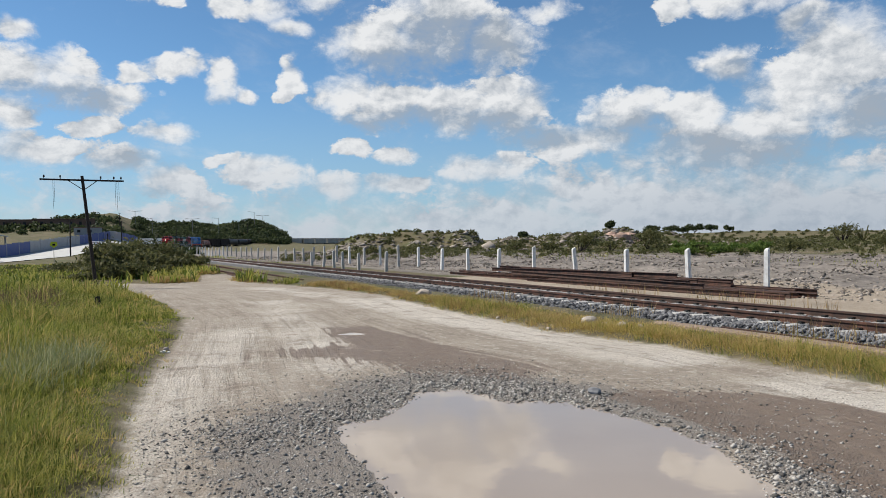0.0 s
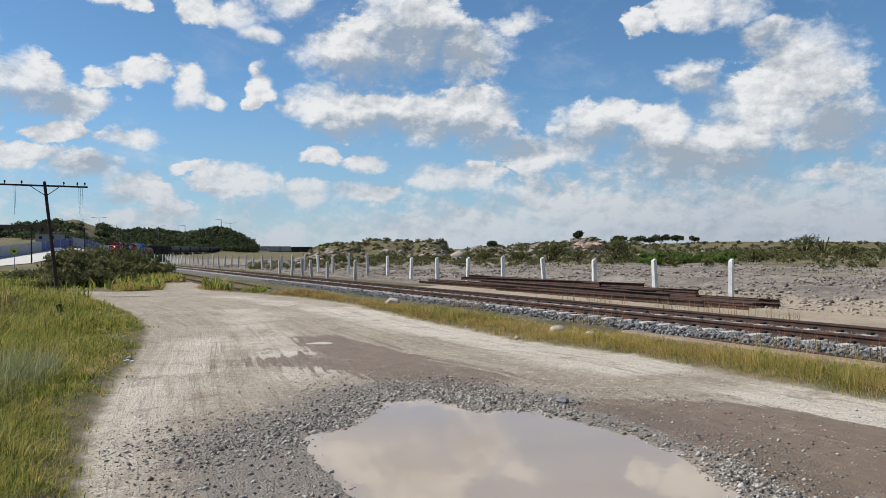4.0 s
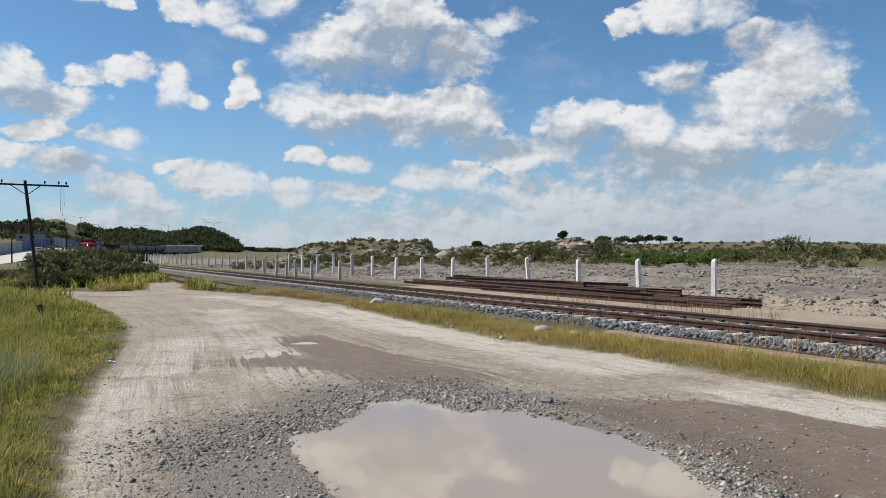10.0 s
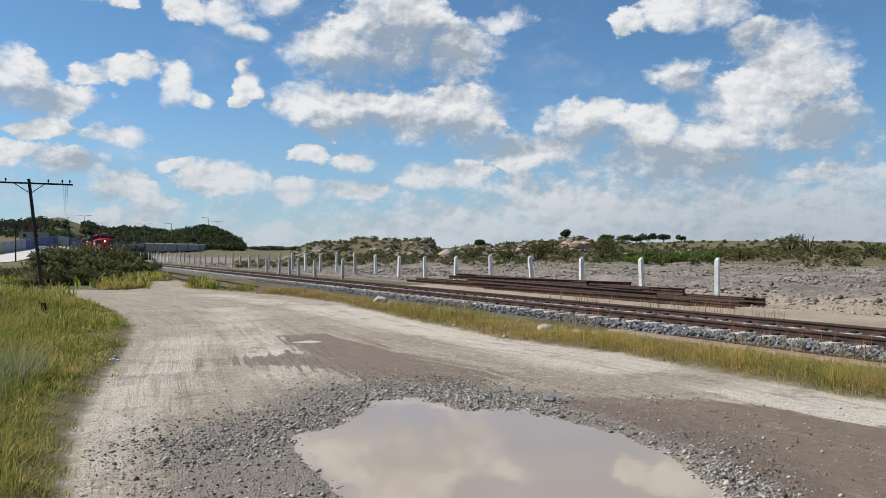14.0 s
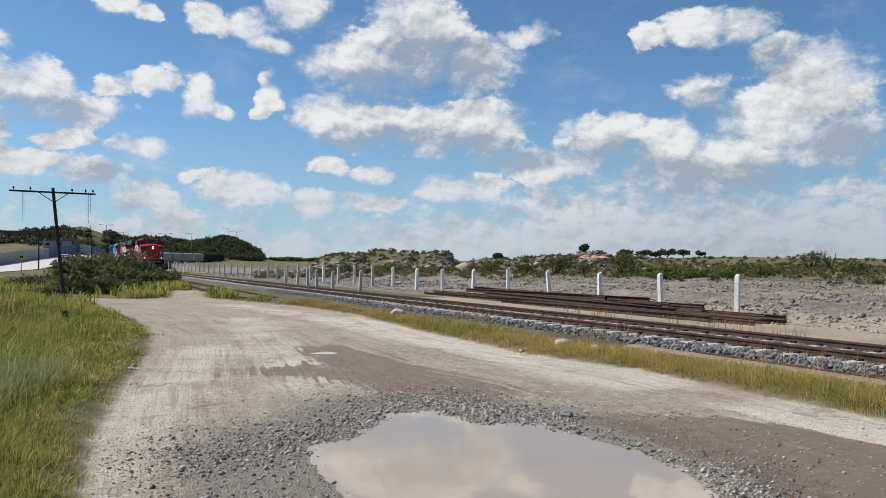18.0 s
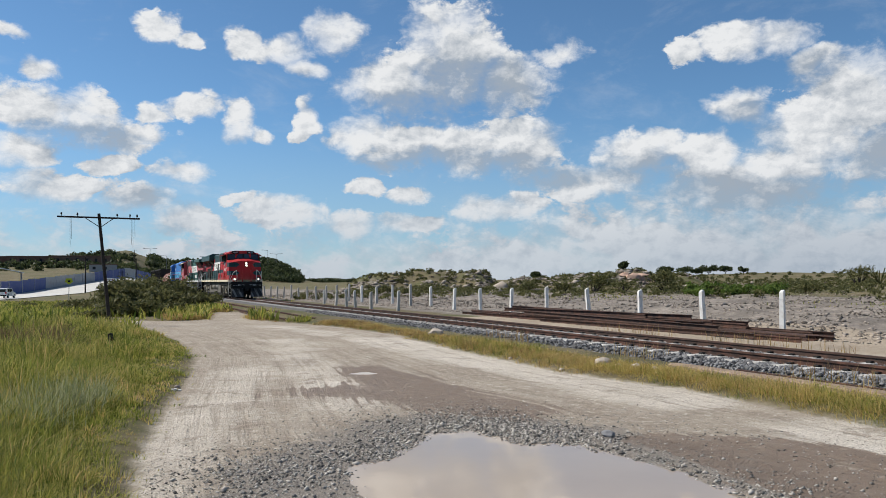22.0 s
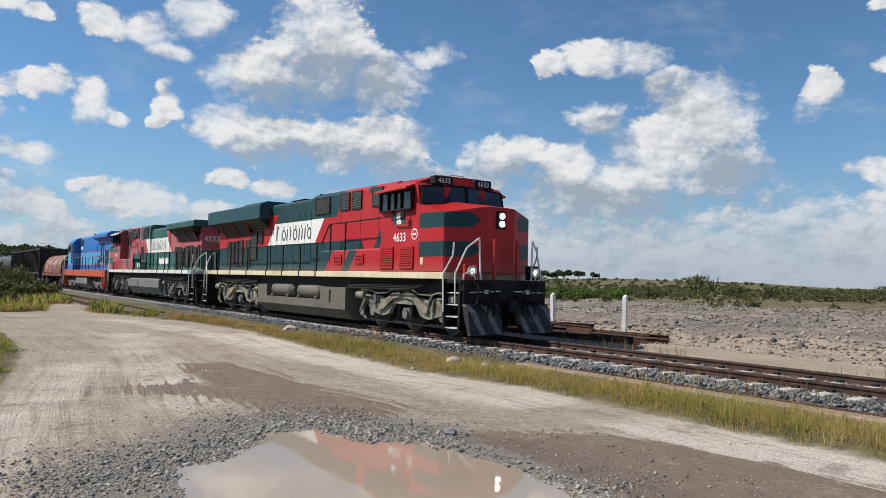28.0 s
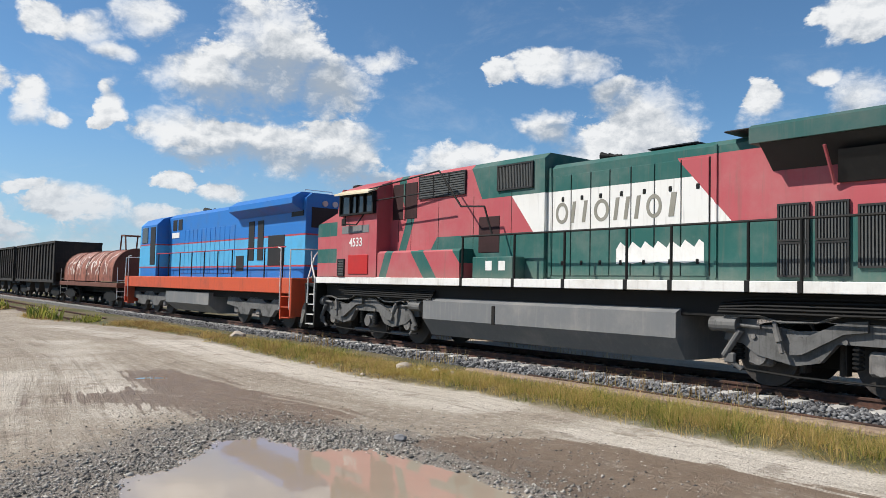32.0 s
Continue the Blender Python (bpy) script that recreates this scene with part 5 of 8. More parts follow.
        for x0, w, kind in shapes:
            bm = bmesh.new()
            x0 = x0 - 3.0 if sy < 0 else -3.0 + (3.98 - x0 - w)
            if kind == "ring":
                inner, outer = [], []
                for i in range(20):
                    a = i * math.pi / 10
                    for ring, f in ((outer, 1.0), (inner, 0.62)):
                        ring.append((x0 + w / 2 + f * w / 2 * math.cos(a) + (0.03 if sy < 0 else -0.03), 3.245 + (0.235 - (1 - f) * 0.2) * math.sin(a)))
                for i in range(20):
                    j = (i + 1) % 20
                    prism(bm, [outer[i], outer[j], inner[j], inner[i]], sy * 0.99, sy * 0.998)
            else:
                slab(bm, x0, w, 0.0, 0.64 if kind == "tall" else 0.46)
            part("painted_shape", bm, opt["letter_mat"], hood, "plain painted shape on the white panel")
        if not opt["roundel"]:
            bm = bmesh.new()
            rim = [(-3.35 + 0.2 * k, 2.12 + 0.03 * (k % 2)) for k in range(11)] + [(-1.35 - 0.1 * k, 2.42 + 0.07 * ((k * 5) % 3)) for k in range(21)]
            prism(bm, rim, sy * 0.99, sy * 0.9985)
            part("painted_patch", bm, M_WHITEPAINT, hood, "white painted-over patch")
    # roof things
    bm = bmesh.new()
    for k in range(3):
        a = (-0.15, 0.0, 0.15)[k]
        rod(bm, (-1.0 + 0.1 * k, a, zt + 0.14), (-0.6 + 0.05 * k, a * 1.3, zt + 0.16), 0.03, 8)
        rod(bm, (-0.6 + 0.05 * k, a * 1.3, zt + 0.16), (-0.4 + 0.05 * k, a * 1.4, zt + 0.17), 0.035, 10, 0.10)
    box(bm, (-1.0, -0.5), (-0.15, 0.15), (zt - 0.02, zt + 0.12), 0.02)
    part("horn", bm, M_DARK, hood)
    bm = bmesh.new()
    box(bm, (-2.7, -1.75), (-0.45, 0.45), (zt - 0.03, zt + 0.1), 0.04)
    drawn(bm, [(-0.5, zt + 0.1), (-0.3, zt + 0.17), (0.3, zt + 0.17), (0.5, zt + 0.1)], -2.75, -1.7)
    part("exhaust_stack", bm, M_DARK, hood)
    bm = bmesh.new()
    pipe(bm, [(8.3, -0.2, 4.66), (8.3, -0.2, 4.74), (8.3, 0.3, 4.74), (8.3, 0.3, 4.66)], 0.015)
    part("roof_rail", bm, M_STEP, cab)
    for x0, y0 in ((7.4, 0.5), (7.0, -0.3)):
        bm = bmesh.new()
        rod(bm, (x0, y0, 4.64), (x0, y0, 4.72), 0.12, 14)
        part("antenna", bm, M_WHITEPAINT, cab)
    # headlamps and ditch lamps
    lit = opt["lit"]
    lamp_box = boxed("headlamp_housing", nose, (10.46, 10.56), (-0.16, 0.16), (3.02, 3.52), M_DARK, 0.03)
    for zz in (3.38, 3.16):
        bm = bmesh.new()
        rod(bm, (10.54, 0, zz), (10.60, 0, zz), 0.085, 18)
        part("headlamp", bm, M_LAMP if lit else M_GLASS, lamp_box)
    for sy in (-1, 1):
        dl = boxed("ditch_lamp", loco, (10.50, 10.68), sorted((sy * 0.92, sy * 1.3)), (1.62, 2.02), M_REDPAINT if sy < 0 else M_DARK, 0.03)
        bm = bmesh.new()
        rod(bm, (10.66, sy * 1.12, 1.83), (10.74, sy * 1.12, 1.83), 0.075, 18)
        part("lens", bm, M_DITCH if lit else M_GLASS, dl)
        bm = bmesh.new()
        rod(bm, (10.64, sy * 1.12, 1.83), (10.73, sy * 1.12, 1.83), 0.145, 18)
        part("bezel", bm, M_STEP, dl)
    boxed("nose_window", nose, (10.28, 10.36), (0.62, 0.86), (3.0, 3.35), M_GLASS, 0.02)
    # handrails
    for sy in (-1, 1):
        bm = bmesh.new()
        y = sy * 1.5
        if opt["reservoirs"]:
            pts = [(opt["tail"] + 0.1, y, 2.79), (2.4, y, 2.79), (2.95, y, 3.42), (6.5, y, 3.46)]
        else:
            pts = [(opt["tail"] + 0.1, y, 2.79), (2.95, y, 2.80)]
        pipe(bm, pts, 0.024)
        rail = part("handrail", bm, opt["handrail"], loco)
        for xx in opt["posts"]:
            bm = bmesh.new()
            rod(bm, (xx, y, 1.62), (xx, y, 2.79), 0.028, 8)
            box(bm, (xx - 0.05, xx + 0.05), sorted((y, y + sy * 0.06)), (1.6, 1.8), 0.01)
            part("stanchion", bm, M_DARK, rail)
        if opt["reservoirs"]:
            for xx in (3.05, 4.15):
                bm = bmesh.new()
                rod(bm, (xx, y, 2.1), (xx, y, 3.44), 0.03, 8)
                part("stanchion", bm, M_DARK, rail)
        else:
            bm = bmesh.new()
            pipe(bm, [(7.0, sy * 1.6, 4.3), (3.9, sy * 1.5, 4.52), (3.0, sy * 1.5, 3.55), (2.2, sy * 1.45, 3.5), (1.9, sy * 1.45, 2.8)], 0.024)
            pipe(bm, [(7.0, sy * 1.6, 3.95), (4.0, sy * 1.55, 4.0)], 0.02)
            part("upper_handrail", bm, M_DARK, loco)
            boxed("battery_box", loco, (1.2, 2.6), sorted((sy * 1.0, sy * 1.45)), (1.79, 2.3), paint, 0.02)
            boxed("sticker", loco, (1.9, 2.12), sorted((sy * 1.448, sy * 1.455)), (1.98, 2.2), M_WHITEPAINT)
            boxed("sticker", loco, (1.45, 1.67), sorted((sy * 1.448, sy * 1.455)), (1.98, 2.2), M_WHITEPAINT)
    # rear end
    lettering(opt["number"], 0.42, hood, Matrix.Translation((opt["tail"] - 0.006, 0.42, 3.45)) @ Euler((radians(90), 0, radians(-90))).to_matrix().to_4x4(), opt["number_mat"])
    bm = bmesh.new()
    box(bm, (opt["tail"] - 0.11, opt["tail"] + 0.01), (-0.12, 0.12), (3.8, 4.25), 0.02)
    rl = part("rear_lamp_housing", bm, M_DARK, hood)
    for zz in (3.92, 4.13):
        bm = bmesh.new()
        rod(bm, (opt["tail"] - 0.10, 0, zz), (opt["tail"] - 0.14, 0, zz), 0.085, 16)
        part("lens", bm, M_STEP, rl)
    return loco


def nose_mesh():
    """A faceted safety nose: sides, slanting quarter faces and a flat front, under a sloping lid."""
    bm = bmesh.new()
    plan = [(8.7, -1.55, 3.74), (9.95, -1.53, 3.42), (10.5, -0.5, 3.62), (10.5, 0.5, 3.62), (9.95, 1.53, 3.42), (8.7, 1.55, 3.74)]
    low = [bm.verts.new((x, y, 1.79)) for x, y, z in plan]
    top = [bm.verts.new((x, y, z)) for x, y, z in plan]
    ridge = [bm.verts.new((8.7, y, 3.9)) for y in (-0.6, 0.6)]
    for i in range(5):
        bm.faces.new((low[i], low[i + 1], top[i + 1], top[i]))
    bm.faces.new((top[0], top[1], ridge[0]))
    bm.faces.new((top[1], top[2], ridge[0]))
    bm.faces.new((top[2], top[3], ridge[1], ridge[0]))
    bm.faces.new((top[3], top[4], ridge[1]))
    bm.faces.new((top[4], top[5], ridge[1]))
    bm.faces.new(low[::-1])
    bm.faces.new((low[0], top[0], ridge[0], ridge[1], top[5], low[5]))
    bmesh.ops.recalc_face_normals(bm, faces=bm.faces)
    es = [e for e in bm.edges if len(e.link_faces) == 2 and e.calc_face_angle(0) > 0.1]
    bmesh.ops.bevel(bm, geom=es, offset=0.025, segments=2, affect="EDGES")
    return bm


LEAD = build_loco(dict(paint=M_LIVERY, sill=M_CREAM, truck=M_KHAKI, tank=M_TANK, number="4633", number_mat=M_WHITEPAINT, letter_mat=M_LETTER, lit=True, flip=1, seed=3, reservoirs=True, roundel=True, tail=-10.05,
    label="red and dark green diesel locomotive with white side panel", sill_label="cream painted side sill", tank_label="dusty grey-brown fuel tank", nose_label="red nose with dark green bands",
    hood_top=4.60, rad_top=4.62, rad_front=-3.6, low_box=2.35, vents=(3.0, 3.85, 5.25), rails=M_WHITEPAINT, post=M_REDPAINT, visor=M_REDPAINT, handrail=M_DARK, wing=M_WING, wing_h=0.62,
    posts=(-9.6, -8.5, -6.9, -4.8, -2.6, -1.0, 0.6, 2.0),
    grilles=((-8.75, -8.4, 2.02, 3.12), (-8.2, -7.9, 2.1, 3.1), (-7.7, -7.4, 2.02, 3.15), (-7.2, -6.8, 2.02, 3.15), (-6.3, -5.9, 2.0, 3.15), (-5.75, -5.1, 2.3, 3.5), (-4.85, -4.45, 3.02, 3.5))))
SECOND = build_loco(dict(paint=M_LIVERY_OLD, sill=M_SILLWHITE, truck=M_GREYTRUCK, tank=M_TANKGREY, number="4533", number_mat=M_SILLWHITE, letter_mat=M_LETTER_OLD, lit=False, flip=-1, seed=5, reservoirs=False, roundel=False, tail=-9.4,
    label="faded pink-red and green diesel locomotive with worn white panel", sill_label="white painted side sill", tank_label="streaked grey fuel tank", nose_label="faded red nose with green bands",
    hood_top=4.38, rad_top=4.42, rad_front=-4.5, low_box=3.0, vents=(4.62, 3.98, 3.34), rails=M_WHITEPAINT, post=M_DARK, visor=M_CREAM, handrail=M_DARK, wing=M_WING_OLD, wing_h=0.32,
    posts=(-9.2, -8.0, -6.8, -5.4, -4.5, -3.0, -2.0, -0.4, 1.1, 2.9),
    grilles=((-5.25, -4.78, 2.5, 3.07), (-5.25, -4.78, 1.9, 2.42), (-5.88, -5.42, 2.5, 3.07), (-5.88, -5.42, 1.92, 2.42), (-6.45, -6.08, 2.05, 2.98), (-7.3, -6.7, 1.95, 3.1), (-8.0, -7.6, 2.0, 3.1), (-8.7, -8.3, 2.1, 3.0), (-9.2, -8.95, 2.0, 3.1))))
TRAIN = [(LEAD, 0.0, 22.3, 0), (SECOND, 22.3, 22.3, 180)]

# ---- blue locomotive and the cars behind ----
def blue_build(n, at):
    sep = n.put("SeparateXYZ", ins={0: at})
    x, y, z = sep.outputs
    light = n.math("MULTIPLY", n.math("LESS_THAN", z, 3.24), n.math("GREATER_THAN", z, 2.2))
    nose = n.math("MULTIPLY", n.math("GREATER_THAN", x, 6.2), n.math("LESS_THAN", z, 4.5))
    col = n.mix(n.math("MAXIMUM", light, nose), rgb(0.02, 0.17, 0.52), rgb(0.085, 0.40, 0.68))
    line = n.math("MAXIMUM", n.math("COMPARE", z, 3.26), n.math("COMPARE", z, 2.18))
    for k in (n.math("ABSOLUTE", n.math("SUBTRACT", z, 3.26)), n.math("ABSOLUTE", n.math("SUBTRACT", z, 2.18))):
        col = n.mix(n.math("LESS_THAN", k, 0.03), col, rgb(0.45, 0.05, 0.05))
    g = n.noise(at, 1.2, 6.0, 0.65)
    f = n.noise(at, 10.0, 5.0, 0.7)
    col = n.mix(n.smooth(g, 0.45, 0.75, 0.0, 0.35), col, rgb(0.10, 0.13, 0.2))
    col = n.mix(n.smooth(f, 0.58, 0.8, 0.0, 0.35), col, rgb(0.16, 0.15, 0.15))
    return col, f, 0.001


M_BLUE = surface("two_tone_blue_paint", blue_build, 0.45)
M_ORANGE = worn("orange_red_sill_paint", (0.56, 0.085, 0.03), (0.15, 0.08, 0.06), 0.45, 0.6)
M_BLACKCAR = worn("sooty_black_car_paint", (0.022, 0.020, 0.019), (0.085, 0.065, 0.05), 0.55, 0.75)
M_GREYCAR = worn("pale_grey_car_paint", (0.42, 0.41, 0.38), (0.16, 0.13, 0.10), 0.45, 0.7)
M_TANKCAR = worn("black_tank_paint", (0.03, 0.03, 0.032), (0.13, 0.11, 0.09), 0.5, 0.5)


def small_truck(car, cx, axles=2, spread=1.78, mat=None):
    bm = bmesh.new()
    for sy in (-1, 1):
        out = [(-1.3, 0.42), (-1.3, 0.62), (-0.6, 0.88), (0.6, 0.88), (1.3, 0.62), (1.3, 0.42), (0.9, 0.42), (0.45, 0.3), (-0.45, 0.3), (-0.9, 0.42)]
        prism(bm, [(cx + a * (1.0 if axles == 2 else 1.6), b) for a, b in out], sy * 1.0, sy * 1.12)
    box(bm, (cx - 0.25, cx + 0.25), (-1.1, 1.1), (0.6, 0.86), 0.03)
    f = part("truck_frame", bm, mat or M_DARK, car)
    for a in ((-spread / 2, spread / 2) if axles == 2 else (-1.9, 0, 1.9)):
        hang("wheelset", WHEELSET if axles == 3 else SMALL_WHEEL, f, at=pose(cx + a, 0, 0.53 if axles == 3 else 0.46))


def small_wheel():
    bm = bmesh.new()
    for sy in (-1, 1):
        rod(bm, (0, sy * 0.685, 0), (0, sy * 0.715, 0), 0.49, 20)
        rod(bm, (0, sy * 0.715, 0), (0, sy * 0.82, 0), 0.46, 20)
        rod(bm, (0, sy * 0.82, 0), (0, sy * 0.95, 0), 0.13, 10)
    rod(bm, (0, -0.9, 0), (0, 0.9, 0), 0.08, 8)
    me = bpy.data.meshes.new("wheelset")
    bm.to_mesh(me)
    bm.free()
    me.materials.append(M_WHEEL)
    return me


SMALL_WHEEL = small_wheel()


def couplers(car, half, mat=M_DARK):
    for e in (-1, 1):
        bm = bmesh.new()
        rod(bm, (e * (half - 1.0), 0, 0.88), (e * (half - 0.2), 0, 0.88), 0.1, 8)
        box(bm, sorted((e * (half - 0.24), e * (half + 0.02))), (-0.16, 0.16), (0.7, 1.05), 0.04)
        part("coupler", bm, mat, car)


def build_blue():
    loco = thing("locomotive", pose(0, 0, 0), "two-tone blue diesel locomotive with orange side sill", "locomotive", "locomotives of the train")
    boxed("sill", loco, (-9.6, 8.6), (-1.52, 1.52), (1.22, 1.75), M_ORANGE, 0.02, "orange-red side sill")
    boxed("underframe", loco, (-9.2, 8.2), (-1.2, 1.2), (0.95, 1.25), M_DARK, 0.02)
    couplers(loco, 10.25)
    for e, x0 in ((1, 8.6), (-1, -9.6)):
        boxed("end_sheet", loco, sorted((x0, x0 + e * 0.12)), (-1.5, 1.5), (0.45, 1.75), M_ORANGE, 0.02)
        for sy in (-1, 1):
            bm = bmesh.new()
            for z in (0.4, 0.75, 1.1, 1.45):
                box(bm, sorted((x0 - e * 0.55, x0)), sorted((sy * 1.25, sy * 1.53)), (z, z + 0.03))
            box(bm, sorted((x0 - e * 0.62, x0 - e * 0.55)), sorted((sy * 1.2, sy * 1.54)), (0.35, 1.7))
            part("corner_steps", bm, M_ORANGE, loco)
            bm = bmesh.new()
            pipe(bm, [(x0 - e * 0.6, sy * 1.55, 0.7), (x0 - e * 0.6, sy * 1.55, 2.75), (x0 - e * 0.9, sy * 1.5, 2.8)], 0.022)
            pipe(bm, [(x0, sy * 1.5, 0.7), (x0, sy * 1.5, 2.7), (x0, sy * 0.5, 2.75)], 0.022)
            part("grab_rail", bm, M_WHITEPAINT, loco)
    for cx in (5.6, -6.4):
        bm = bmesh.new()
        for sy in (-1, 1):
            out = [(-2.6, 0.7), (-2.5, 1.0), (-1.5, 1.0), (-1.2, 0.85), (-0.8, 0.85), (-0.5, 1.02), (0.5, 1.02), (0.8, 0.85), (1.2, 0.85), (1.5, 1.0), (2.5, 1.0), (2.6, 0.7), (1.6, 0.6), (1.3, 0.36), (0.6, 0.36), (0.4, 0.6), (-0.4, 0.6), (-0.6, 0.36), (-1.3, 0.36), (-1.6, 0.6)]
            prism(bm, [(cx + a, b) for a, b in out], sy * 1.05, sy * 1.2)
        f = part("truck_frame", bm, M_GREYTRUCK, loco)
        for a in (-1.9, 0, 1.9):
            w = hang("wheelset", WHEELSET, f, at=pose(cx + a, 0, 0.53))
            for sy in (-1, 1):
                boxed("axle_box", f, (cx + a - 0.2, cx + a + 0.2), sorted((sy * 0.95, sy * 1.12)), (0.36, 0.72), M_HUB, 0.05)
    bm = bmesh.new()
    drawn(bm, [(-1.4, 1.1), (-1.4, 0.6), (-0.9, 0.25), (0.9, 0.25), (1.4, 0.6), (1.4, 1.1)], -2.4, 2.7)
    part("fuel_tank", bm, M_TANKGREY, loco, "dull grey fuel tank")
    bm = bmesh.new()
    drawn(bm, [(-0.92, 1.75), (-0.92, 4.5), (-0.7, 4.68), (0.7, 4.68), (0.92, 4.5), (0.92, 1.75)], -9.5, 3.95)
    hood = part("long_hood", bm, M_BLUE, loco)
    bm = bmesh.new()
    drawn(bm, [(-0.92, 4.05), (-1.35, 4.3), (-1.35, 4.5), (-1.0, 4.72), (1.0, 4.72), (1.35, 4.5), (1.35, 4.3), (0.92, 4.05)], -9.3, -4.0)
    part("radiator_house", bm, M_BLUE, hood)
    bm = bmesh.new()
    drawn(bm, [(-1.5, 1.75), (-1.5, 4.2), (-1.2, 4.5), (-0.7, 4.66), (0.7, 4.66), (1.2, 4.5), (1.5, 4.2), (1.5, 1.75)], 3.95, 6.3)
    cab = part("cab", bm, M_BLUE, loco)
    bm = bmesh.new()
    prism(bm, [(6.3, 1.75), (6.3, 4.4), (7.6, 4.2), (8.0, 3.9), (8.05, 1.75)], -1.0, 1.0)
    part("short_hood", bm, M_BLUE, loco)
    for sy in (-1, 1):
        for x0, x1, z0, z1 in ((5.2, 6.0, 3.35, 4.1), (6.6, 7.5, 3.2, 4.0)):
            wd = boxed("cab_window", cab, (x0, x1), sorted((sy * (1.49 if x1 < 6.2 else 0.98), sy * (1.53 if x1 < 6.2 else 1.02))), (z0, z1), M_GLASS, 0.01)
        boxed("cab_door", cab, (4.1, 4.8), sorted((sy * 1.49, sy * 1.52)), (2.3, 4.1), M_GRILLE, 0.01)
        for x0, x1, z0, z1 in ((2.9, 3.4, 3.9, 4.4), (2.2, 2.7, 3.9, 4.4), (-5.5, -5.0, 2.4, 3.9), (-6.3, -5.8, 2.4, 3.9), (-8.0, -6.7, 2.2, 3.3), (-4.6, -3.9, 2.0, 2.6)):
            boxed("dark_panel", hood, (x0, x1), sorted((sy * 0.91, sy * 0.94)), (z0, z1), M_GRILLE, 0.01)
        for k in range(12):
            x0 = -3.7 + k * 0.5
            boxed("hood_door", hood, (x0, x0 + 0.47), sorted((sy * 0.90, sy * 0.94)), (1.9, 3.85), M_BLUE, 0.01)
        boxed("name_patch", hood, (2.55, 3.5), sorted((sy * 0.91, sy * 0.935)), (3.55, 3.8), M_WHITEPAINT)
        boxed("number_patch", hood, (-9.35, -8.5), sorted((sy * 0.91, sy * 0.945)), (3.9, 4.1), M_GRILLE)
        bm = bmesh.new()
        pipe(bm, [(-9.2, sy * 1.48, 2.8), (3.9, sy * 1.48, 2.8)], 0.022)
        rail = part("handrail", bm, M_REDPAINT, loco)
        for k in range(10):
            bm = bmesh.new()
            rod(bm, (-9.0 + 1.4 * k, sy * 1.48, 1.7), (-9.0 + 1.4 * k, sy * 1.48, 2.8), 0.025, 6)
            part("stanchion", bm, M_DARK, rail)
    bm = bmesh.new()
    for k in (-0.15, 0.15):
        rod(bm, (0.8, k, 4.8), (1.3, k * 1.5, 4.82), 0.05, 8, 0.12)
    box(bm, (0.6, 1.2), (-0.2, 0.2), (4.66, 4.8), 0.02)
    part("horn", bm, M_DARK, hood)
    bm = bmesh.new()
    pipe(bm, [(-8.6, 0.5, 4.7), (-8.6, 0.5, 4.9), (-8.6, -0.6, 4.9), (-8.6, -0.6, 4.7)], 0.015)
    part("roof_rail", bm, M_STEP, hood)
    boxed("rear_window", hood, (-9.53, -9.49), (-0.7, 0.7), (3.5, 4.2), M_GRILLE, 0.01)
    for sy in (-1, 1):
        bm = bmesh.new()
        rod(bm, (-9.5, sy * 0.2, 4.35), (-9.56, sy * 0.2, 4.35), 0.1, 14)
        part("rear_lamp", bm, M_STEP, hood)
    return loco


def scrawl_build(n, at):
    """Rusty red paint with a band of loose white spray lines."""
    sep = n.put("SeparateXYZ", ins={0: at})
    x, y, z = sep.outputs
    a = n.noise(at, 1.1, 2.0, 0.4)
    lines = n.smooth(n.math("ABSOLUTE", n.math("SUBTRACT", n.math("FRACT", n.math("ADD", n.math("MULTIPLY", a, 3.2), n.math("MULTIPLY", x, 0.9))), 0.5)), 0.05, 0.13, 1.0, 0.0)
    zone = n.math("MULTIPLY", n.smooth(z, 1.75, 1.9), n.smooth(z, 3.0, 3.2, 1.0, 0.0))
    zone = n.math("MULTIPLY", zone, n.smooth(n.math("ABSOLUTE", x), 4.6, 5.2, 1.0, 0.0))
    g = n.noise(at, 2.0, 6.0, 0.7)
    base = n.mix(n.smooth(g, 0.35, 0.7), rgb(0.14, 0.05, 0.035), rgb(0.36, 0.13, 0.085))
    return n.mix(n.math("MULTIPLY", n.math("MULTIPLY", lines, zone), 0.8), base, rgb(0.66, 0.60, 0.54)), g, 0.003


M_SCRAWL = surface("rusty_red_sprayed_paint", scrawl_build, 0.7)
M_RUSTCAR = worn("rusty_brown_car_paint", (0.16, 0.06, 0.04), (0.06, 0.04, 0.03), 0.5, 0.75)


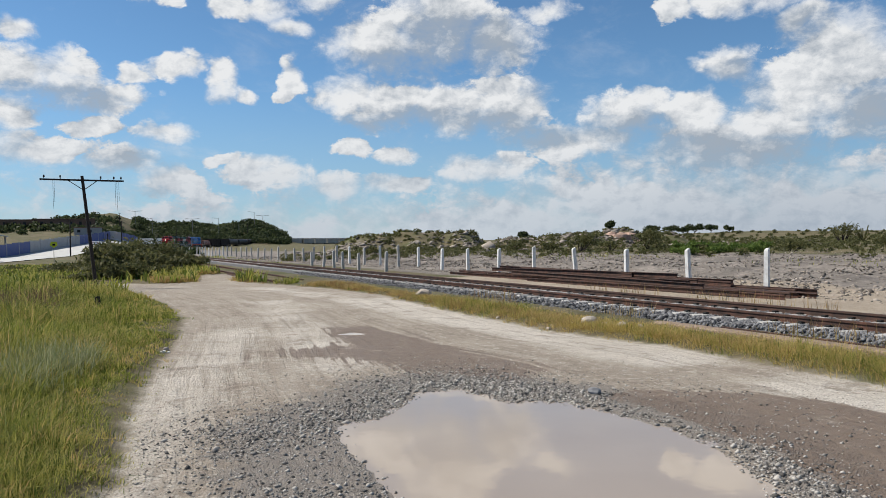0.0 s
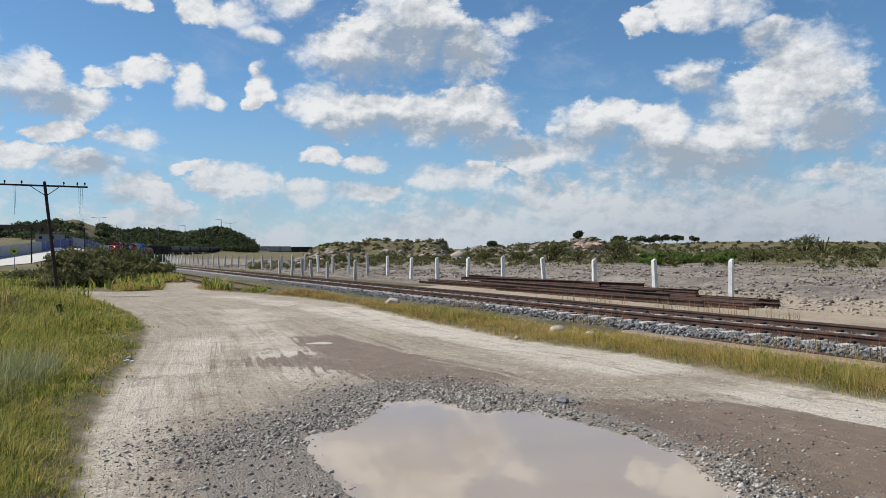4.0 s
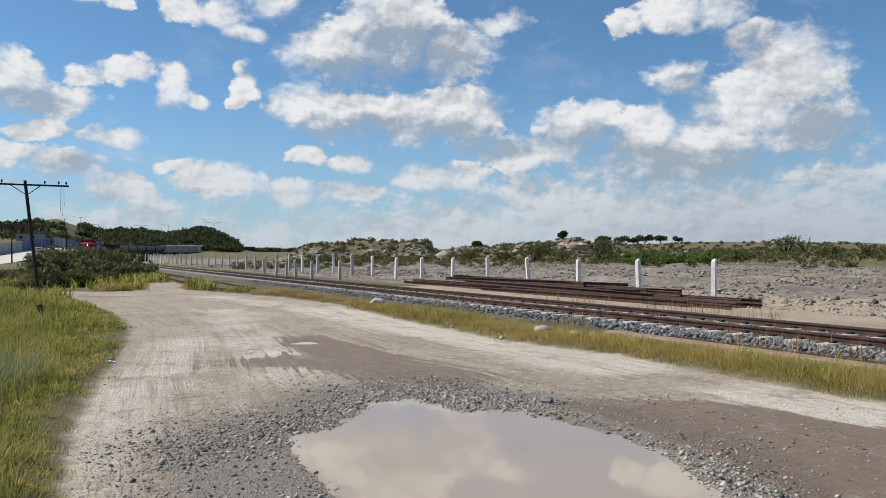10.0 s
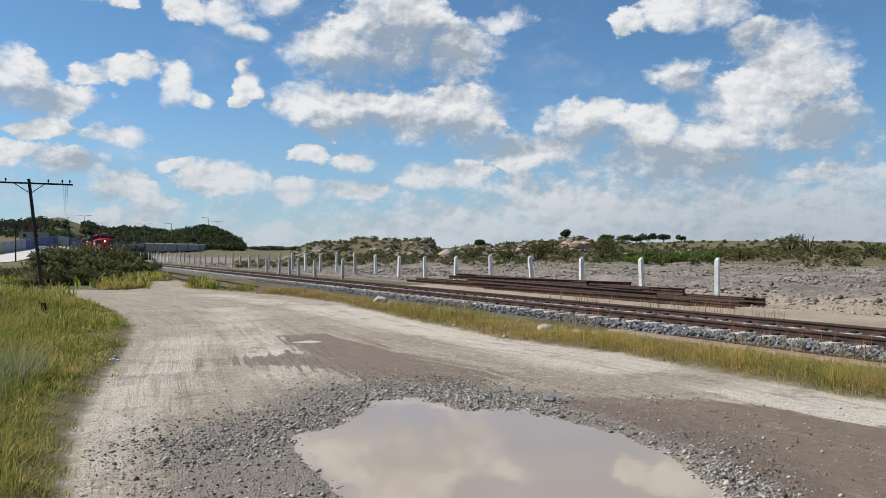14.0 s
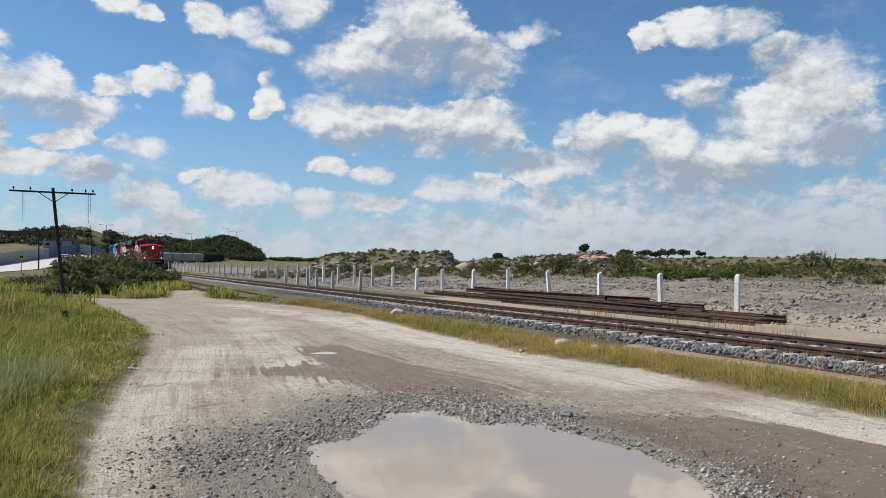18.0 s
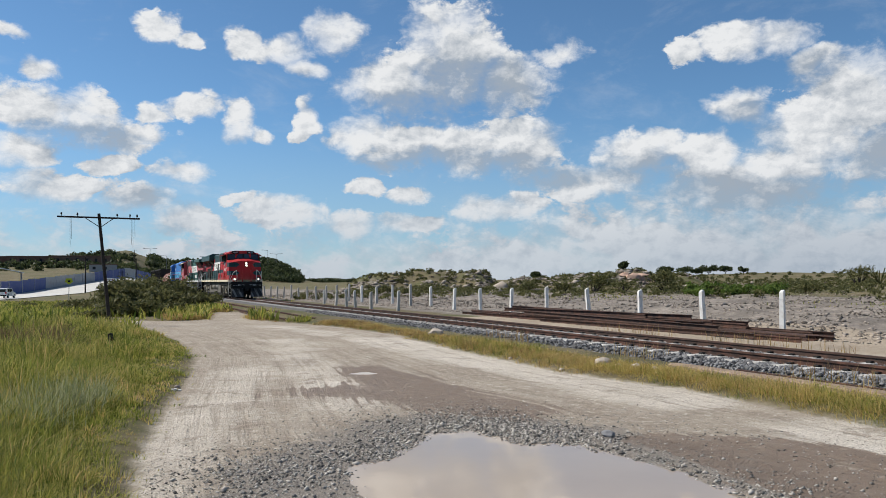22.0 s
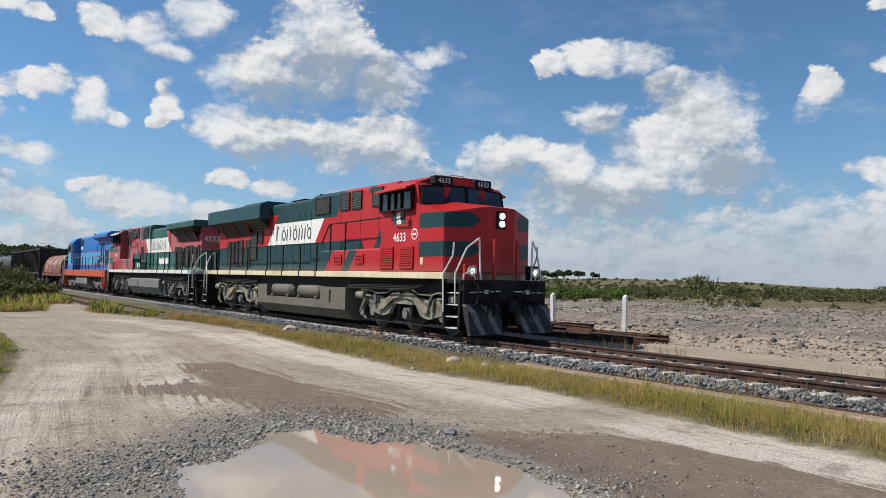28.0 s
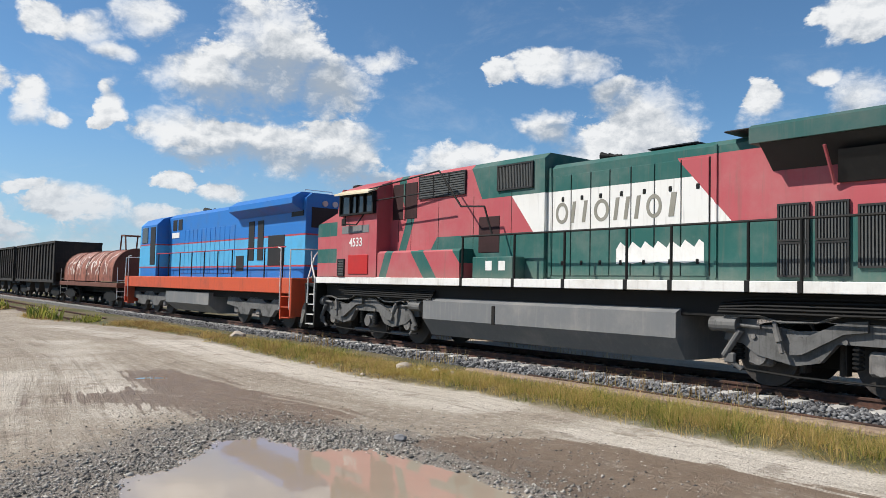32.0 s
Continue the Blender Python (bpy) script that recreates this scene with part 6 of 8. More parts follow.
def build_coil():
    car = thing("coil_car", pose(0, 0, 0), "rusty red covered coil car with white spray lines", "rail car", "cars of the train")
    boxed("deck", car, (-6.6, 6.6), (-1.35, 1.35), (1.1, 1.35), M_RUSTCAR, 0.02)
    boxed("centre_sill", car, (-6.3, 6.3), (-0.35, 0.35), (0.75, 1.1), M_DARK, 0.02)
    couplers(car, 7.0)
    for cx in (-4.6, 4.6):
        small_truck(car, cx)
    bm = bmesh.new()
    arc = [(-1.3, 1.42)] + [(-1.3 * math.cos(k * math.pi / 14), 1.75 + 1.55 * math.sin(k * math.pi / 14) ** 0.8) for k in range(15)] + [(1.3, 1.42)]
    drawn(bm, arc, -5.6, 5.6)
    hood = part("hood", bm, M_SCRAWL, car, "rounded rusty hood with white spray lines")
    for xx in (-5.6, -2.8, 0.0, 2.8, 5.55):
        bm = bmesh.new()
        drawn(bm, [(a * 1.02, 1.40 + (b - 1.40) * 1.015) for a, b in arc], xx - 0.04, xx + 0.04)
        part("hoop", bm, M_RUSTCAR, hood)
    bm = bmesh.new()
    for sy in (-0.45, 0.45):
        pipe(bm, [(-4.9, sy, 3.2), (-4.7, sy, 4.05), (-4.0, sy, 4.1), (-3.8, sy, 3.25)], 0.05)
    pipe(bm, [(-4.7, -0.45, 4.05), (-4.7, 0.45, 4.05)], 0.05)
    pipe(bm, [(-4.0, -0.45, 4.1), (-4.0, 0.45, 4.1)], 0.05)
    part("lifting_frame", bm, M_RUSTCAR, hood)
    for e in (-1, 1):
        for sy in (-1, 1):
            bm = bmesh.new()
            for k in range(4):
                rod(bm, (e * 6.5, sy * 0.9, 0.6 + 0.3 * k), (e * 6.5, sy * 1.3, 0.6 + 0.3 * k), 0.015, 6)
            rod(bm, (e * 6.5, sy * 0.9, 0.5), (e * 6.5, sy * 0.9, 2.2), 0.02, 6)
            rod(bm, (e * 6.5, sy * 1.3, 0.5), (e * 6.5, sy * 1.3, 2.2), 0.02, 6)
            part("ladder", bm, M_WHITEPAINT, car)
    return car


def build_hopper(label, mat, length=15.0, top=4.1, ribs=14, roofed=False):
    """An open or roofed hopper with slope sheets and side posts."""
    car = thing("hopper_car", pose(0, 0, 0), label, "rail car", "cars of the train")
    h = length / 2 - 0.6
    bm = bmesh.new()
    if roofed:
        drawn(bm, [(-1.4, 1.35), (-1.45, 1.7), (-1.45, top - 0.35), (-1.1, top - 0.05), (-0.5, top + 0.1), (0.5, top + 0.1), (1.1, top - 0.05), (1.45, top - 0.35), (1.45, 1.7), (1.4, 1.35)], -h + 1.0, h - 1.0)
    else:
        box(bm, (-h, h), (-1.45, -1.38), (1.35, top))
        box(bm, (-h, h), (1.38, 1.45), (1.35, top))
        for e in (-1, 1):
            box(bm, sorted((e * h, e * (h - 0.07))), (-1.38, 1.38), (1.9, top))
        prism(bm, [(-h + 0.2, top - 0.9), (-h + 2.2, 1.4), (h - 2.2, 1.4), (h - 0.2, top - 0.9), (h - 0.2, top - 1.0), (h - 2.2, 1.3), (-h + 2.2, 1.3), (-h + 0.2, top - 1.0)], -1.38, 1.38)
    body = part("body", bm, mat, car)
    for k in range(ribs + 1):
        xx = -h + 0.1 + (2 * h - 0.2) * k / ribs
        if roofed and abs(xx) > h - 1.0:
            continue
        for sy in (-1, 1):
            boxed("side_post", body, (xx - 0.05, xx + 0.05), sorted((sy * 1.44, sy * 1.54)), (1.4, top - (0.4 if roofed else 0.05)), mat)
    for sy in (-1, 1):
        boxed("top_rail", body, (-h, h) if not roofed else (-h + 1.0, h - 1.0), sorted((sy * 1.42, sy * 1.56)), (top - 0.15, top + 0.02) if not roofed else (top - 0.42, top - 0.32), mat, 0.01)
        boxed("side_sill", body, (-h, h), sorted((sy * 1.4, sy * 1.54)), (1.22, 1.42), mat, 0.01)
    for e in (-1, 1):
        boxed("end_platform", body, sorted((e * (h - 1.1), e * h)), (-1.4, 1.4), (1.05, 1.25), mat, 0.02)
        bm = bmesh.new()
        for sy in (-1, 1):
            for k in range(8):
                rod(bm, (e * (h + 0.02), sy * 0.95, 1.3 + 0.33 * k), (e * (h + 0.02), sy * 1.4, 1.3 + 0.33 * k), 0.015, 5)
        part("ladder", bm, mat, body)
        if roofed:
            bm = bmesh.new()
            prism(bm, [(e * (h - 1.0), top - 0.9), (e * (h - 1.0), 1.35), (e * (h - 2.4), 1.35)], -1.3, 1.3)
            for sy in (-1, 1):
                rod(bm, (e * (h - 0.2), sy * 1.2, 1.2), (e * (h - 1.0), sy * 1.2, top - 0.5), 0.06, 6)
            part("slope_sheet", bm, mat, body)
    for k in (-1, 0, 1):
        bm = bmesh.new()
        cx = k * (h * 0.48)
        prism(bm, [(cx - 1.2, 1.35), (cx + 1.2, 1.35), (cx + 0.35, 0.5), (cx - 0.35, 0.5)], -1.2, 1.2)
        part("discharge_chute", bm, mat, body)
    couplers(car, length / 2)
    for e in (-1, 1):
        small_truck(car, e * (h - 1.3))
    return car


def build_tank(label, length=15.5):
    car = thing("tank_car", pose(0, 0, 0), label, "rail car", "cars of the train")
    h = length / 2 - 0.9
    bm = bmesh.new()
    rod(bm, (-h + 0.5, 0, 2.55), (h - 0.5, 0, 2.55), 1.42, 28)
    for e in (-1, 1):
        rod(bm, (e * (h - 0.5), 0, 2.55), (e * (h - 0.15), 0, 2.55), 1.42, 28, 1.1)
        rod(bm, (e * (h - 0.15), 0, 2.55), (e * h, 0, 2.55), 1.1, 28, 0.4)
    tank = part("tank", bm, M_TANKCAR, car)
    bm = bmesh.new()
    rod(bm, (0, 0, 3.8), (0, 0, 4.3), 0.45, 16)
    part("dome", bm, M_TANKCAR, tank)
    bm = bmesh.new()
    pipe(bm, [(-1.3, -0.9, 4.2), (1.3, -0.9, 4.2), (1.3, 0.9, 4.2), (-1.3, 0.9, 4.2), (-1.3, -0.9, 4.2)], 0.03)
    for sx in (-1.3, 1.3):
        for sy in (-0.9, 0.9):
            rod(bm, (sx, sy, 3.5), (sx, sy, 4.2), 0.025, 6)
    part("walkway_rail", bm, M_DARK, tank)
    for e in (-1, 1):
        boxed("stub_sill", car, sorted((e * (h - 2.6), e * (h + 0.4))), (-1.2, 1.2), (0.98, 1.2), M_TANKCAR, 0.03)
        small_truck(car, e * (h - 1.2))
    couplers(car, length / 2)
    return car


BLUE = build_blue()
TRAIN.append((BLUE, 22.3 + 11.15 + 10.25, 20.5, 180))
COIL = build_coil()
HOPPER = build_hopper("black ribbed open hopper car, sooty and rust streaked", M_BLACKCAR)
TANKCAR = build_tank("black tank car with domed manway")
GREYHOP = build_hopper("pale grey covered hopper car with dirty sides", M_GREYCAR, 17.5, 4.5, 10, True)
kinds = [(COIL, 14.0), (HOPPER, 15.0), (HOPPER, 15.0)] + [(TANKCAR, 15.5)] * 5 + [(GREYHOP, 17.5)] * 6 + [(HOPPER, 15.0)] * 2
back, used = 11.15 + 22.3 + 20.5, set()
for made, length in kinds:
    car = made if made not in used else copy_thing(made, pose(0, 0, 0))
    used.add(made)
    TRAIN.append((car, back + length / 2, length, 180))
    back += length

# ---- things beside the line ----
def build_fence():
    """Whitewashed concrete fence posts behind the line, each a little different in lean and height."""
    def post_mesh(mat, h):
        bm = bmesh.new()
        rings = []
        for z, w in ((-0.3, 0.092), (0.0, 0.09), (h * 0.78, 0.078), (h * 0.8, 0.085), (h - 0.04, 0.08), (h, 0.06)):
            rings.append([bm.verts.new((sx * w, sy * w * 0.85, z + (0.03 * sx if z > h - 0.1 else 0))) for sx, sy in ((-1, -1), (1, -1), (1, 1), (-1, 1))])
        for a, b in zip(rings, rings[1:]):
            for i in range(4):
                bm.faces.new((a[i], a[(i + 1) % 4], b[(i + 1) % 4], b[i]))
        bm.faces.new(rings[-1])
        for zz in (0.35, 0.65, 0.95):
            box(bm, (-0.03, 0.03), (-0.085, -0.06), (zz, zz + 0.07))
        bmesh.ops.recalc_face_normals(bm, faces=bm.faces)
        me = bpy.data.meshes.new("fence_post")
        bm.to_mesh(me)
        bm.free()
        me.materials.append(mat)
        return me
    white, grey = post_mesh(M_WHITEWASH, 1.45), post_mesh(M_CONCRETE, 1.4)
    spots = [(18.2 + 3.58 * k, 20.8) for k in range(52)] + [(43.2, 17.0), (47.0, 16.6), (49.9, 16.5), (51.6, 16.4), (55.5, 16.8), (60.0, 17.2)]
    for k, (s, off) in enumerate(spots):
        x, y, h = line_at(s, off - LINE)
        dark = off < 18 or 66 < s < 120 or 50 < s < 66 and k % 2
        ob = tagged(new("fence_post", grey if dark else white), "bare grey concrete fence post" if dark else "whitewashed concrete fence post with flaking paint", "fence post", "fence posts behind the line")
        tall = 1.0 + rng.normal(0, 0.05) - (0.12 if off < 18 else 0)
        ob.matrix_basis = pose(x, y, float(height(x, y)) - 0.05, rng.normal(0, 2.0), rng.normal(0, 2.2), math.degrees(h) + rng.normal(0, 8)) @ Matrix.Diagonal((1, 1, tall, 1))


def build_pole():
    base, top = Vector((-15.76, 34.58, -0.4)), Vector((-16.24, 34.37, 5.0))
    pole = thing("utility_pole", Matrix.Translation(base), "leaning tarred wooden telegraph pole with a crossarm", "utility pole")
    d = top - base
    bm = bmesh.new()
    rod(bm, (0, 0, 0), d * 1.02, 0.085, 12, 0.065)
    part("pole", bm, M_POLE, pole)
    a = Vector((1.69, 0.72, -0.02)).normalized()
    c = d * 0.985
    bm = bmesh.new()
    rod(bm, c - a * 1.72, c + a * 1.72, 0.05, 4)
    arm = part("crossarm", bm, M_POLE, pole)
    for k in (-1.55, -0.9, 0.75, 1.3, 1.6):
        bm = bmesh.new()
        p = c + a * k
        rod(bm, p, p + Vector((0, 0, 0.12)), 0.015, 6)
        rod(bm, p + Vector((0, 0, 0.1)), p + Vector((0, 0, 0.2)), 0.045, 8, 0.03)
        part("insulator", bm, M_DARK, arm)
    for sx in (-1, 1):
        bm = bmesh.new()
        rod(bm, c + a * 0.62 * sx, c - d.normalized() * 0.45, 0.018, 6)
        part("brace", bm, M_DARK, arm)
    for k, length in ((-1.2, 1.3), (-1.15, 1.0), (1.35, 1.2), (1.42, 1.35), (1.5, 0.9)):
        bm = bmesh.new()
        p = c + a * k
        rod(bm, p, p + Vector((0.02, 0, -length)), 0.006, 4)
        part("hanging_wire", bm, M_DARK, arm)
    stub = new("pole_stub")
    tagged(stub, "short tarred wooden post stub in the grass", "post")
    stub.matrix_basis = pose(-10.2, 22.5, -0.1)
    bm = bmesh.new()
    rod(bm, (0, 0, 0), (-0.06, 0, 0.55), 0.075, 10)
    part("stub", bm, M_POLE, stub)


def build_stack():
    """Old rails piled beside the line."""
    me = bpy.data.meshes.new("old_rail")
    bm = sweep([(0, t, 0, 0) for t in (-6, 6)], RAIL_SHAPE)
    bm.to_mesh(me)
    bm.free()
    me.materials.append(M_RUST)
    short = bpy.data.meshes.new("old_rail")
    bm = sweep([(0, t, 0, 0) for t in (-4, 4)], RAIL_SHAPE)
    bm.to_mesh(short)
    bm.free()
    short.materials.append(M_RUST)
    rs = np.random.default_rng(11)
    for layer, count in ((0, 11), (1, 7), (2, 3)):
        for k in range(count):
            off = 19.2 - LINE + (k - count / 2) * 0.24 + rs.normal(0, 0.04)
            s = (21.6, 25.2, 26.2)[layer] + (11 if layer == 0 and k % 3 == 2 else 0) + rs.normal(0, 0.75)
            x, y, h = line_at(s, off)
            ob = tagged(new("old_rail", short if layer and k % 3 == 1 else me), "rusty scrap rail lying on a pile", "rail", "pile of old rails")
            ob.matrix_basis = pose(x, y, 0.10 + 0.165 * layer + (0.02 if layer else 0), rs.normal(0, 0.25), 0 if k % 2 else 180, math.degrees(h) + rs.normal(0, 1.0 + 0.5 * layer)) @ Matrix.Translation((0, 0, 0 if k % 2 else -0.172))
    bm = bmesh.new()
    box(bm, (-1.5, 1.4), (-0.1, 0.1), (0, 0.16), 0.015)
    sk = bpy.data.meshes.new("bearer")
    bm.to_mesh(sk)
    bm.free()
    sk.materials.append(M_TIMBER)
    for s in (17.4, 21.0, 26.0, 32.0):
        x, y, h = line_at(s, 19.2 - LINE)
        ob = tagged(new("bearer_timber", sk), "weathered timber bearer under the old rails", "timber", "bearers under the rails")
        ob.matrix_basis = pose(x, y, -0.04, 0, 0, math.degrees(h))


def build_siding():
    tr = thing("disused_siding", pose(0, 0, 0), "short disused siding of rusty rails in pale dirt", "track", kind="structure")
    for g in (-0.72, 0.72):
        pts = []
        for s in np.arange(36, 128, 3.0):
            off = -4.5 + (s - 36) * 0.0085 + np.clip(s - 60, 0, 100) ** 2 * 0.00078
            x, y, h = line_at(s, min(off, -0.2) + g * (1 if s < 110 else 0.5))
            pts.append((x, y, 0.02 + 0.002 * (s - 36) * (s < 90) + (0.1 if s >= 90 else 0), h))
        part("rail", sweep(pts, RAIL_SHAPE), M_RUST, tr)


def build_timber():
    """A long squared timber and an old rail along the foot of the ballast."""
    bm = sweep(along_line(2.0, 12.5, 1.5, -2.55, 0.0), [(-0.16, -0.02), (0.16, -0.02), (0.16, 0.15), (0.12, 0.18), (-0.13, 0.18), (-0.16, 0.15)])
    tagged(part("long_timber", bm, M_TIMBER), "long weathered timber along the ballast foot", "timber")
    bm = sweep(along_line(-9.0, 1.6, 1.5, -2.62, 0.0), [(-0.16, -0.02), (0.16, -0.02), (0.16, 0.15), (0.12, 0.18), (-0.13, 0.18), (-0.16, 0.15)])
    tagged(part("long_timber", bm, M_TIMBER), "long weathered timber along the ballast foot", "timber")
    bm = sweep(along_line(-9.0, 11.0, 2.0, -2.3, 0.02), RAIL_SHAPE)
    tagged(part("old_rail", bm, M_RUST), "rusty old rail lying along the ballast", "rail")


build_fence()
build_pole()
build_stack()
build_siding()
build_timber()


# ---- stones ----
OCTA = np.array([(1, 0, 0), (-1, 0, 0), (0, 1, 0), (0, -1, 0), (0, 0, 1), (0, 0, -1)], float)
OCTA_F = np.array([(0, 2, 4), (2, 1, 4), (1, 3, 4), (3, 0, 4), (2, 0, 5), (1, 2, 5), (3, 1, 5), (0, 3, 5)])


def stones(name, xyz, size, material, label, flat=0.65, category="gravel"):
    k = len(xyz)
    v = OCTA[None] * (0.65 + 0.7 * rng.random((k, 6, 1))) * (size[:, None, None] * (0.7 + 0.6 * rng.random((k, 1, 3))))
    v[:, :, 2] *= flat
    a = rng.random(k) * 2 * math.pi
    c, s = np.cos(a)[:, None], np.sin(a)[:, None]
    x, y = v[:, :, 0] * c - v[:, :, 1] * s, v[:, :, 0] * s + v[:, :, 1] * c
    v = np.stack([x, y, v[:, :, 2] + x * rng.normal(0, 0.3, (k, 1))], -1) + xyz[:, None, :]
    f = OCTA_F[None] + 6 * np.arange(k)[:, None, None]
    me = mesh_fast(name, v.reshape(-1, 3), f.reshape(-1, 3), material)
    return tagged(new(name, me), label, category, kind="stuff")


def scatter_ballast():
    k = 45000
    s = np.concatenate([rng.uniform(-14, 14, k * 2 // 3), rng.uniform(14, 45, k // 3)])
    off = rng.uniform(-2.4, 1.3, len(s))
    lift = np.interp(np.abs(off), [0, 0.6, 0.9, 1.3, 1.8, 2.35], [0.165, 0.165, 0.165, 0.175, 0.165, -0.03])
    x = (LINE + off) * N[0] + s * U[0]
    y = (LINE + off) * N[1] + s * U[1]
    tie = np.abs((s + 20 + 0.31) % 0.62 - 0.31)
    keep = (np.abs(np.abs(off) - 0.7535) > 0.09) & ((np.abs(off) > 1.34) | (tie > 0.15))
    xyz = np.stack([x, y, lift + 0.012], 1)[keep]
    stones("ballast_stones", xyz, rng.uniform(0.024, 0.06, len(xyz)), M_BALLAST, "loose grey ballast stones", 0.75, "ballast")


def scatter_gravel():
    px, py = rng.uniform(-4.5, 6.5, 330000), rng.uniform(3.6, 14, 330000)
    d = inside(px, py, POOL)
    want = np.exp(-((d + 0.32) / 0.5) ** 2) * 0.8 + 0.3 * np.exp(-((d + 1.2) / 0.9) ** 2) + 0.014
    want *= np.where(inside(px, py, WET_A) > 0, 0.3, 1.0)
    want *= 0.55 + 0.65 * np.clip(wobble(px, py, 1.6, 2.0), -0.7, 1)
    keep = (rng.random(len(px)) < want) & (d < 0.12) & (inside(px, py, ROAD) > 0.1)
    px, py = px[keep], py[keep]
    z = height(px, py)
    size = (rng.gamma(2.0, 0.0046, len(px)) + 0.003) * np.interp(-inside(px, py, POOL), [0.2, 1.2, 2.2], [1.0, 0.85, 0.5])
    stones("road_gravel", np.stack([px, py, z + size * 0.2], 1), size, M_GRAVEL, "loose grey gravel round the puddle", 0.6)


M_CLOD = surface("grey_brown_rubble", stone_build((0.36, 0.31, 0.265), (0.075, 0.065, 0.055), 6.0), 0.95)


def scatter_rubble():
    k = 60000
    s, off = rng.uniform(-25, 110, k), 19.0 + 75 * rng.random(k) ** 1.6
    x, y = off * N[0] + s * U[0], off * N[1] + s * U[1]
    size = np.minimum(rng.gamma(1.2, 0.022, k) + 0.015, 0.11)
    stones("field_rubble", np.stack([x, y, height(x, y) + size * 0.1], 1), size, M_ROCK, "pale broken rocks on a rubble field", 0.6, "rubble")
    k = 42000
    s, off = rng.uniform(-25, 110, k), 22.0 + 30 * rng.random(k) ** 1.2
    x, y = off * N[0] + s * U[0], off * N[1] + s * U[1]
    keep = wobble(x, y, 0.45, 4.0) > -0.15
    x, y = x[keep], y[keep]
    size = np.minimum(rng.gamma(1.1, 0.034, len(x)) + 0.03, 0.15)
    stones("field_rubble", np.stack([x, y, height(x, y) + size * 0.1], 1), size, M_CLOD, "broken grey-brown clods and rocks on a rubble field", 0.62, "rubble")
    xs, ys, zs = [], [], []
    for az, d, w, n_ in ((-7.0, 133, 3.0, 120), (-3, 132, 9, 220), (2.3, 140, 4, 260), (6.0, 128, 6, 240), (10.2, 122, 8, 260), (13.0, 128, 5, 300), (18, 150, 12, 200)):
        cx, cy = polar(az, d)
        xs.append(cx + rng.normal(0, w, n_))
        ys.append(cy + rng.normal(0, 5, n_))
    x, y = np.concatenate(xs), np.concatenate(ys)
    stones("hill_rocks", np.stack([x, y, height(x, y) + 0.1], 1), rng.gamma(2.0, 0.15, len(x)) + 0.1, M_ROCK, "pale rock ledges on the quarried mounds", 0.35, "rock")


def rock(x, y, size, mat, label, seed):
    bm = bmesh.new()
    bmesh.ops.create_icosphere(bm, subdivisions=2, radius=size)
    for v in bm.verts:
        v.co *= 1 + 0.35 * noise.noise(v.co / size * 1.3 + Vector((seed * 7.1, 3, 1)))
        v.co.z *= 0.6
    ob = part("rock", bm, mat)
    ob.matrix_basis = pose(x, y, float(height(x, y)) + size * 0.3, 0, 0, seed * 67)
    tagged(ob, label, "rock", "rocks on the road edge")


scatter_ballast()
scatter_gravel()
scatter_rubble()
for k, (x, y, size) in enumerate(((-0.66, 25.5, 0.26), (3.15, 16.5, 0.17), (3.4, 16.1, 0.08), (3.68, 15.7, 0.12), (3.95, 15.3, 0.10), (2.2, 16.0, 0.07), (-5.1, 13.9, 0.06), (1.3, 18.3, 0.06))):
    rock(x, y, size, M_ROCK, "pale tan rock at the road's edge", k + 1)
M_REDROCK = surface("reddish_cut_rock", stone_build((0.44, 0.30, 0.23), (0.24, 0.16, 0.12), 2.0), 0.95)
for k, (az, d, size) in enumerate(((12.5, 127, 1.0), (13.1, 126, 1.3), (13.8, 127, 1.5), (14.3, 126, 0.9), (-2.0, 136, 0.7), (17.0, 118, 0.8))):
    x, y = polar(az, d)
    rock(x, y, size, M_REDROCK if az > 12 and az < 15 else M_ROCK, "reddish cut rock on the quarried mound" if az > 12 and az < 15 else "pale tan rock on the mound", k + 20)
bm = bmesh.new()
for a in range(5):
    box(bm, (-0.1 + 0.04 * a, -0.055 + 0.04 * a), (-0.05, 0.05 - 0.01 * (a % 2)), (0.004 + 0.01 * (a % 2), 0.012 + 0.012 * (a % 3)))
litter = part("litter", bm, M_WHITEWASH, at=pose(-5.02, 13.57, float(height(-5.02, 13.57)), 0, 6, 12))
tagged(litter, "crumpled white litter on the road's edge", "litter")
rock(1.86, 9.45, 0.085, M_BALLAST, "dark wet stone at the puddle's shore", 12)


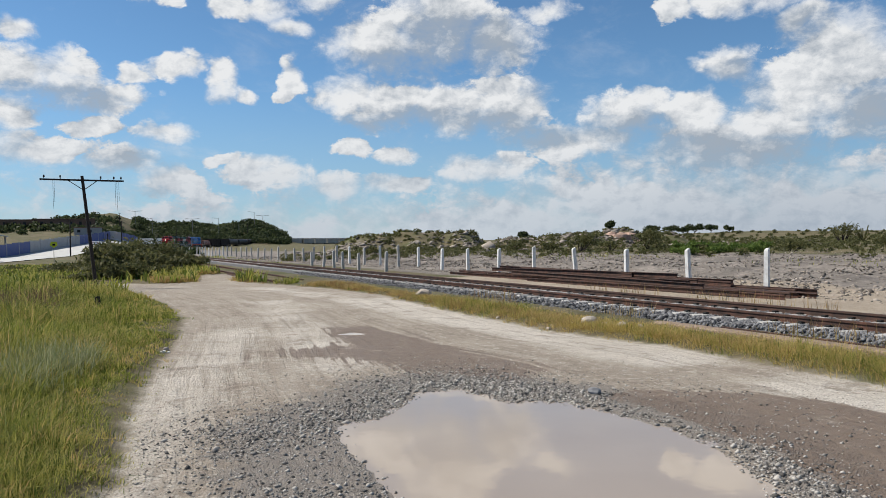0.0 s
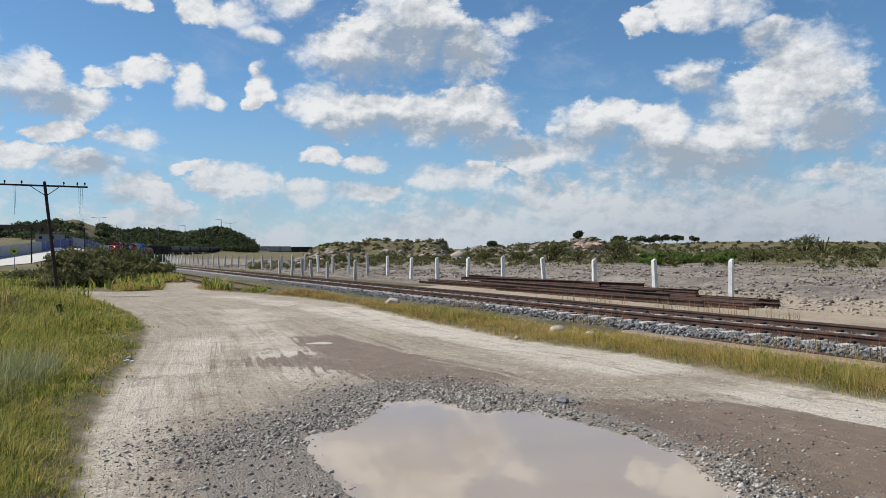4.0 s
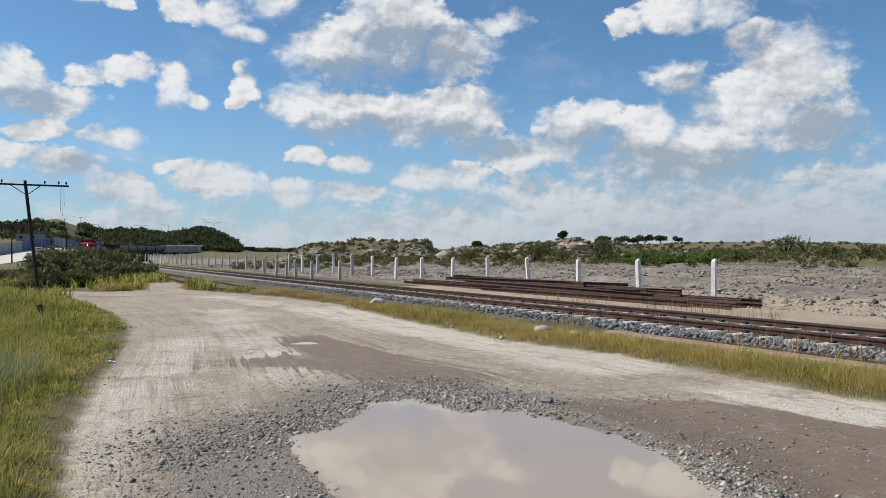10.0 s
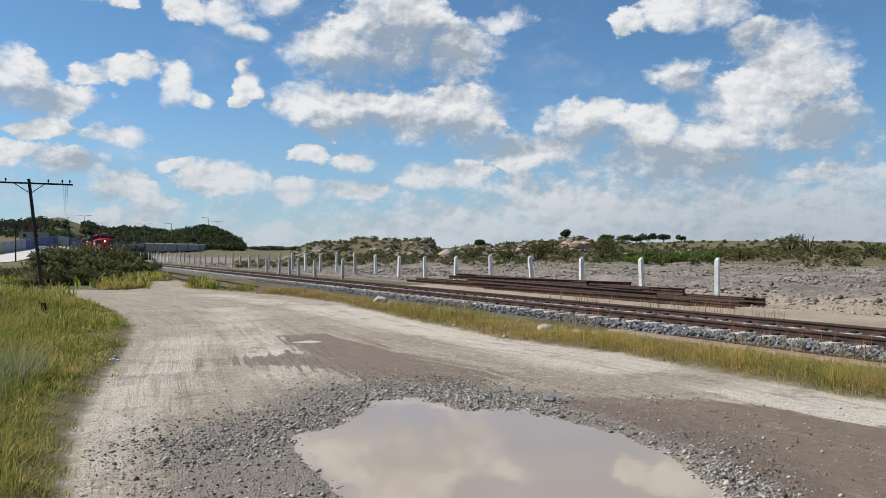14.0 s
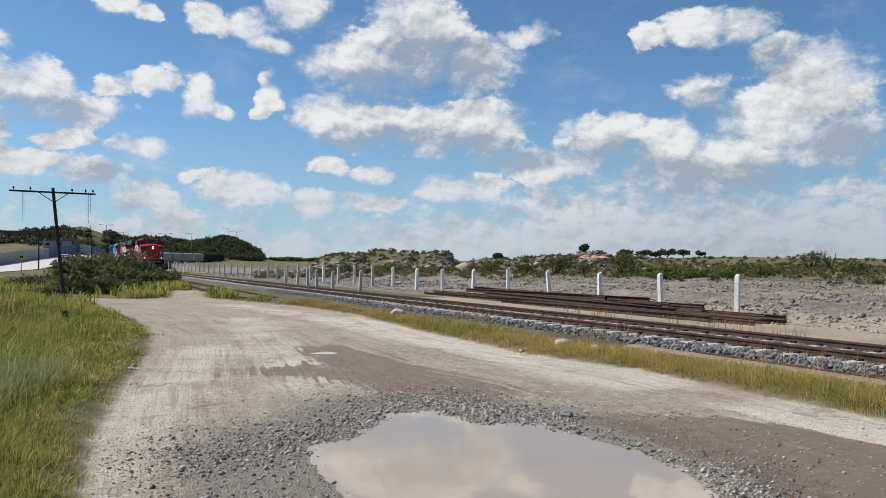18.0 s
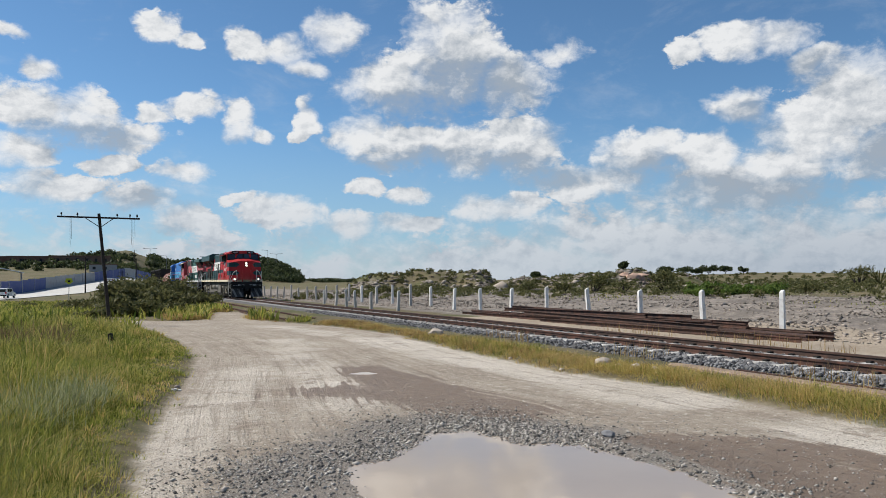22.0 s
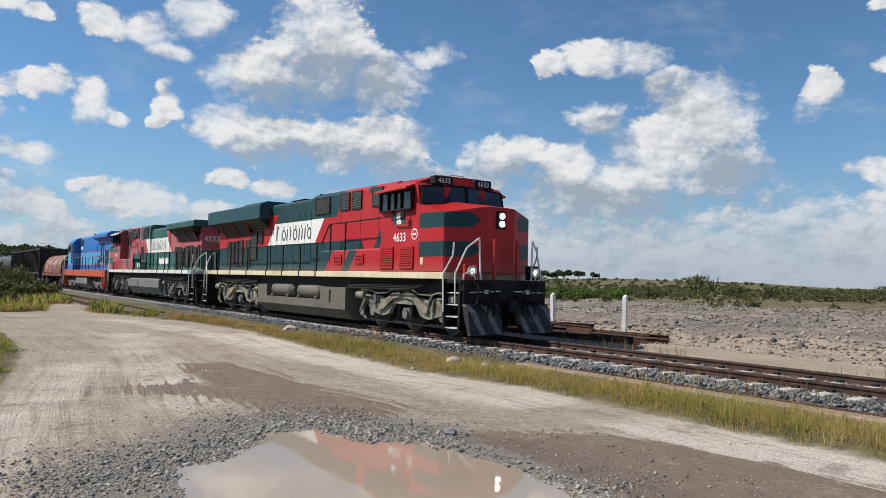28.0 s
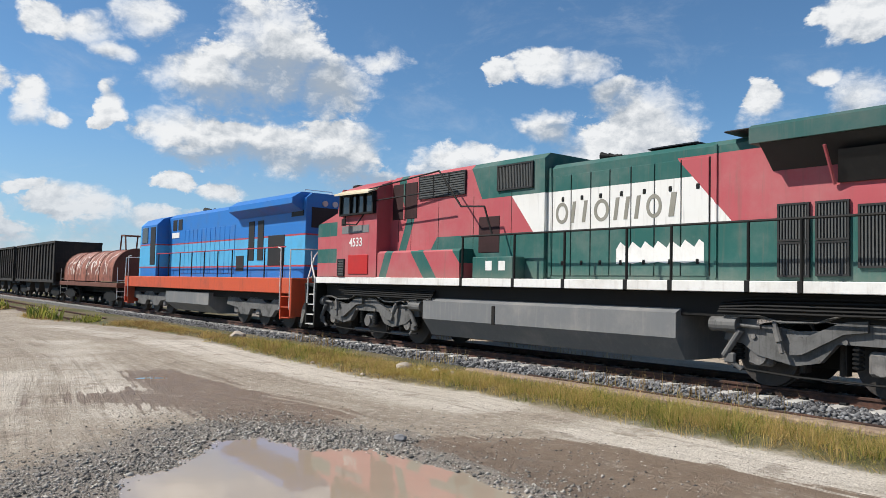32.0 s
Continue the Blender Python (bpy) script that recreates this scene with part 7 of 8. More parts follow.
# ---- grass, shrubs and trees ----
def blades(name, x, y, z, tall, wide, material, label, lean=0.75, category="grass", fan=None):
    """Bent tapering blades as one mesh."""
    k = len(x)
    a = rng.random(k) * 2 * math.pi
    dx, dy = np.cos(a), np.sin(a)
    b = a + rng.normal(math.pi / 2, 0.6, k) if fan is None else fan
    bend = np.abs(rng.normal(0, lean, k)) * tall
    ex, ey = np.cos(b) * bend, np.sin(b) * bend
    v = np.zeros((k, 5, 3))
    base = np.stack([x, y, z - 0.02], 1)
    for i, (t, w, sgn) in enumerate(((0, 1, -1), (0, 1, 1), (0.55, 0.75, 1), (0.55, 0.75, -1), (1.0, 0.0, 0))):
        v[:, i, 0] = base[:, 0] + ex * t * t + dx * wide * w * sgn
        v[:, i, 1] = base[:, 1] + ey * t * t + dy * wide * w * sgn
        v[:, i, 2] = base[:, 2] + tall * t * (1 - 0.25 * t * bend / np.maximum(tall, 1e-3))
    f = np.array([(0, 1, 2), (0, 2, 3), (3, 2, 4)])[None] + 5 * np.arange(k)[:, None, None]
    me = mesh_fast(name, v.reshape(-1, 3), f.reshape(-1, 3), material)
    return tagged(new(name, me), label, category, kind="stuff")


def tufts(name, cx, cy, per, spread, tall, wide, material, label, lean=0.75):
    """Grass in tufts whose blades fan out from their root."""
    k = len(cx)
    ang = rng.random((k, per)) * 2 * math.pi
    rad = np.abs(rng.normal(0, 1, (k, per))) * np.broadcast_to(spread, (k,))[:, None]
    x, y = (cx[:, None] + np.cos(ang) * rad).ravel(), (cy[:, None] + np.sin(ang) * rad).ravel()
    th = (tall[:, None] * rng.uniform(0.45, 1.25, (k, per))).ravel()
    wd = np.repeat(wide, per)
    return blades(name, x, y, height(x, y), th, wd, material, label, lean, fan=(ang + rng.normal(0, 0.5, (k, per))).ravel())


def clumped(x, y, amount, scale):
    return rng.random(len(x)) < np.clip(0.5 + amount * wobble(x, y, scale, 5.0), 0.05, 1)


def grow_grass():
    # tall grass beside the road
    k = 15000
    r = 4.6 + 32 * rng.random(k) ** 1.3
    az = np.radians(rng.uniform(-46, -11, k))
    x, y = r * np.sin(az), r * np.cos(az)
    d = inside(x, y, ROAD) + rng.normal(0, 0.12, k)
    bare = 1.3 * np.exp(-(((x + 9.5) / 0.75) ** 2 + ((y - 20.6) / 1.9) ** 2))
    keep = (d < -0.05) & (rng.random(k) < np.clip(-d / 0.6, 0.2, 1) * (1 - bare))
    x, y, d, r = x[keep], y[keep], d[keep], r[keep]
    lush = wobble(x, y, 0.75, 9.0)
    tall = (0.12 + 0.27 * np.clip(-d / 1.6, 0, 1)) * rng.uniform(0.4, 1.35, len(x)) * np.clip(1 + 0.9 * lush, 0.3, 1.8)
    dry = rng.random(len(x)) < 0.13 + 0.18 * wobble(x, y, 0.6, 2.0)
    tufts("verge_grass", x[~dry], y[~dry], 28, 0.12, tall[~dry], 0.0016 + 0.00042 * r[~dry], M_GRASS, "tall yellow-green grass beside the dirt road", 1.0)
    tufts("dry_verge_grass", x[dry], y[dry], 18, 0.09, tall[dry], 0.002 + 0.0005 * r[dry], M_DRYGRASS, "dry straw among the tall grass", 0.9)
    # slope up to the shrubs, and the far left
    k = 110000
    r, az = 33 + 90 * rng.random(k) ** 1.6, np.radians(rng.uniform(-40, -8, k))
    x, y = r * np.sin(az), r * np.cos(az)
    az = np.degrees(np.arctan2(x, y))
    across = x * N[0] + y * N[1]
    keep = (inside(x, y, ROAD) < -0.1) & (az > -40) & (across < 10.2) & ~((across > 8.2) & (x * U[0] + y * U[1] < 75)) & clumped(x, y, 0.8, 0.35)
    x, y = x[keep], y[keep]
    r = np.hypot(x, y)
    blades("slope_grass", x, y, height(x, y), rng.uniform(0.25, 0.75, len(x)) * np.clip(1.3 - 0.008 * r, 0.6, 1), 0.0012 * r, M_GRASS, "rough yellow-green grass on the slope")
    # strip between road and ballast
    k = 52000
    s = -9 + 75 * rng.random(k) ** 1.35
    off = rng.uniform(3.5, 10.75, k)
    x, y = off * N[0] + s * U[0], off * N[1] + s * U[1]
    d = inside(x, y, ROAD) + rng.normal(0, 0.1, k)
    keep = (d < -0.1) & (rng.random(k) < np.clip(-d / 0.35, 0.15, 1)) & (rng.random(k) < np.clip((10.75 - off) / 0.5, 0, 1)) & ~((s > 33) & (off > 8.0))
    x, y, s = x[keep], y[keep], s[keep]
    r = np.hypot(x, y)
    tall = rng.uniform(0.06, 0.27, len(x)) * np.clip(1.25 - 0.012 * s, 0.85, 1.25) * (1 + 0.45 * wobble(x, y, 0.5, 1.0))
    green = rng.random(len(x)) < np.clip(0.24 + 0.45 * wobble(x, y, 0.35, 8.0) - 0.010 * np.clip(s - 14, 0, 20), 0.05, 0.9)
    brown = ~green & (rng.random(len(x)) < np.clip(0.25 + 0.4 * wobble(x, y, 0.55, 4.0) + 0.02 * np.clip(s - 12, 0, 20), 0.05, 0.85))
    for name, sel, mat, label in (("strip_grass", green, M_GRASS, "low green grass between road and track"), ("dry_strip_grass", ~green & ~brown, M_DRYGRASS, "dry straw-coloured grass between road and track"), ("brown_strip_grass", brown, M_BROWNGRASS, "rust-brown seeding grass between road and track")):
        tufts(name, x[sel], y[sel], 24, 0.13, tall[sel], 0.0007 + 0.00023 * r[sel], mat, label, 1.15)
    # sparse stalks in the ballast and on the far side of the line
    k = 1500
    s = rng.uniform(2, 22, k)
    off = np.where(rng.random(k) < 0.55, rng.normal(11.7, 0.25, k), rng.normal(15.9, 0.4, k))
    keep = wobble(s, off, 0.9, 3.0) > 0.0
    s, off = s[keep], off[keep]
    x, y = off * N[0] + s * U[0], off * N[1] + s * U[1]
    blades("dry_stalks", x, y, height(x, y), rng.uniform(0.15, 0.5, len(x)), np.full(len(x), 0.006), M_BROWNGRASS, "dry seeded stalks beside the rails", 0.3)
    k = 16000
    s, off = rng.uniform(-20, 160, k), rng.uniform(16, 60, k)
    x, y = off * N[0] + s * U[0], off * N[1] + s * U[1]
    keep = (wobble(x, y, 0.2, 6.0) > 0.25) & ((off < 20) & (s > 36) | (off > 38))
    x, y = x[keep], y[keep]
    blades("field_grass", x, y, height(x, y), rng.uniform(0.12, 0.32, len(x)), 0.0005 * np.hypot(x, y), M_GRASS, "patches of low grass in the field")
    # silvery grass on the verge
    k = 150
    x, y = rng.normal(-5.75, 0.4, k), rng.normal(10.6, 0.8, k)
    keep = inside(x, y, ROAD) < -0.8
    x, y = x[keep], y[keep]
    tufts("silver_grass", x, y, 18, 0.10, rng.uniform(0.32, 0.55, len(x)), np.full(len(x), 0.006), M_SILVER, "silvery reed grass on the verge", 0.5)
    # dead brown weeds
    k = 9000
    x, y = rng.normal(-12.2, 1.7, k), rng.normal(20.3, 2.2, k)
    keep = (inside(x, y, ROAD) < -3.0) & (x < -10.0)
    x, y = x[keep], y[keep]
    blades("dead_weeds", x, y, height(x, y) + 0.25 * rng.random(len(x)), rng.uniform(0.2, 0.62, len(x)), np.full(len(x), 0.013), M_DEAD, "tangle of dead brown weeds", 1.5, "weeds")


def leaves(centres, radii, count, leaf):
    """Leaf quads on and in lumpy ellipsoids: arrays of verts and faces."""
    c = np.repeat(np.asarray(centres, float), count, 0)
    rad = np.repeat(np.asarray(radii, float), count, 0)
    k = len(c)
    d = rng.normal(size=(k, 3))
    d /= np.linalg.norm(d, axis=1)[:, None]
    d[:, 2] = np.where(d[:, 2] < -0.35, -d[:, 2], d[:, 2])
    lump = 0.72 + 0.3 * np.sin(d[:, 0] * 5 + c[:, 0]) * np.sin(d[:, 1] * 5 + c[:, 1]) + rng.normal(0, 0.13, k)
    p = c + d * rad * lump[:, None]
    u = rng.normal(size=(k, 3))
    u /= np.linalg.norm(u, axis=1)[:, None]
    w = np.cross(u, d + rng.normal(0, 0.6, (k, 3)))
    w /= np.linalg.norm(w, axis=1)[:, None] + 1e-9
    size = np.repeat(np.asarray(leaf, float), count)[:, None] * rng.uniform(0.6, 1.4, (k, 1))
    v = np.stack([p - u * size, p - w * size * 0.45, p + u * size, p + w * size * 0.45], 1)
    f = np.arange(4 * k).reshape(k, 4)
    return v.reshape(-1, 3), f


def shrub(x, y, w, h, mat, label, name="shrub", count=500, leaf=0.09, group="", lumps=7):
    """A many-stemmed shrub: stems and leafy lumps."""
    z = float(height(x, y)) - 0.1
    ob = thing(name, pose(x, y, z), label, "shrub" if name == "shrub" else "tree", group)
    cs, rs = [], []
    bm = bmesh.new()
    for k in range(lumps):
        a, q = rng.random() * 6.28, rng.random() ** 0.5
        c = Vector((math.cos(a) * q * w * 0.6, math.sin(a) * q * w * 0.6, h * (0.22 + 0.42 * rng.random())))
        cs.append(c)
        rs.append((w * rng.uniform(0.3, 0.5), w * rng.uniform(0.3, 0.5), h * rng.uniform(0.25, 0.4)))
        rod(bm, (c.x * 0.15, c.y * 0.15, 0), c, 0.035 * h, 5, 0.012 * h)
    part("stem", bm, M_POLE, ob)
    v, f = leaves(cs, rs, count // lumps, [leaf] * lumps)
    hang("crown", mesh_fast("crown", v, f, mat), ob)
    return ob


def tree(x, y, trunk, w, h, label, group, leaf=0.3, count=900):
    z = float(height(x, y)) - 0.1
    ob = thing("tree", pose(x, y, z), label, "tree", group)
    bm = bmesh.new()
    rod(bm, (0, 0, 0), (0.1, 0, trunk), 0.05 * h, 8, 0.035 * h)
    cs, rs = [], []
    for k in range(7):
        a = k * 0.9 + rng.random()
        c = Vector((math.cos(a) * w * 0.5, math.sin(a) * w * 0.5, trunk + (h - trunk) * rng.uniform(0.25, 0.7)))
        rod(bm, (0.1, 0, trunk * 0.9), c, 0.025 * h, 5, 0.008 * h)
        cs.append(c)
        rs.append((w * 0.45, w * 0.45, (h - trunk) * 0.38))
    part("trunk", bm, M_POLE, ob)
    v, f = leaves(cs, rs, count // 7, [leaf] * 7)
    hang("crown", mesh_fast("crown", v, f, M_TREE), ob)


def grow_woods():
    # shrubs along the slope left of the line
    for k in range(95):
        s = rng.uniform(40, 100)
        off = rng.uniform(-6, 8.2) if s < 62 else rng.uniform(-16, 8.6)
        if s < 50 and off > 5.5:
            off -= 3
        x, y = off * N[0] + s * U[0], off * N[1] + s * U[1]
        az = math.degrees(math.atan2(x, y))
        if az < -23.4 or az > -16.3 - (s < 70) * 1.0 or float(inside(np.array(x), np.array(y), ROAD)) > -2.4:
            continue
        shrub(x, y, rng.uniform(1.2, 2.4), rng.uniform(0.8, 2.3), M_BUSH, "dense dark green thorny shrub on the slope", count=1300, leaf=0.12, group="shrubs on the slope")
    for k in range(30):
        x, y = polar(-24.4 + 4.2 * (k + rng.random()) / 30, rng.uniform(50, 72))
        shrub(x, y, rng.uniform(1.3, 2.3), rng.uniform(1.7, 2.7), M_BUSH, "dense dark green thorny shrub on the slope", count=1100, leaf=0.12, group="shrubs on the slope")
    for az, d, w, h in ((-27.5, 60, 1.2, 1.0), (-29.5, 70, 1.0, 0.8), (-24.6, 52, 1.6, 1.2), (-29.9, 55, 0.8, 0.6), (-26.0, 85, 1.2, 0.8), (-24.0, 95, 2.4, 1.6)):
        x, y = polar(az, d)
        shrub(x, y, w, h, M_BUSH, "small green shrub in rough grass", count=300, leaf=0.11, group="shrubs on the slope")
    for k in range(34):
        x, y = polar(rng.uniform(-27.5, -22.8), rng.uniform(44, 74))
        shrub(x, y, rng.uniform(0.9, 1.7), rng.uniform(0.55, 1.15), M_BUSH, "low olive green shrub in rough grass", count=420, leaf=0.10, group="shrubs on the slope", lumps=5)
    # shrubs in the field
    for az, d, w, h, n_ in ((10.2, 96, 2.6, 3.0, 900), (15.3, 92, 2.5, 3.2, 1000), (8.0, 100, 2.0, 1.8, 500), (12.4, 100, 2.2, 1.7, 500), (5.4, 110, 2.4, 2.2, 500), (27.7, 128, 2.8, 3.6, 900), (30.6, 95, 2.5, 2.0, 600), (23.0, 90, 2.4, 1.6, 500), (24.6, 84, 2.2, 1.4, 500), (33.0, 100, 2.5, 2.0, 500), (20.6, 78, 2.0, 1.0, 400), (19.2, 76, 2.4, 1.1, 500), (21.8, 77, 2.2, 1.1, 500), (-2.2, 105, 1.5, 1.6, 400), (-5.0, 112, 1.8, 1.6, 400), (36, 90, 2.2, 1.8, 500), (40, 110, 3, 2.2, 500), (44, 95, 2.5, 1.6, 500)):
        x, y = polar(az, d)
        shrub(x, y, w, h, M_BUSH, "olive green shrub among the rubble", count=n_, leaf=0.16, group="shrubs in the field")
    # bright green thicket and two broad dark shrubs
    for k in range(26):
        x, y = polar(17.2 + 5.6 * (k + rng.random()) / 26, 74 + 5 * rng.random())
        shrub(x, y, rng.uniform(1.0, 1.6), rng.uniform(0.9, 1.5), M_REED, "bright green leafy thicket in the field", count=420, leaf=0.13, group="green thicket")
    # organ-pipe cactus
    x, y = polar(28.9, 128)
    ob = thing("cactus", pose(x, y, float(height(x, y)) - 0.1), "tall branched grey-green cactus in the field", "cactus")
    for k in range(9):
        a = k * 0.7
        bm = bmesh.new()
        pipe(bm, [(0, 0, 0.3), (math.cos(a) * 0.45, math.sin(a) * 0.45, 0.9), (math.cos(a) * (0.8 + 0.3 * (k % 2)), math.sin(a) * (0.8 + 0.3 * (k % 2)), 1.5 + 1.1 * ((k * 5) % 4) / 3)], 0.075, 7)
        part("arm", bm, M_BUSH, ob)
    # acacias on the plateau
    for az, d, w, h in ((15.3, 235, 2.9, 3.3), (16.7, 240, 3.3, 2.8), (18.3, 245, 3.4, 3.3), (19.4, 245, 2.4, 2.7), (20.6, 250, 1.7, 2.1), (17.5, 250, 2.2, 2.2), (12.4, 140, 0.9, 1.6), (6.0, 141, 0.9, 1.6)):
        x, y = polar(az, d)
        tree(x, y, h * 0.22, w, h, "small dark flat-topped tree on the plateau", "trees on the plateau", 0.35, 700)
    # scrub on the mounds and far field: a joined sheet of small clumps
    cs, rs, lf = [], [], []
    def clumps(az0, az1, d0, d1, many, size):
        for _ in range(many):
            az, d = rng.uniform(az0, az1), rng.uniform(d0, d1)
            x, y = polar(az, d)
            q = size * rng.uniform(0.5, 1.3)
            cs.append((x, y, float(height(x, y)) + q * 0.25))
            rs.append((q, q, q * 0.7))
            lf.append(0.14 * size + 0.0006 * d)
    clumps(-8, 17, 110, 165, 900, 0.6)
    clumps(15, 48, 85, 230, 800, 0.7)
    clumps(17, 50, 60, 110, 60, 0.7)
    clumps(-12, 20, 74, 112, 320, 0.45)
    v, f = leaves(cs, rs, 55, lf)
    tagged(new("mound_scrub", mesh_fast("mound_scrub", v, f, M_BUSH)), "low green scrub on the mounds", "scrub", kind="stuff")
    cs.clear(), rs.clear(), lf.clear()
    clumps(-22, -11.5, 430, 540, 700, 3.0)
    clumps(-36, -21, 330, 470, 200, 2.6)
    clumps(-24.5, -20.5, 110, 200, 60, 1.6)
    clumps(-24, -18.0, 105, 185, 40, 1.5)
    clumps(-11.5, -5, 560, 700, 90, 3.0)
    keep = [i for i, c in enumerate(cs) if not (abs(c[0] * N[0] + c[1] * N[1] - LINE) < 5 and c[0] * U[0] + c[1] * U[1] < 230)]
    v, f = leaves([cs[i] for i in keep], [rs[i] for i in keep], 90, [lf[i] * 1.3 for i in keep])
    tagged(new("far_woods", mesh_fast("far_woods", v, f, M_TREE)), "dark green thicket on the far rise", "woods", kind="stuff")


grow_grass()
grow_woods()

# ---- the paved street with its wall, far left ----
M_PAVING = worn("pale_concrete_paving", (0.58, 0.57, 0.54), (0.40, 0.38, 0.34), 0.4, 0.85, scale=0.3, streak=False)
M_WALLGREY = worn("grey_block_wall", (0.36, 0.37, 0.38), (0.24, 0.23, 0.22), 0.4, 0.9)
M_WALLBLUE = worn("blue_painted_wall", (0.10, 0.13, 0.30), (0.20, 0.20, 0.24), 0.4, 0.9)
M_BRICK = worn("brown_brick", (0.20, 0.12, 0.085), (0.10, 0.07, 0.06), 0.4, 0.9)
M_ROOFWHITE = worn("white_sheet_roof", (0.80, 0.80, 0.80), (0.5, 0.5, 0.5), 0.2, 0.6)
M_YELLOW = worn("yellow_green_sign", (0.55, 0.62, 0.02), (0.3, 0.3, 0.1), 0.15, 0.5, streak=False)
M_CARWHITE = worn("white_car_paint", (0.75, 0.75, 0.74), (0.4, 0.38, 0.35), 0.15, 0.3, streak=False)
M_CARDARK = worn("dark_car_paint", (0.02, 0.022, 0.027), (0.1, 0.09, 0.08), 0.2, 0.3, streak=False)
WALL = [(-84.0, 105.0), (-90.0, 135.0), (-95.6, 164.0), (-98.5, 178.0), (-106.0, 214.0), (-110.7, 240.8), (-117.0, 275.0), (-126.0, 315.0)]


def wall_at(d):
    run = 0.0
    for (ax, ay), (bx, by) in zip(WALL, WALL[1:]):
        k = math.hypot(bx - ax, by - ay)
        if d <= run + k:
            t = (d - run) / k
            return ax + (bx - ax) * t, ay + (by - ay) * t, math.atan2(by - ay, bx - ax)
        run += k
    return (*WALL[-1], math.atan2(WALL[-1][1] - WALL[-2][1], WALL[-1][0] - WALL[-2][0]))


def build_street():
    pts, faces = [], []
    for i, d in enumerate(np.arange(0, 214, 4.0)):
        x, y, a = wall_at(d)
        nx, ny = math.sin(a), -math.cos(a)
        for w in (-1.0, 4.0, 9.0, 13.0):
            px, py = x + nx * w, y + ny * w
            pts.append((px, py, float(height(px, py)) + 0.12))
    for i in range(len(pts) // 4 - 1):
        for j in range(3):
            faces.append([4 * i + j, 4 * i + j + 1, 4 * i + j + 5, 4 * i + j + 4])
    me = mesh_of("street", pts, faces, M_PAVING)
    tagged(new("street", me), "pale concrete street rising along a wall", "street", kind="structure")
    wall = thing("street_wall", pose(0, 0, 0), "long block wall in grey and blue paint along the street", "wall", kind="structure")
    for k in range(53):
        d = 4.0 * k
        x, y, a = wall_at(d + 2)
        z = float(height(x, y))
        blue = 12 < k < 20 or 30 < k < 40 or k > 43
        boxed_at = pose(x, y, z - 0.6, 0, 0, math.degrees(a))
        bm = bmesh.new()
        box(bm, (-2.02, 2.02), (-0.1, 0.1), (0, 3.4 + 0.05 * (k % 3)))
        part("panel", bm, M_WALLBLUE if blue else M_WALLGREY, wall, at=boxed_at)
        if k % 2 == 0:
            bm = bmesh.new()
            box(bm, (-0.14, 0.14), (-0.16, 0.16), (0, 3.55), 0.02)
            part("pier", bm, M_WALLGREY, wall, at=pose(x, y, z - 0.6, 0, 0, math.degrees(a)) @ Matrix.Translation((-2, 0, 0)))


def house(x, y, w, d, h, mat, roof, label, turn=0.0):
    z = float(height(x, y)) - 0.5
    ob = thing("house", pose(x, y, z, 0, 0, turn), label, "house", "houses on the rise")
    boxed("wall", ob, (-w / 2, w / 2), (-d / 2, d / 2), (0, h), mat)
    boxed("roof", ob, (-w / 2 - 0.3, w / 2 + 0.3), (-d / 2 - 0.3, d / 2 + 0.3), (h, h + 0.25), roof, 0.03)
    for k in range(max(2, int(w / 4))):
        x0 = -w / 2 + 1.2 + k * 4.0
        if x0 + 1.2 < w / 2:
            boxed("window", ob, (x0, x0 + 1.1), (-d / 2 - 0.02, -d / 2 + 0.05), (h * 0.4, h * 0.75), M_GRILLE)


def street_lamp(az, d, h, double):
    x, y = polar(az, d)
    ob = thing("street_lamp", pose(x, y, float(height(x, y)) - 0.3, 0, 0, -az), "tall grey steel street lamp on the rise", "street lamp", "street lamps on the rise")
    bm = bmesh.new()
    rod(bm, (0, 0, 0), (0, 0, h), 0.16, 8, 0.10)
    part("mast", bm, M_TANKGREY, ob)
    for sx in ((-1, 1) if double else (-1,)):
        bm = bmesh.new()
        rod(bm, (0, 0, h), (sx * 3.0, 0, h + 0.3), 0.09, 6)
        box(bm, sorted((sx * 2.8, sx * 3.8)), (-0.2, 0.2), (h + 0.2, h + 0.4), 0.04)
        part("arm", bm, M_TANKGREY, ob)


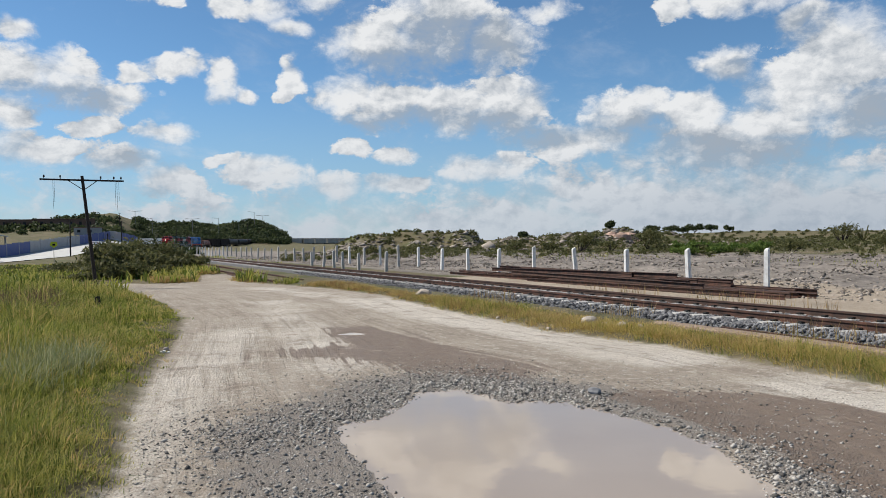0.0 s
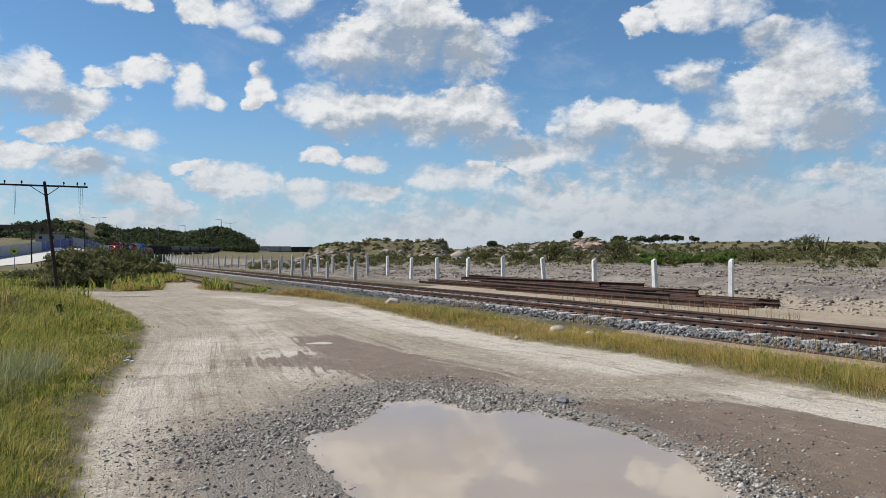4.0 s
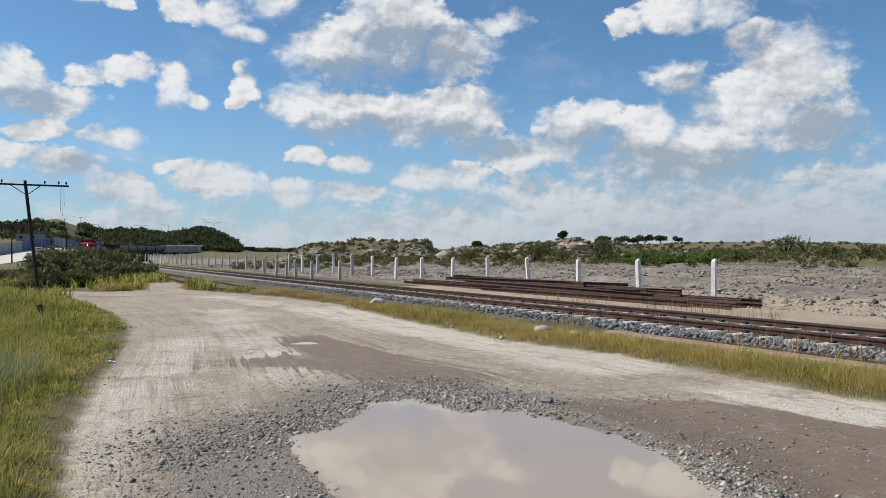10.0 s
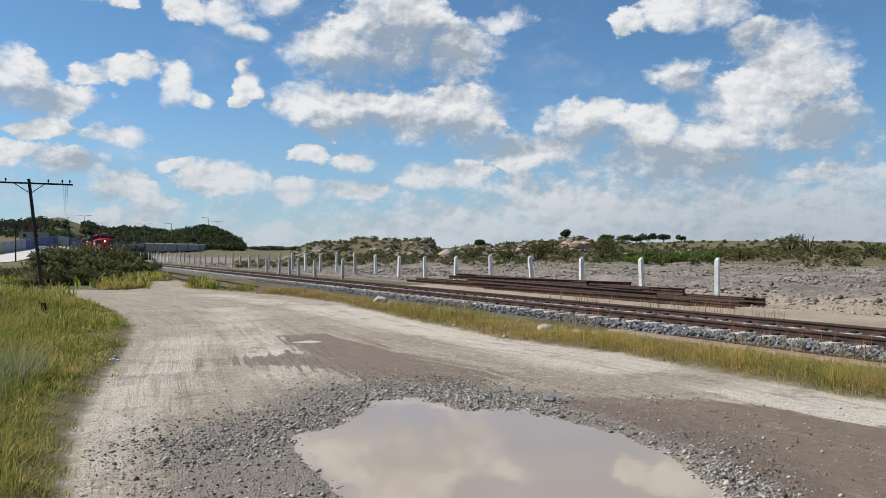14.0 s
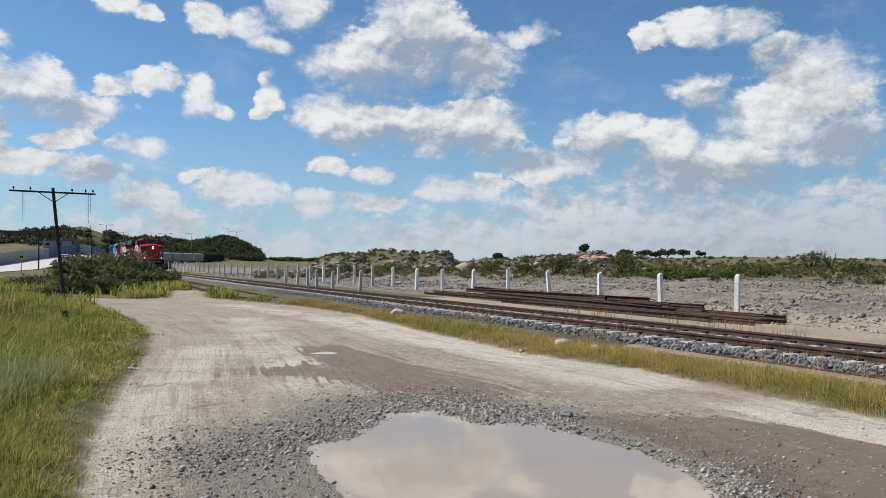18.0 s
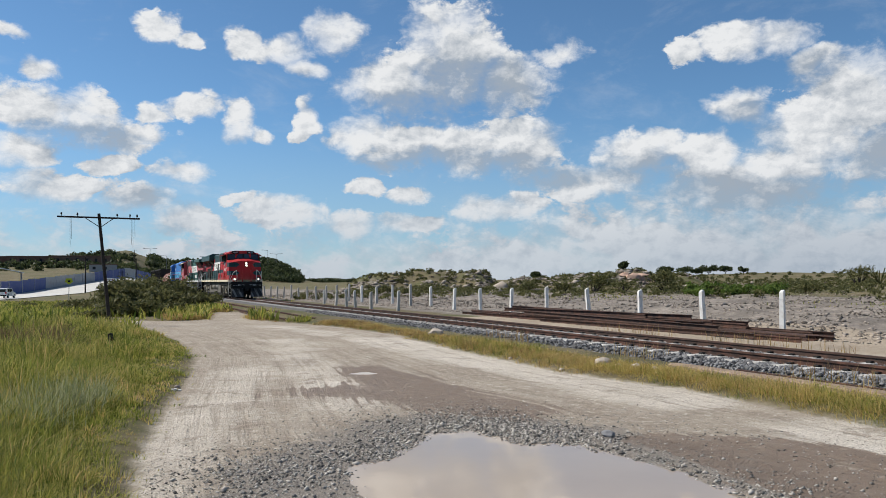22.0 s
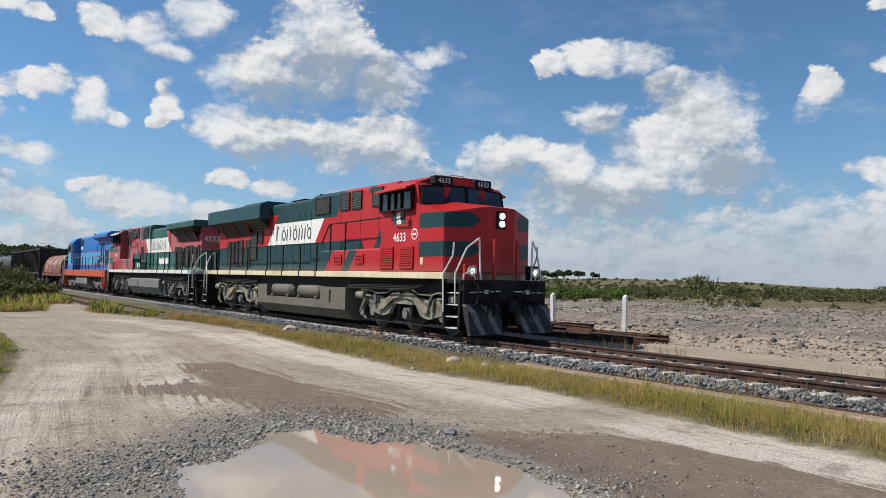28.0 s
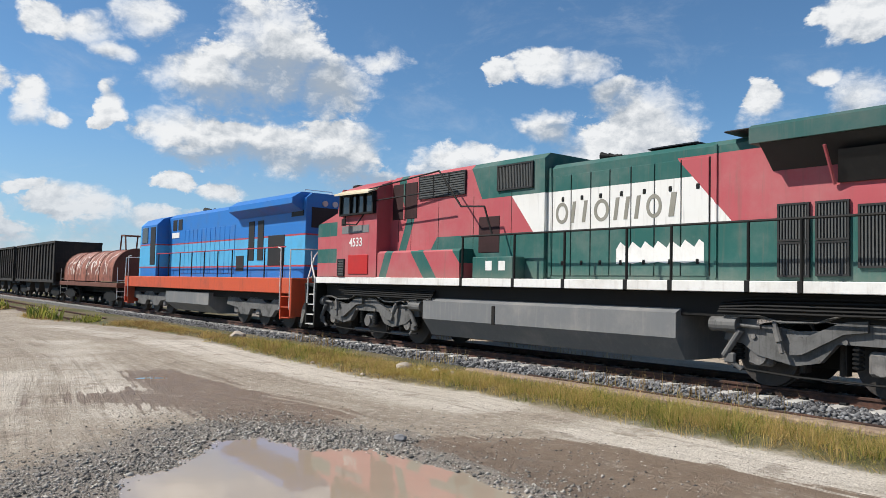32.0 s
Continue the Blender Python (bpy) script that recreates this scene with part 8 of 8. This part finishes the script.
def build_car(name, paint, label, suv):
    ob = thing(name, pose(0, 0, 0), label, "car")
    bm = bmesh.new()
    hgt = 1.75 if suv else 1.45
    prism(bm, [(-2.25, 0.35), (-2.3, 0.75), (-2.2, 1.0), (-2.05, hgt - 0.08), (-1.8, hgt), (0.25, hgt), (0.95, 1.08), (2.0, 0.95), (2.25, 0.7), (2.25, 0.35)], -0.88, 0.88)
    body = part("body", bm, paint, ob)
    boxed("rear_window", body, (-2.2, -2.06), (-0.7, 0.7), (1.08, hgt - 0.2), M_GLASS, 0.01)
    boxed("windscreen", body, (0.35, 0.62), (-0.74, 0.74), (1.1, hgt - 0.12), M_GLASS, 0.01)
    for sy in (-1, 1):
        boxed("side_window", body, (-1.8, 0.2), sorted((sy * 0.84, sy * 0.895)), (1.08, hgt - 0.16), M_GLASS, 0.01)
        boxed("tail_lamp", body, (-2.29, -2.2), sorted((sy * 0.66, sy * 0.86)), (0.8, 1.1), M_REDPAINT, 0.01)
        for xx in (-1.4, 1.4):
            bm = bmesh.new()
            rod(bm, (xx, sy * 0.7, 0.34), (xx, sy * 0.9, 0.34), 0.34, 16)
            w = part("tyre", bm, M_DARK, ob)
            bm = bmesh.new()
            rod(bm, (xx, sy * 0.88, 0.34), (xx, sy * 0.91, 0.34), 0.2, 12)
            part("rim", bm, M_STEP, w)
    boxed("bumper", body, (-2.36, -2.22), (-0.85, 0.85), (0.4, 0.62), M_DARK, 0.03)
    return ob


def lane_pose(d, w):
    x, y, a = wall_at(d)
    px, py = x + math.sin(a) * w, y - math.cos(a) * w
    return pose(px, py, float(height(px, py)) + 0.13, 0, 0, math.degrees(a))


build_street()
SUV = build_car("suv", M_CARWHITE, "white sport utility car standing on the street", True)
SUV.matrix_basis = lane_pose(27.0, 10.0)
SEDAN = build_car("sedan", M_CARDARK, "dark sedan driving up the street", False)
SEDAN.matrix_basis = lane_pose(20, 6.0)
PARKED = build_car("sedan", M_CARWHITE, "pale grey car parked far up the street", False)
PARKED.matrix_basis = lane_pose(112.0, 8.0)
for az, d, w, dd, h, mat, label in ((-28.9, 400, 26, 8, 4.2, M_BRICK, "long brown brick house on the rise"), (-26.3, 395, 24, 8, 4.5, M_BRICK, "long brown brick house on the rise"), (-25.0, 330, 10, 6, 3.0, M_WALLGREY, "small grey house on the rise"), (-31.5, 405, 24, 8, 4.0, M_BRICK, "long brown brick house on the rise"), (-22.0, 335, 22, 5, 2.2, M_ROOFWHITE, "low white shed on the rise")):
    x, y = polar(az, d)
    house(x, y, w, dd, h, mat, M_BRICK if mat is not M_ROOFWHITE else M_ROOFWHITE, label, -az)
x, y = polar(-30.9, 205)
tent = thing("canopy", pose(x, y, float(height(x, y)), 0, 0, 31), "white pitched sheet roof on posts behind the wall", "canopy")
bm = bmesh.new()
prism(bm, [(-8, 4.2), (-3.5, 6.0), (4, 4.2), (4, 4.05), (-3.5, 5.8), (-8, 4.05)], -4, 4)
part("roof", bm, M_ROOFWHITE, tent)
for sx in (-7.5, 3.5):
    for sy in (-3.5, 3.5):
        bm = bmesh.new()
        rod(bm, (sx, sy, 0), (sx, sy, 4.2), 0.12, 8)
        part("post", bm, M_TANKGREY, tent)
for az, d, h, double in ((-22.0, 455, 9.5, True), (-20.9, 450, 11.5, False), (-18.2, 460, 9.5, True), (-16.4, 455, 11.5, False), (-15.0, 455, 9.0, True), (-13.9, 470, 10.5, False), (-13.3, 470, 9.0, True)):
    street_lamp(az, d, h, double)
for az, d, h in ((-26.1, 190, 8.5), (-22.9, 205, 8.0), (-23.8, 205, 5.0), (-19.3, 420, 9.0), (-14.4, 450, 8.0), (-23.0, 420, 8.0)):
    x, y = polar(az, d)
    ob = thing("utility_pole", pose(x, y, float(height(x, y)) - 0.3), "plain dark utility pole by the street", "utility pole", "poles by the street")
    bm = bmesh.new()
    rod(bm, (0, 0, 0), (0, 0, h), 0.17, 8, 0.12)
    part("pole", bm, M_POLE, ob)
    bm = bmesh.new()
    rod(bm, (-0.9, 0, h - 0.4), (0.9, 0, h - 0.4), 0.06, 4)
    part("crossarm", bm, M_POLE, ob)
x, y = polar(-27.1, 128)
sign = thing("road_sign", pose(x, y, float(height(x, y)), 0, 0, 27), "yellow-green diamond warning sign on a post", "road sign")
bm = bmesh.new()
rod(bm, (0, 0, 0), (0, 0, 3.0), 0.045, 8)
part("post", bm, M_TANKGREY, sign)
bm = bmesh.new()
prism(bm, [(0, 2.45), (0.55, 2.9), (0.36, 3.4), (-0.36, 3.4), (-0.55, 2.9)], -0.08, -0.04)
plate = part("plate", bm, M_YELLOW, sign)
boxed("symbol", plate, (-0.18, 0.18), (-0.1, -0.08), (2.8, 3.1), M_DARK)

# ---- motion ----
FRONT = [(0, 293.0), (25, 45.5), (28, 17.0), (29, 7.45), (30, -2.3), (31, -11.65), (32, -21.0)]


def front_at(t):
    """Where the leading sill's corner stands along the line at t seconds."""
    return float(np.interp(t, [k[0] for k in FRONT], [k[1] for k in FRONT]))


def motions():
    for ob, back, length, turn in TRAIN:
        rows = []
        for t in range(0, 33):
            s = front_at(t) + 9.9 + back
            ax, ay, _ = line_at(s - 0.32 * length)
            bx, by, _ = line_at(s + 0.32 * length)
            rows.append((t, pose((ax + bx) / 2, (ay + by) / 2, RAIL, 0, 0, turn + math.degrees(math.atan2(ay - by, ax - bx)))))
        walk(ob, rows)
    walk(SEDAN, [(t, lane_pose(d, 6.0)) for t, d in ((0, 2.0), (20, 12.0), (22, 24.0), (24, 33.0), (26, 42.0), (29, 60.0), (32, 80.0))])
    for w, x, flip in SPUN:
        rows, start = [(0, pose(x, 0, 0.53))], front_at(26)
        for k in range(91):
            t = 26 + k / 15
            rows.append((t, pose(x, 0, 0.53, 0, flip * math.degrees((start - front_at(t)) / 0.53), 0)))
        walk(w, rows)


motions()
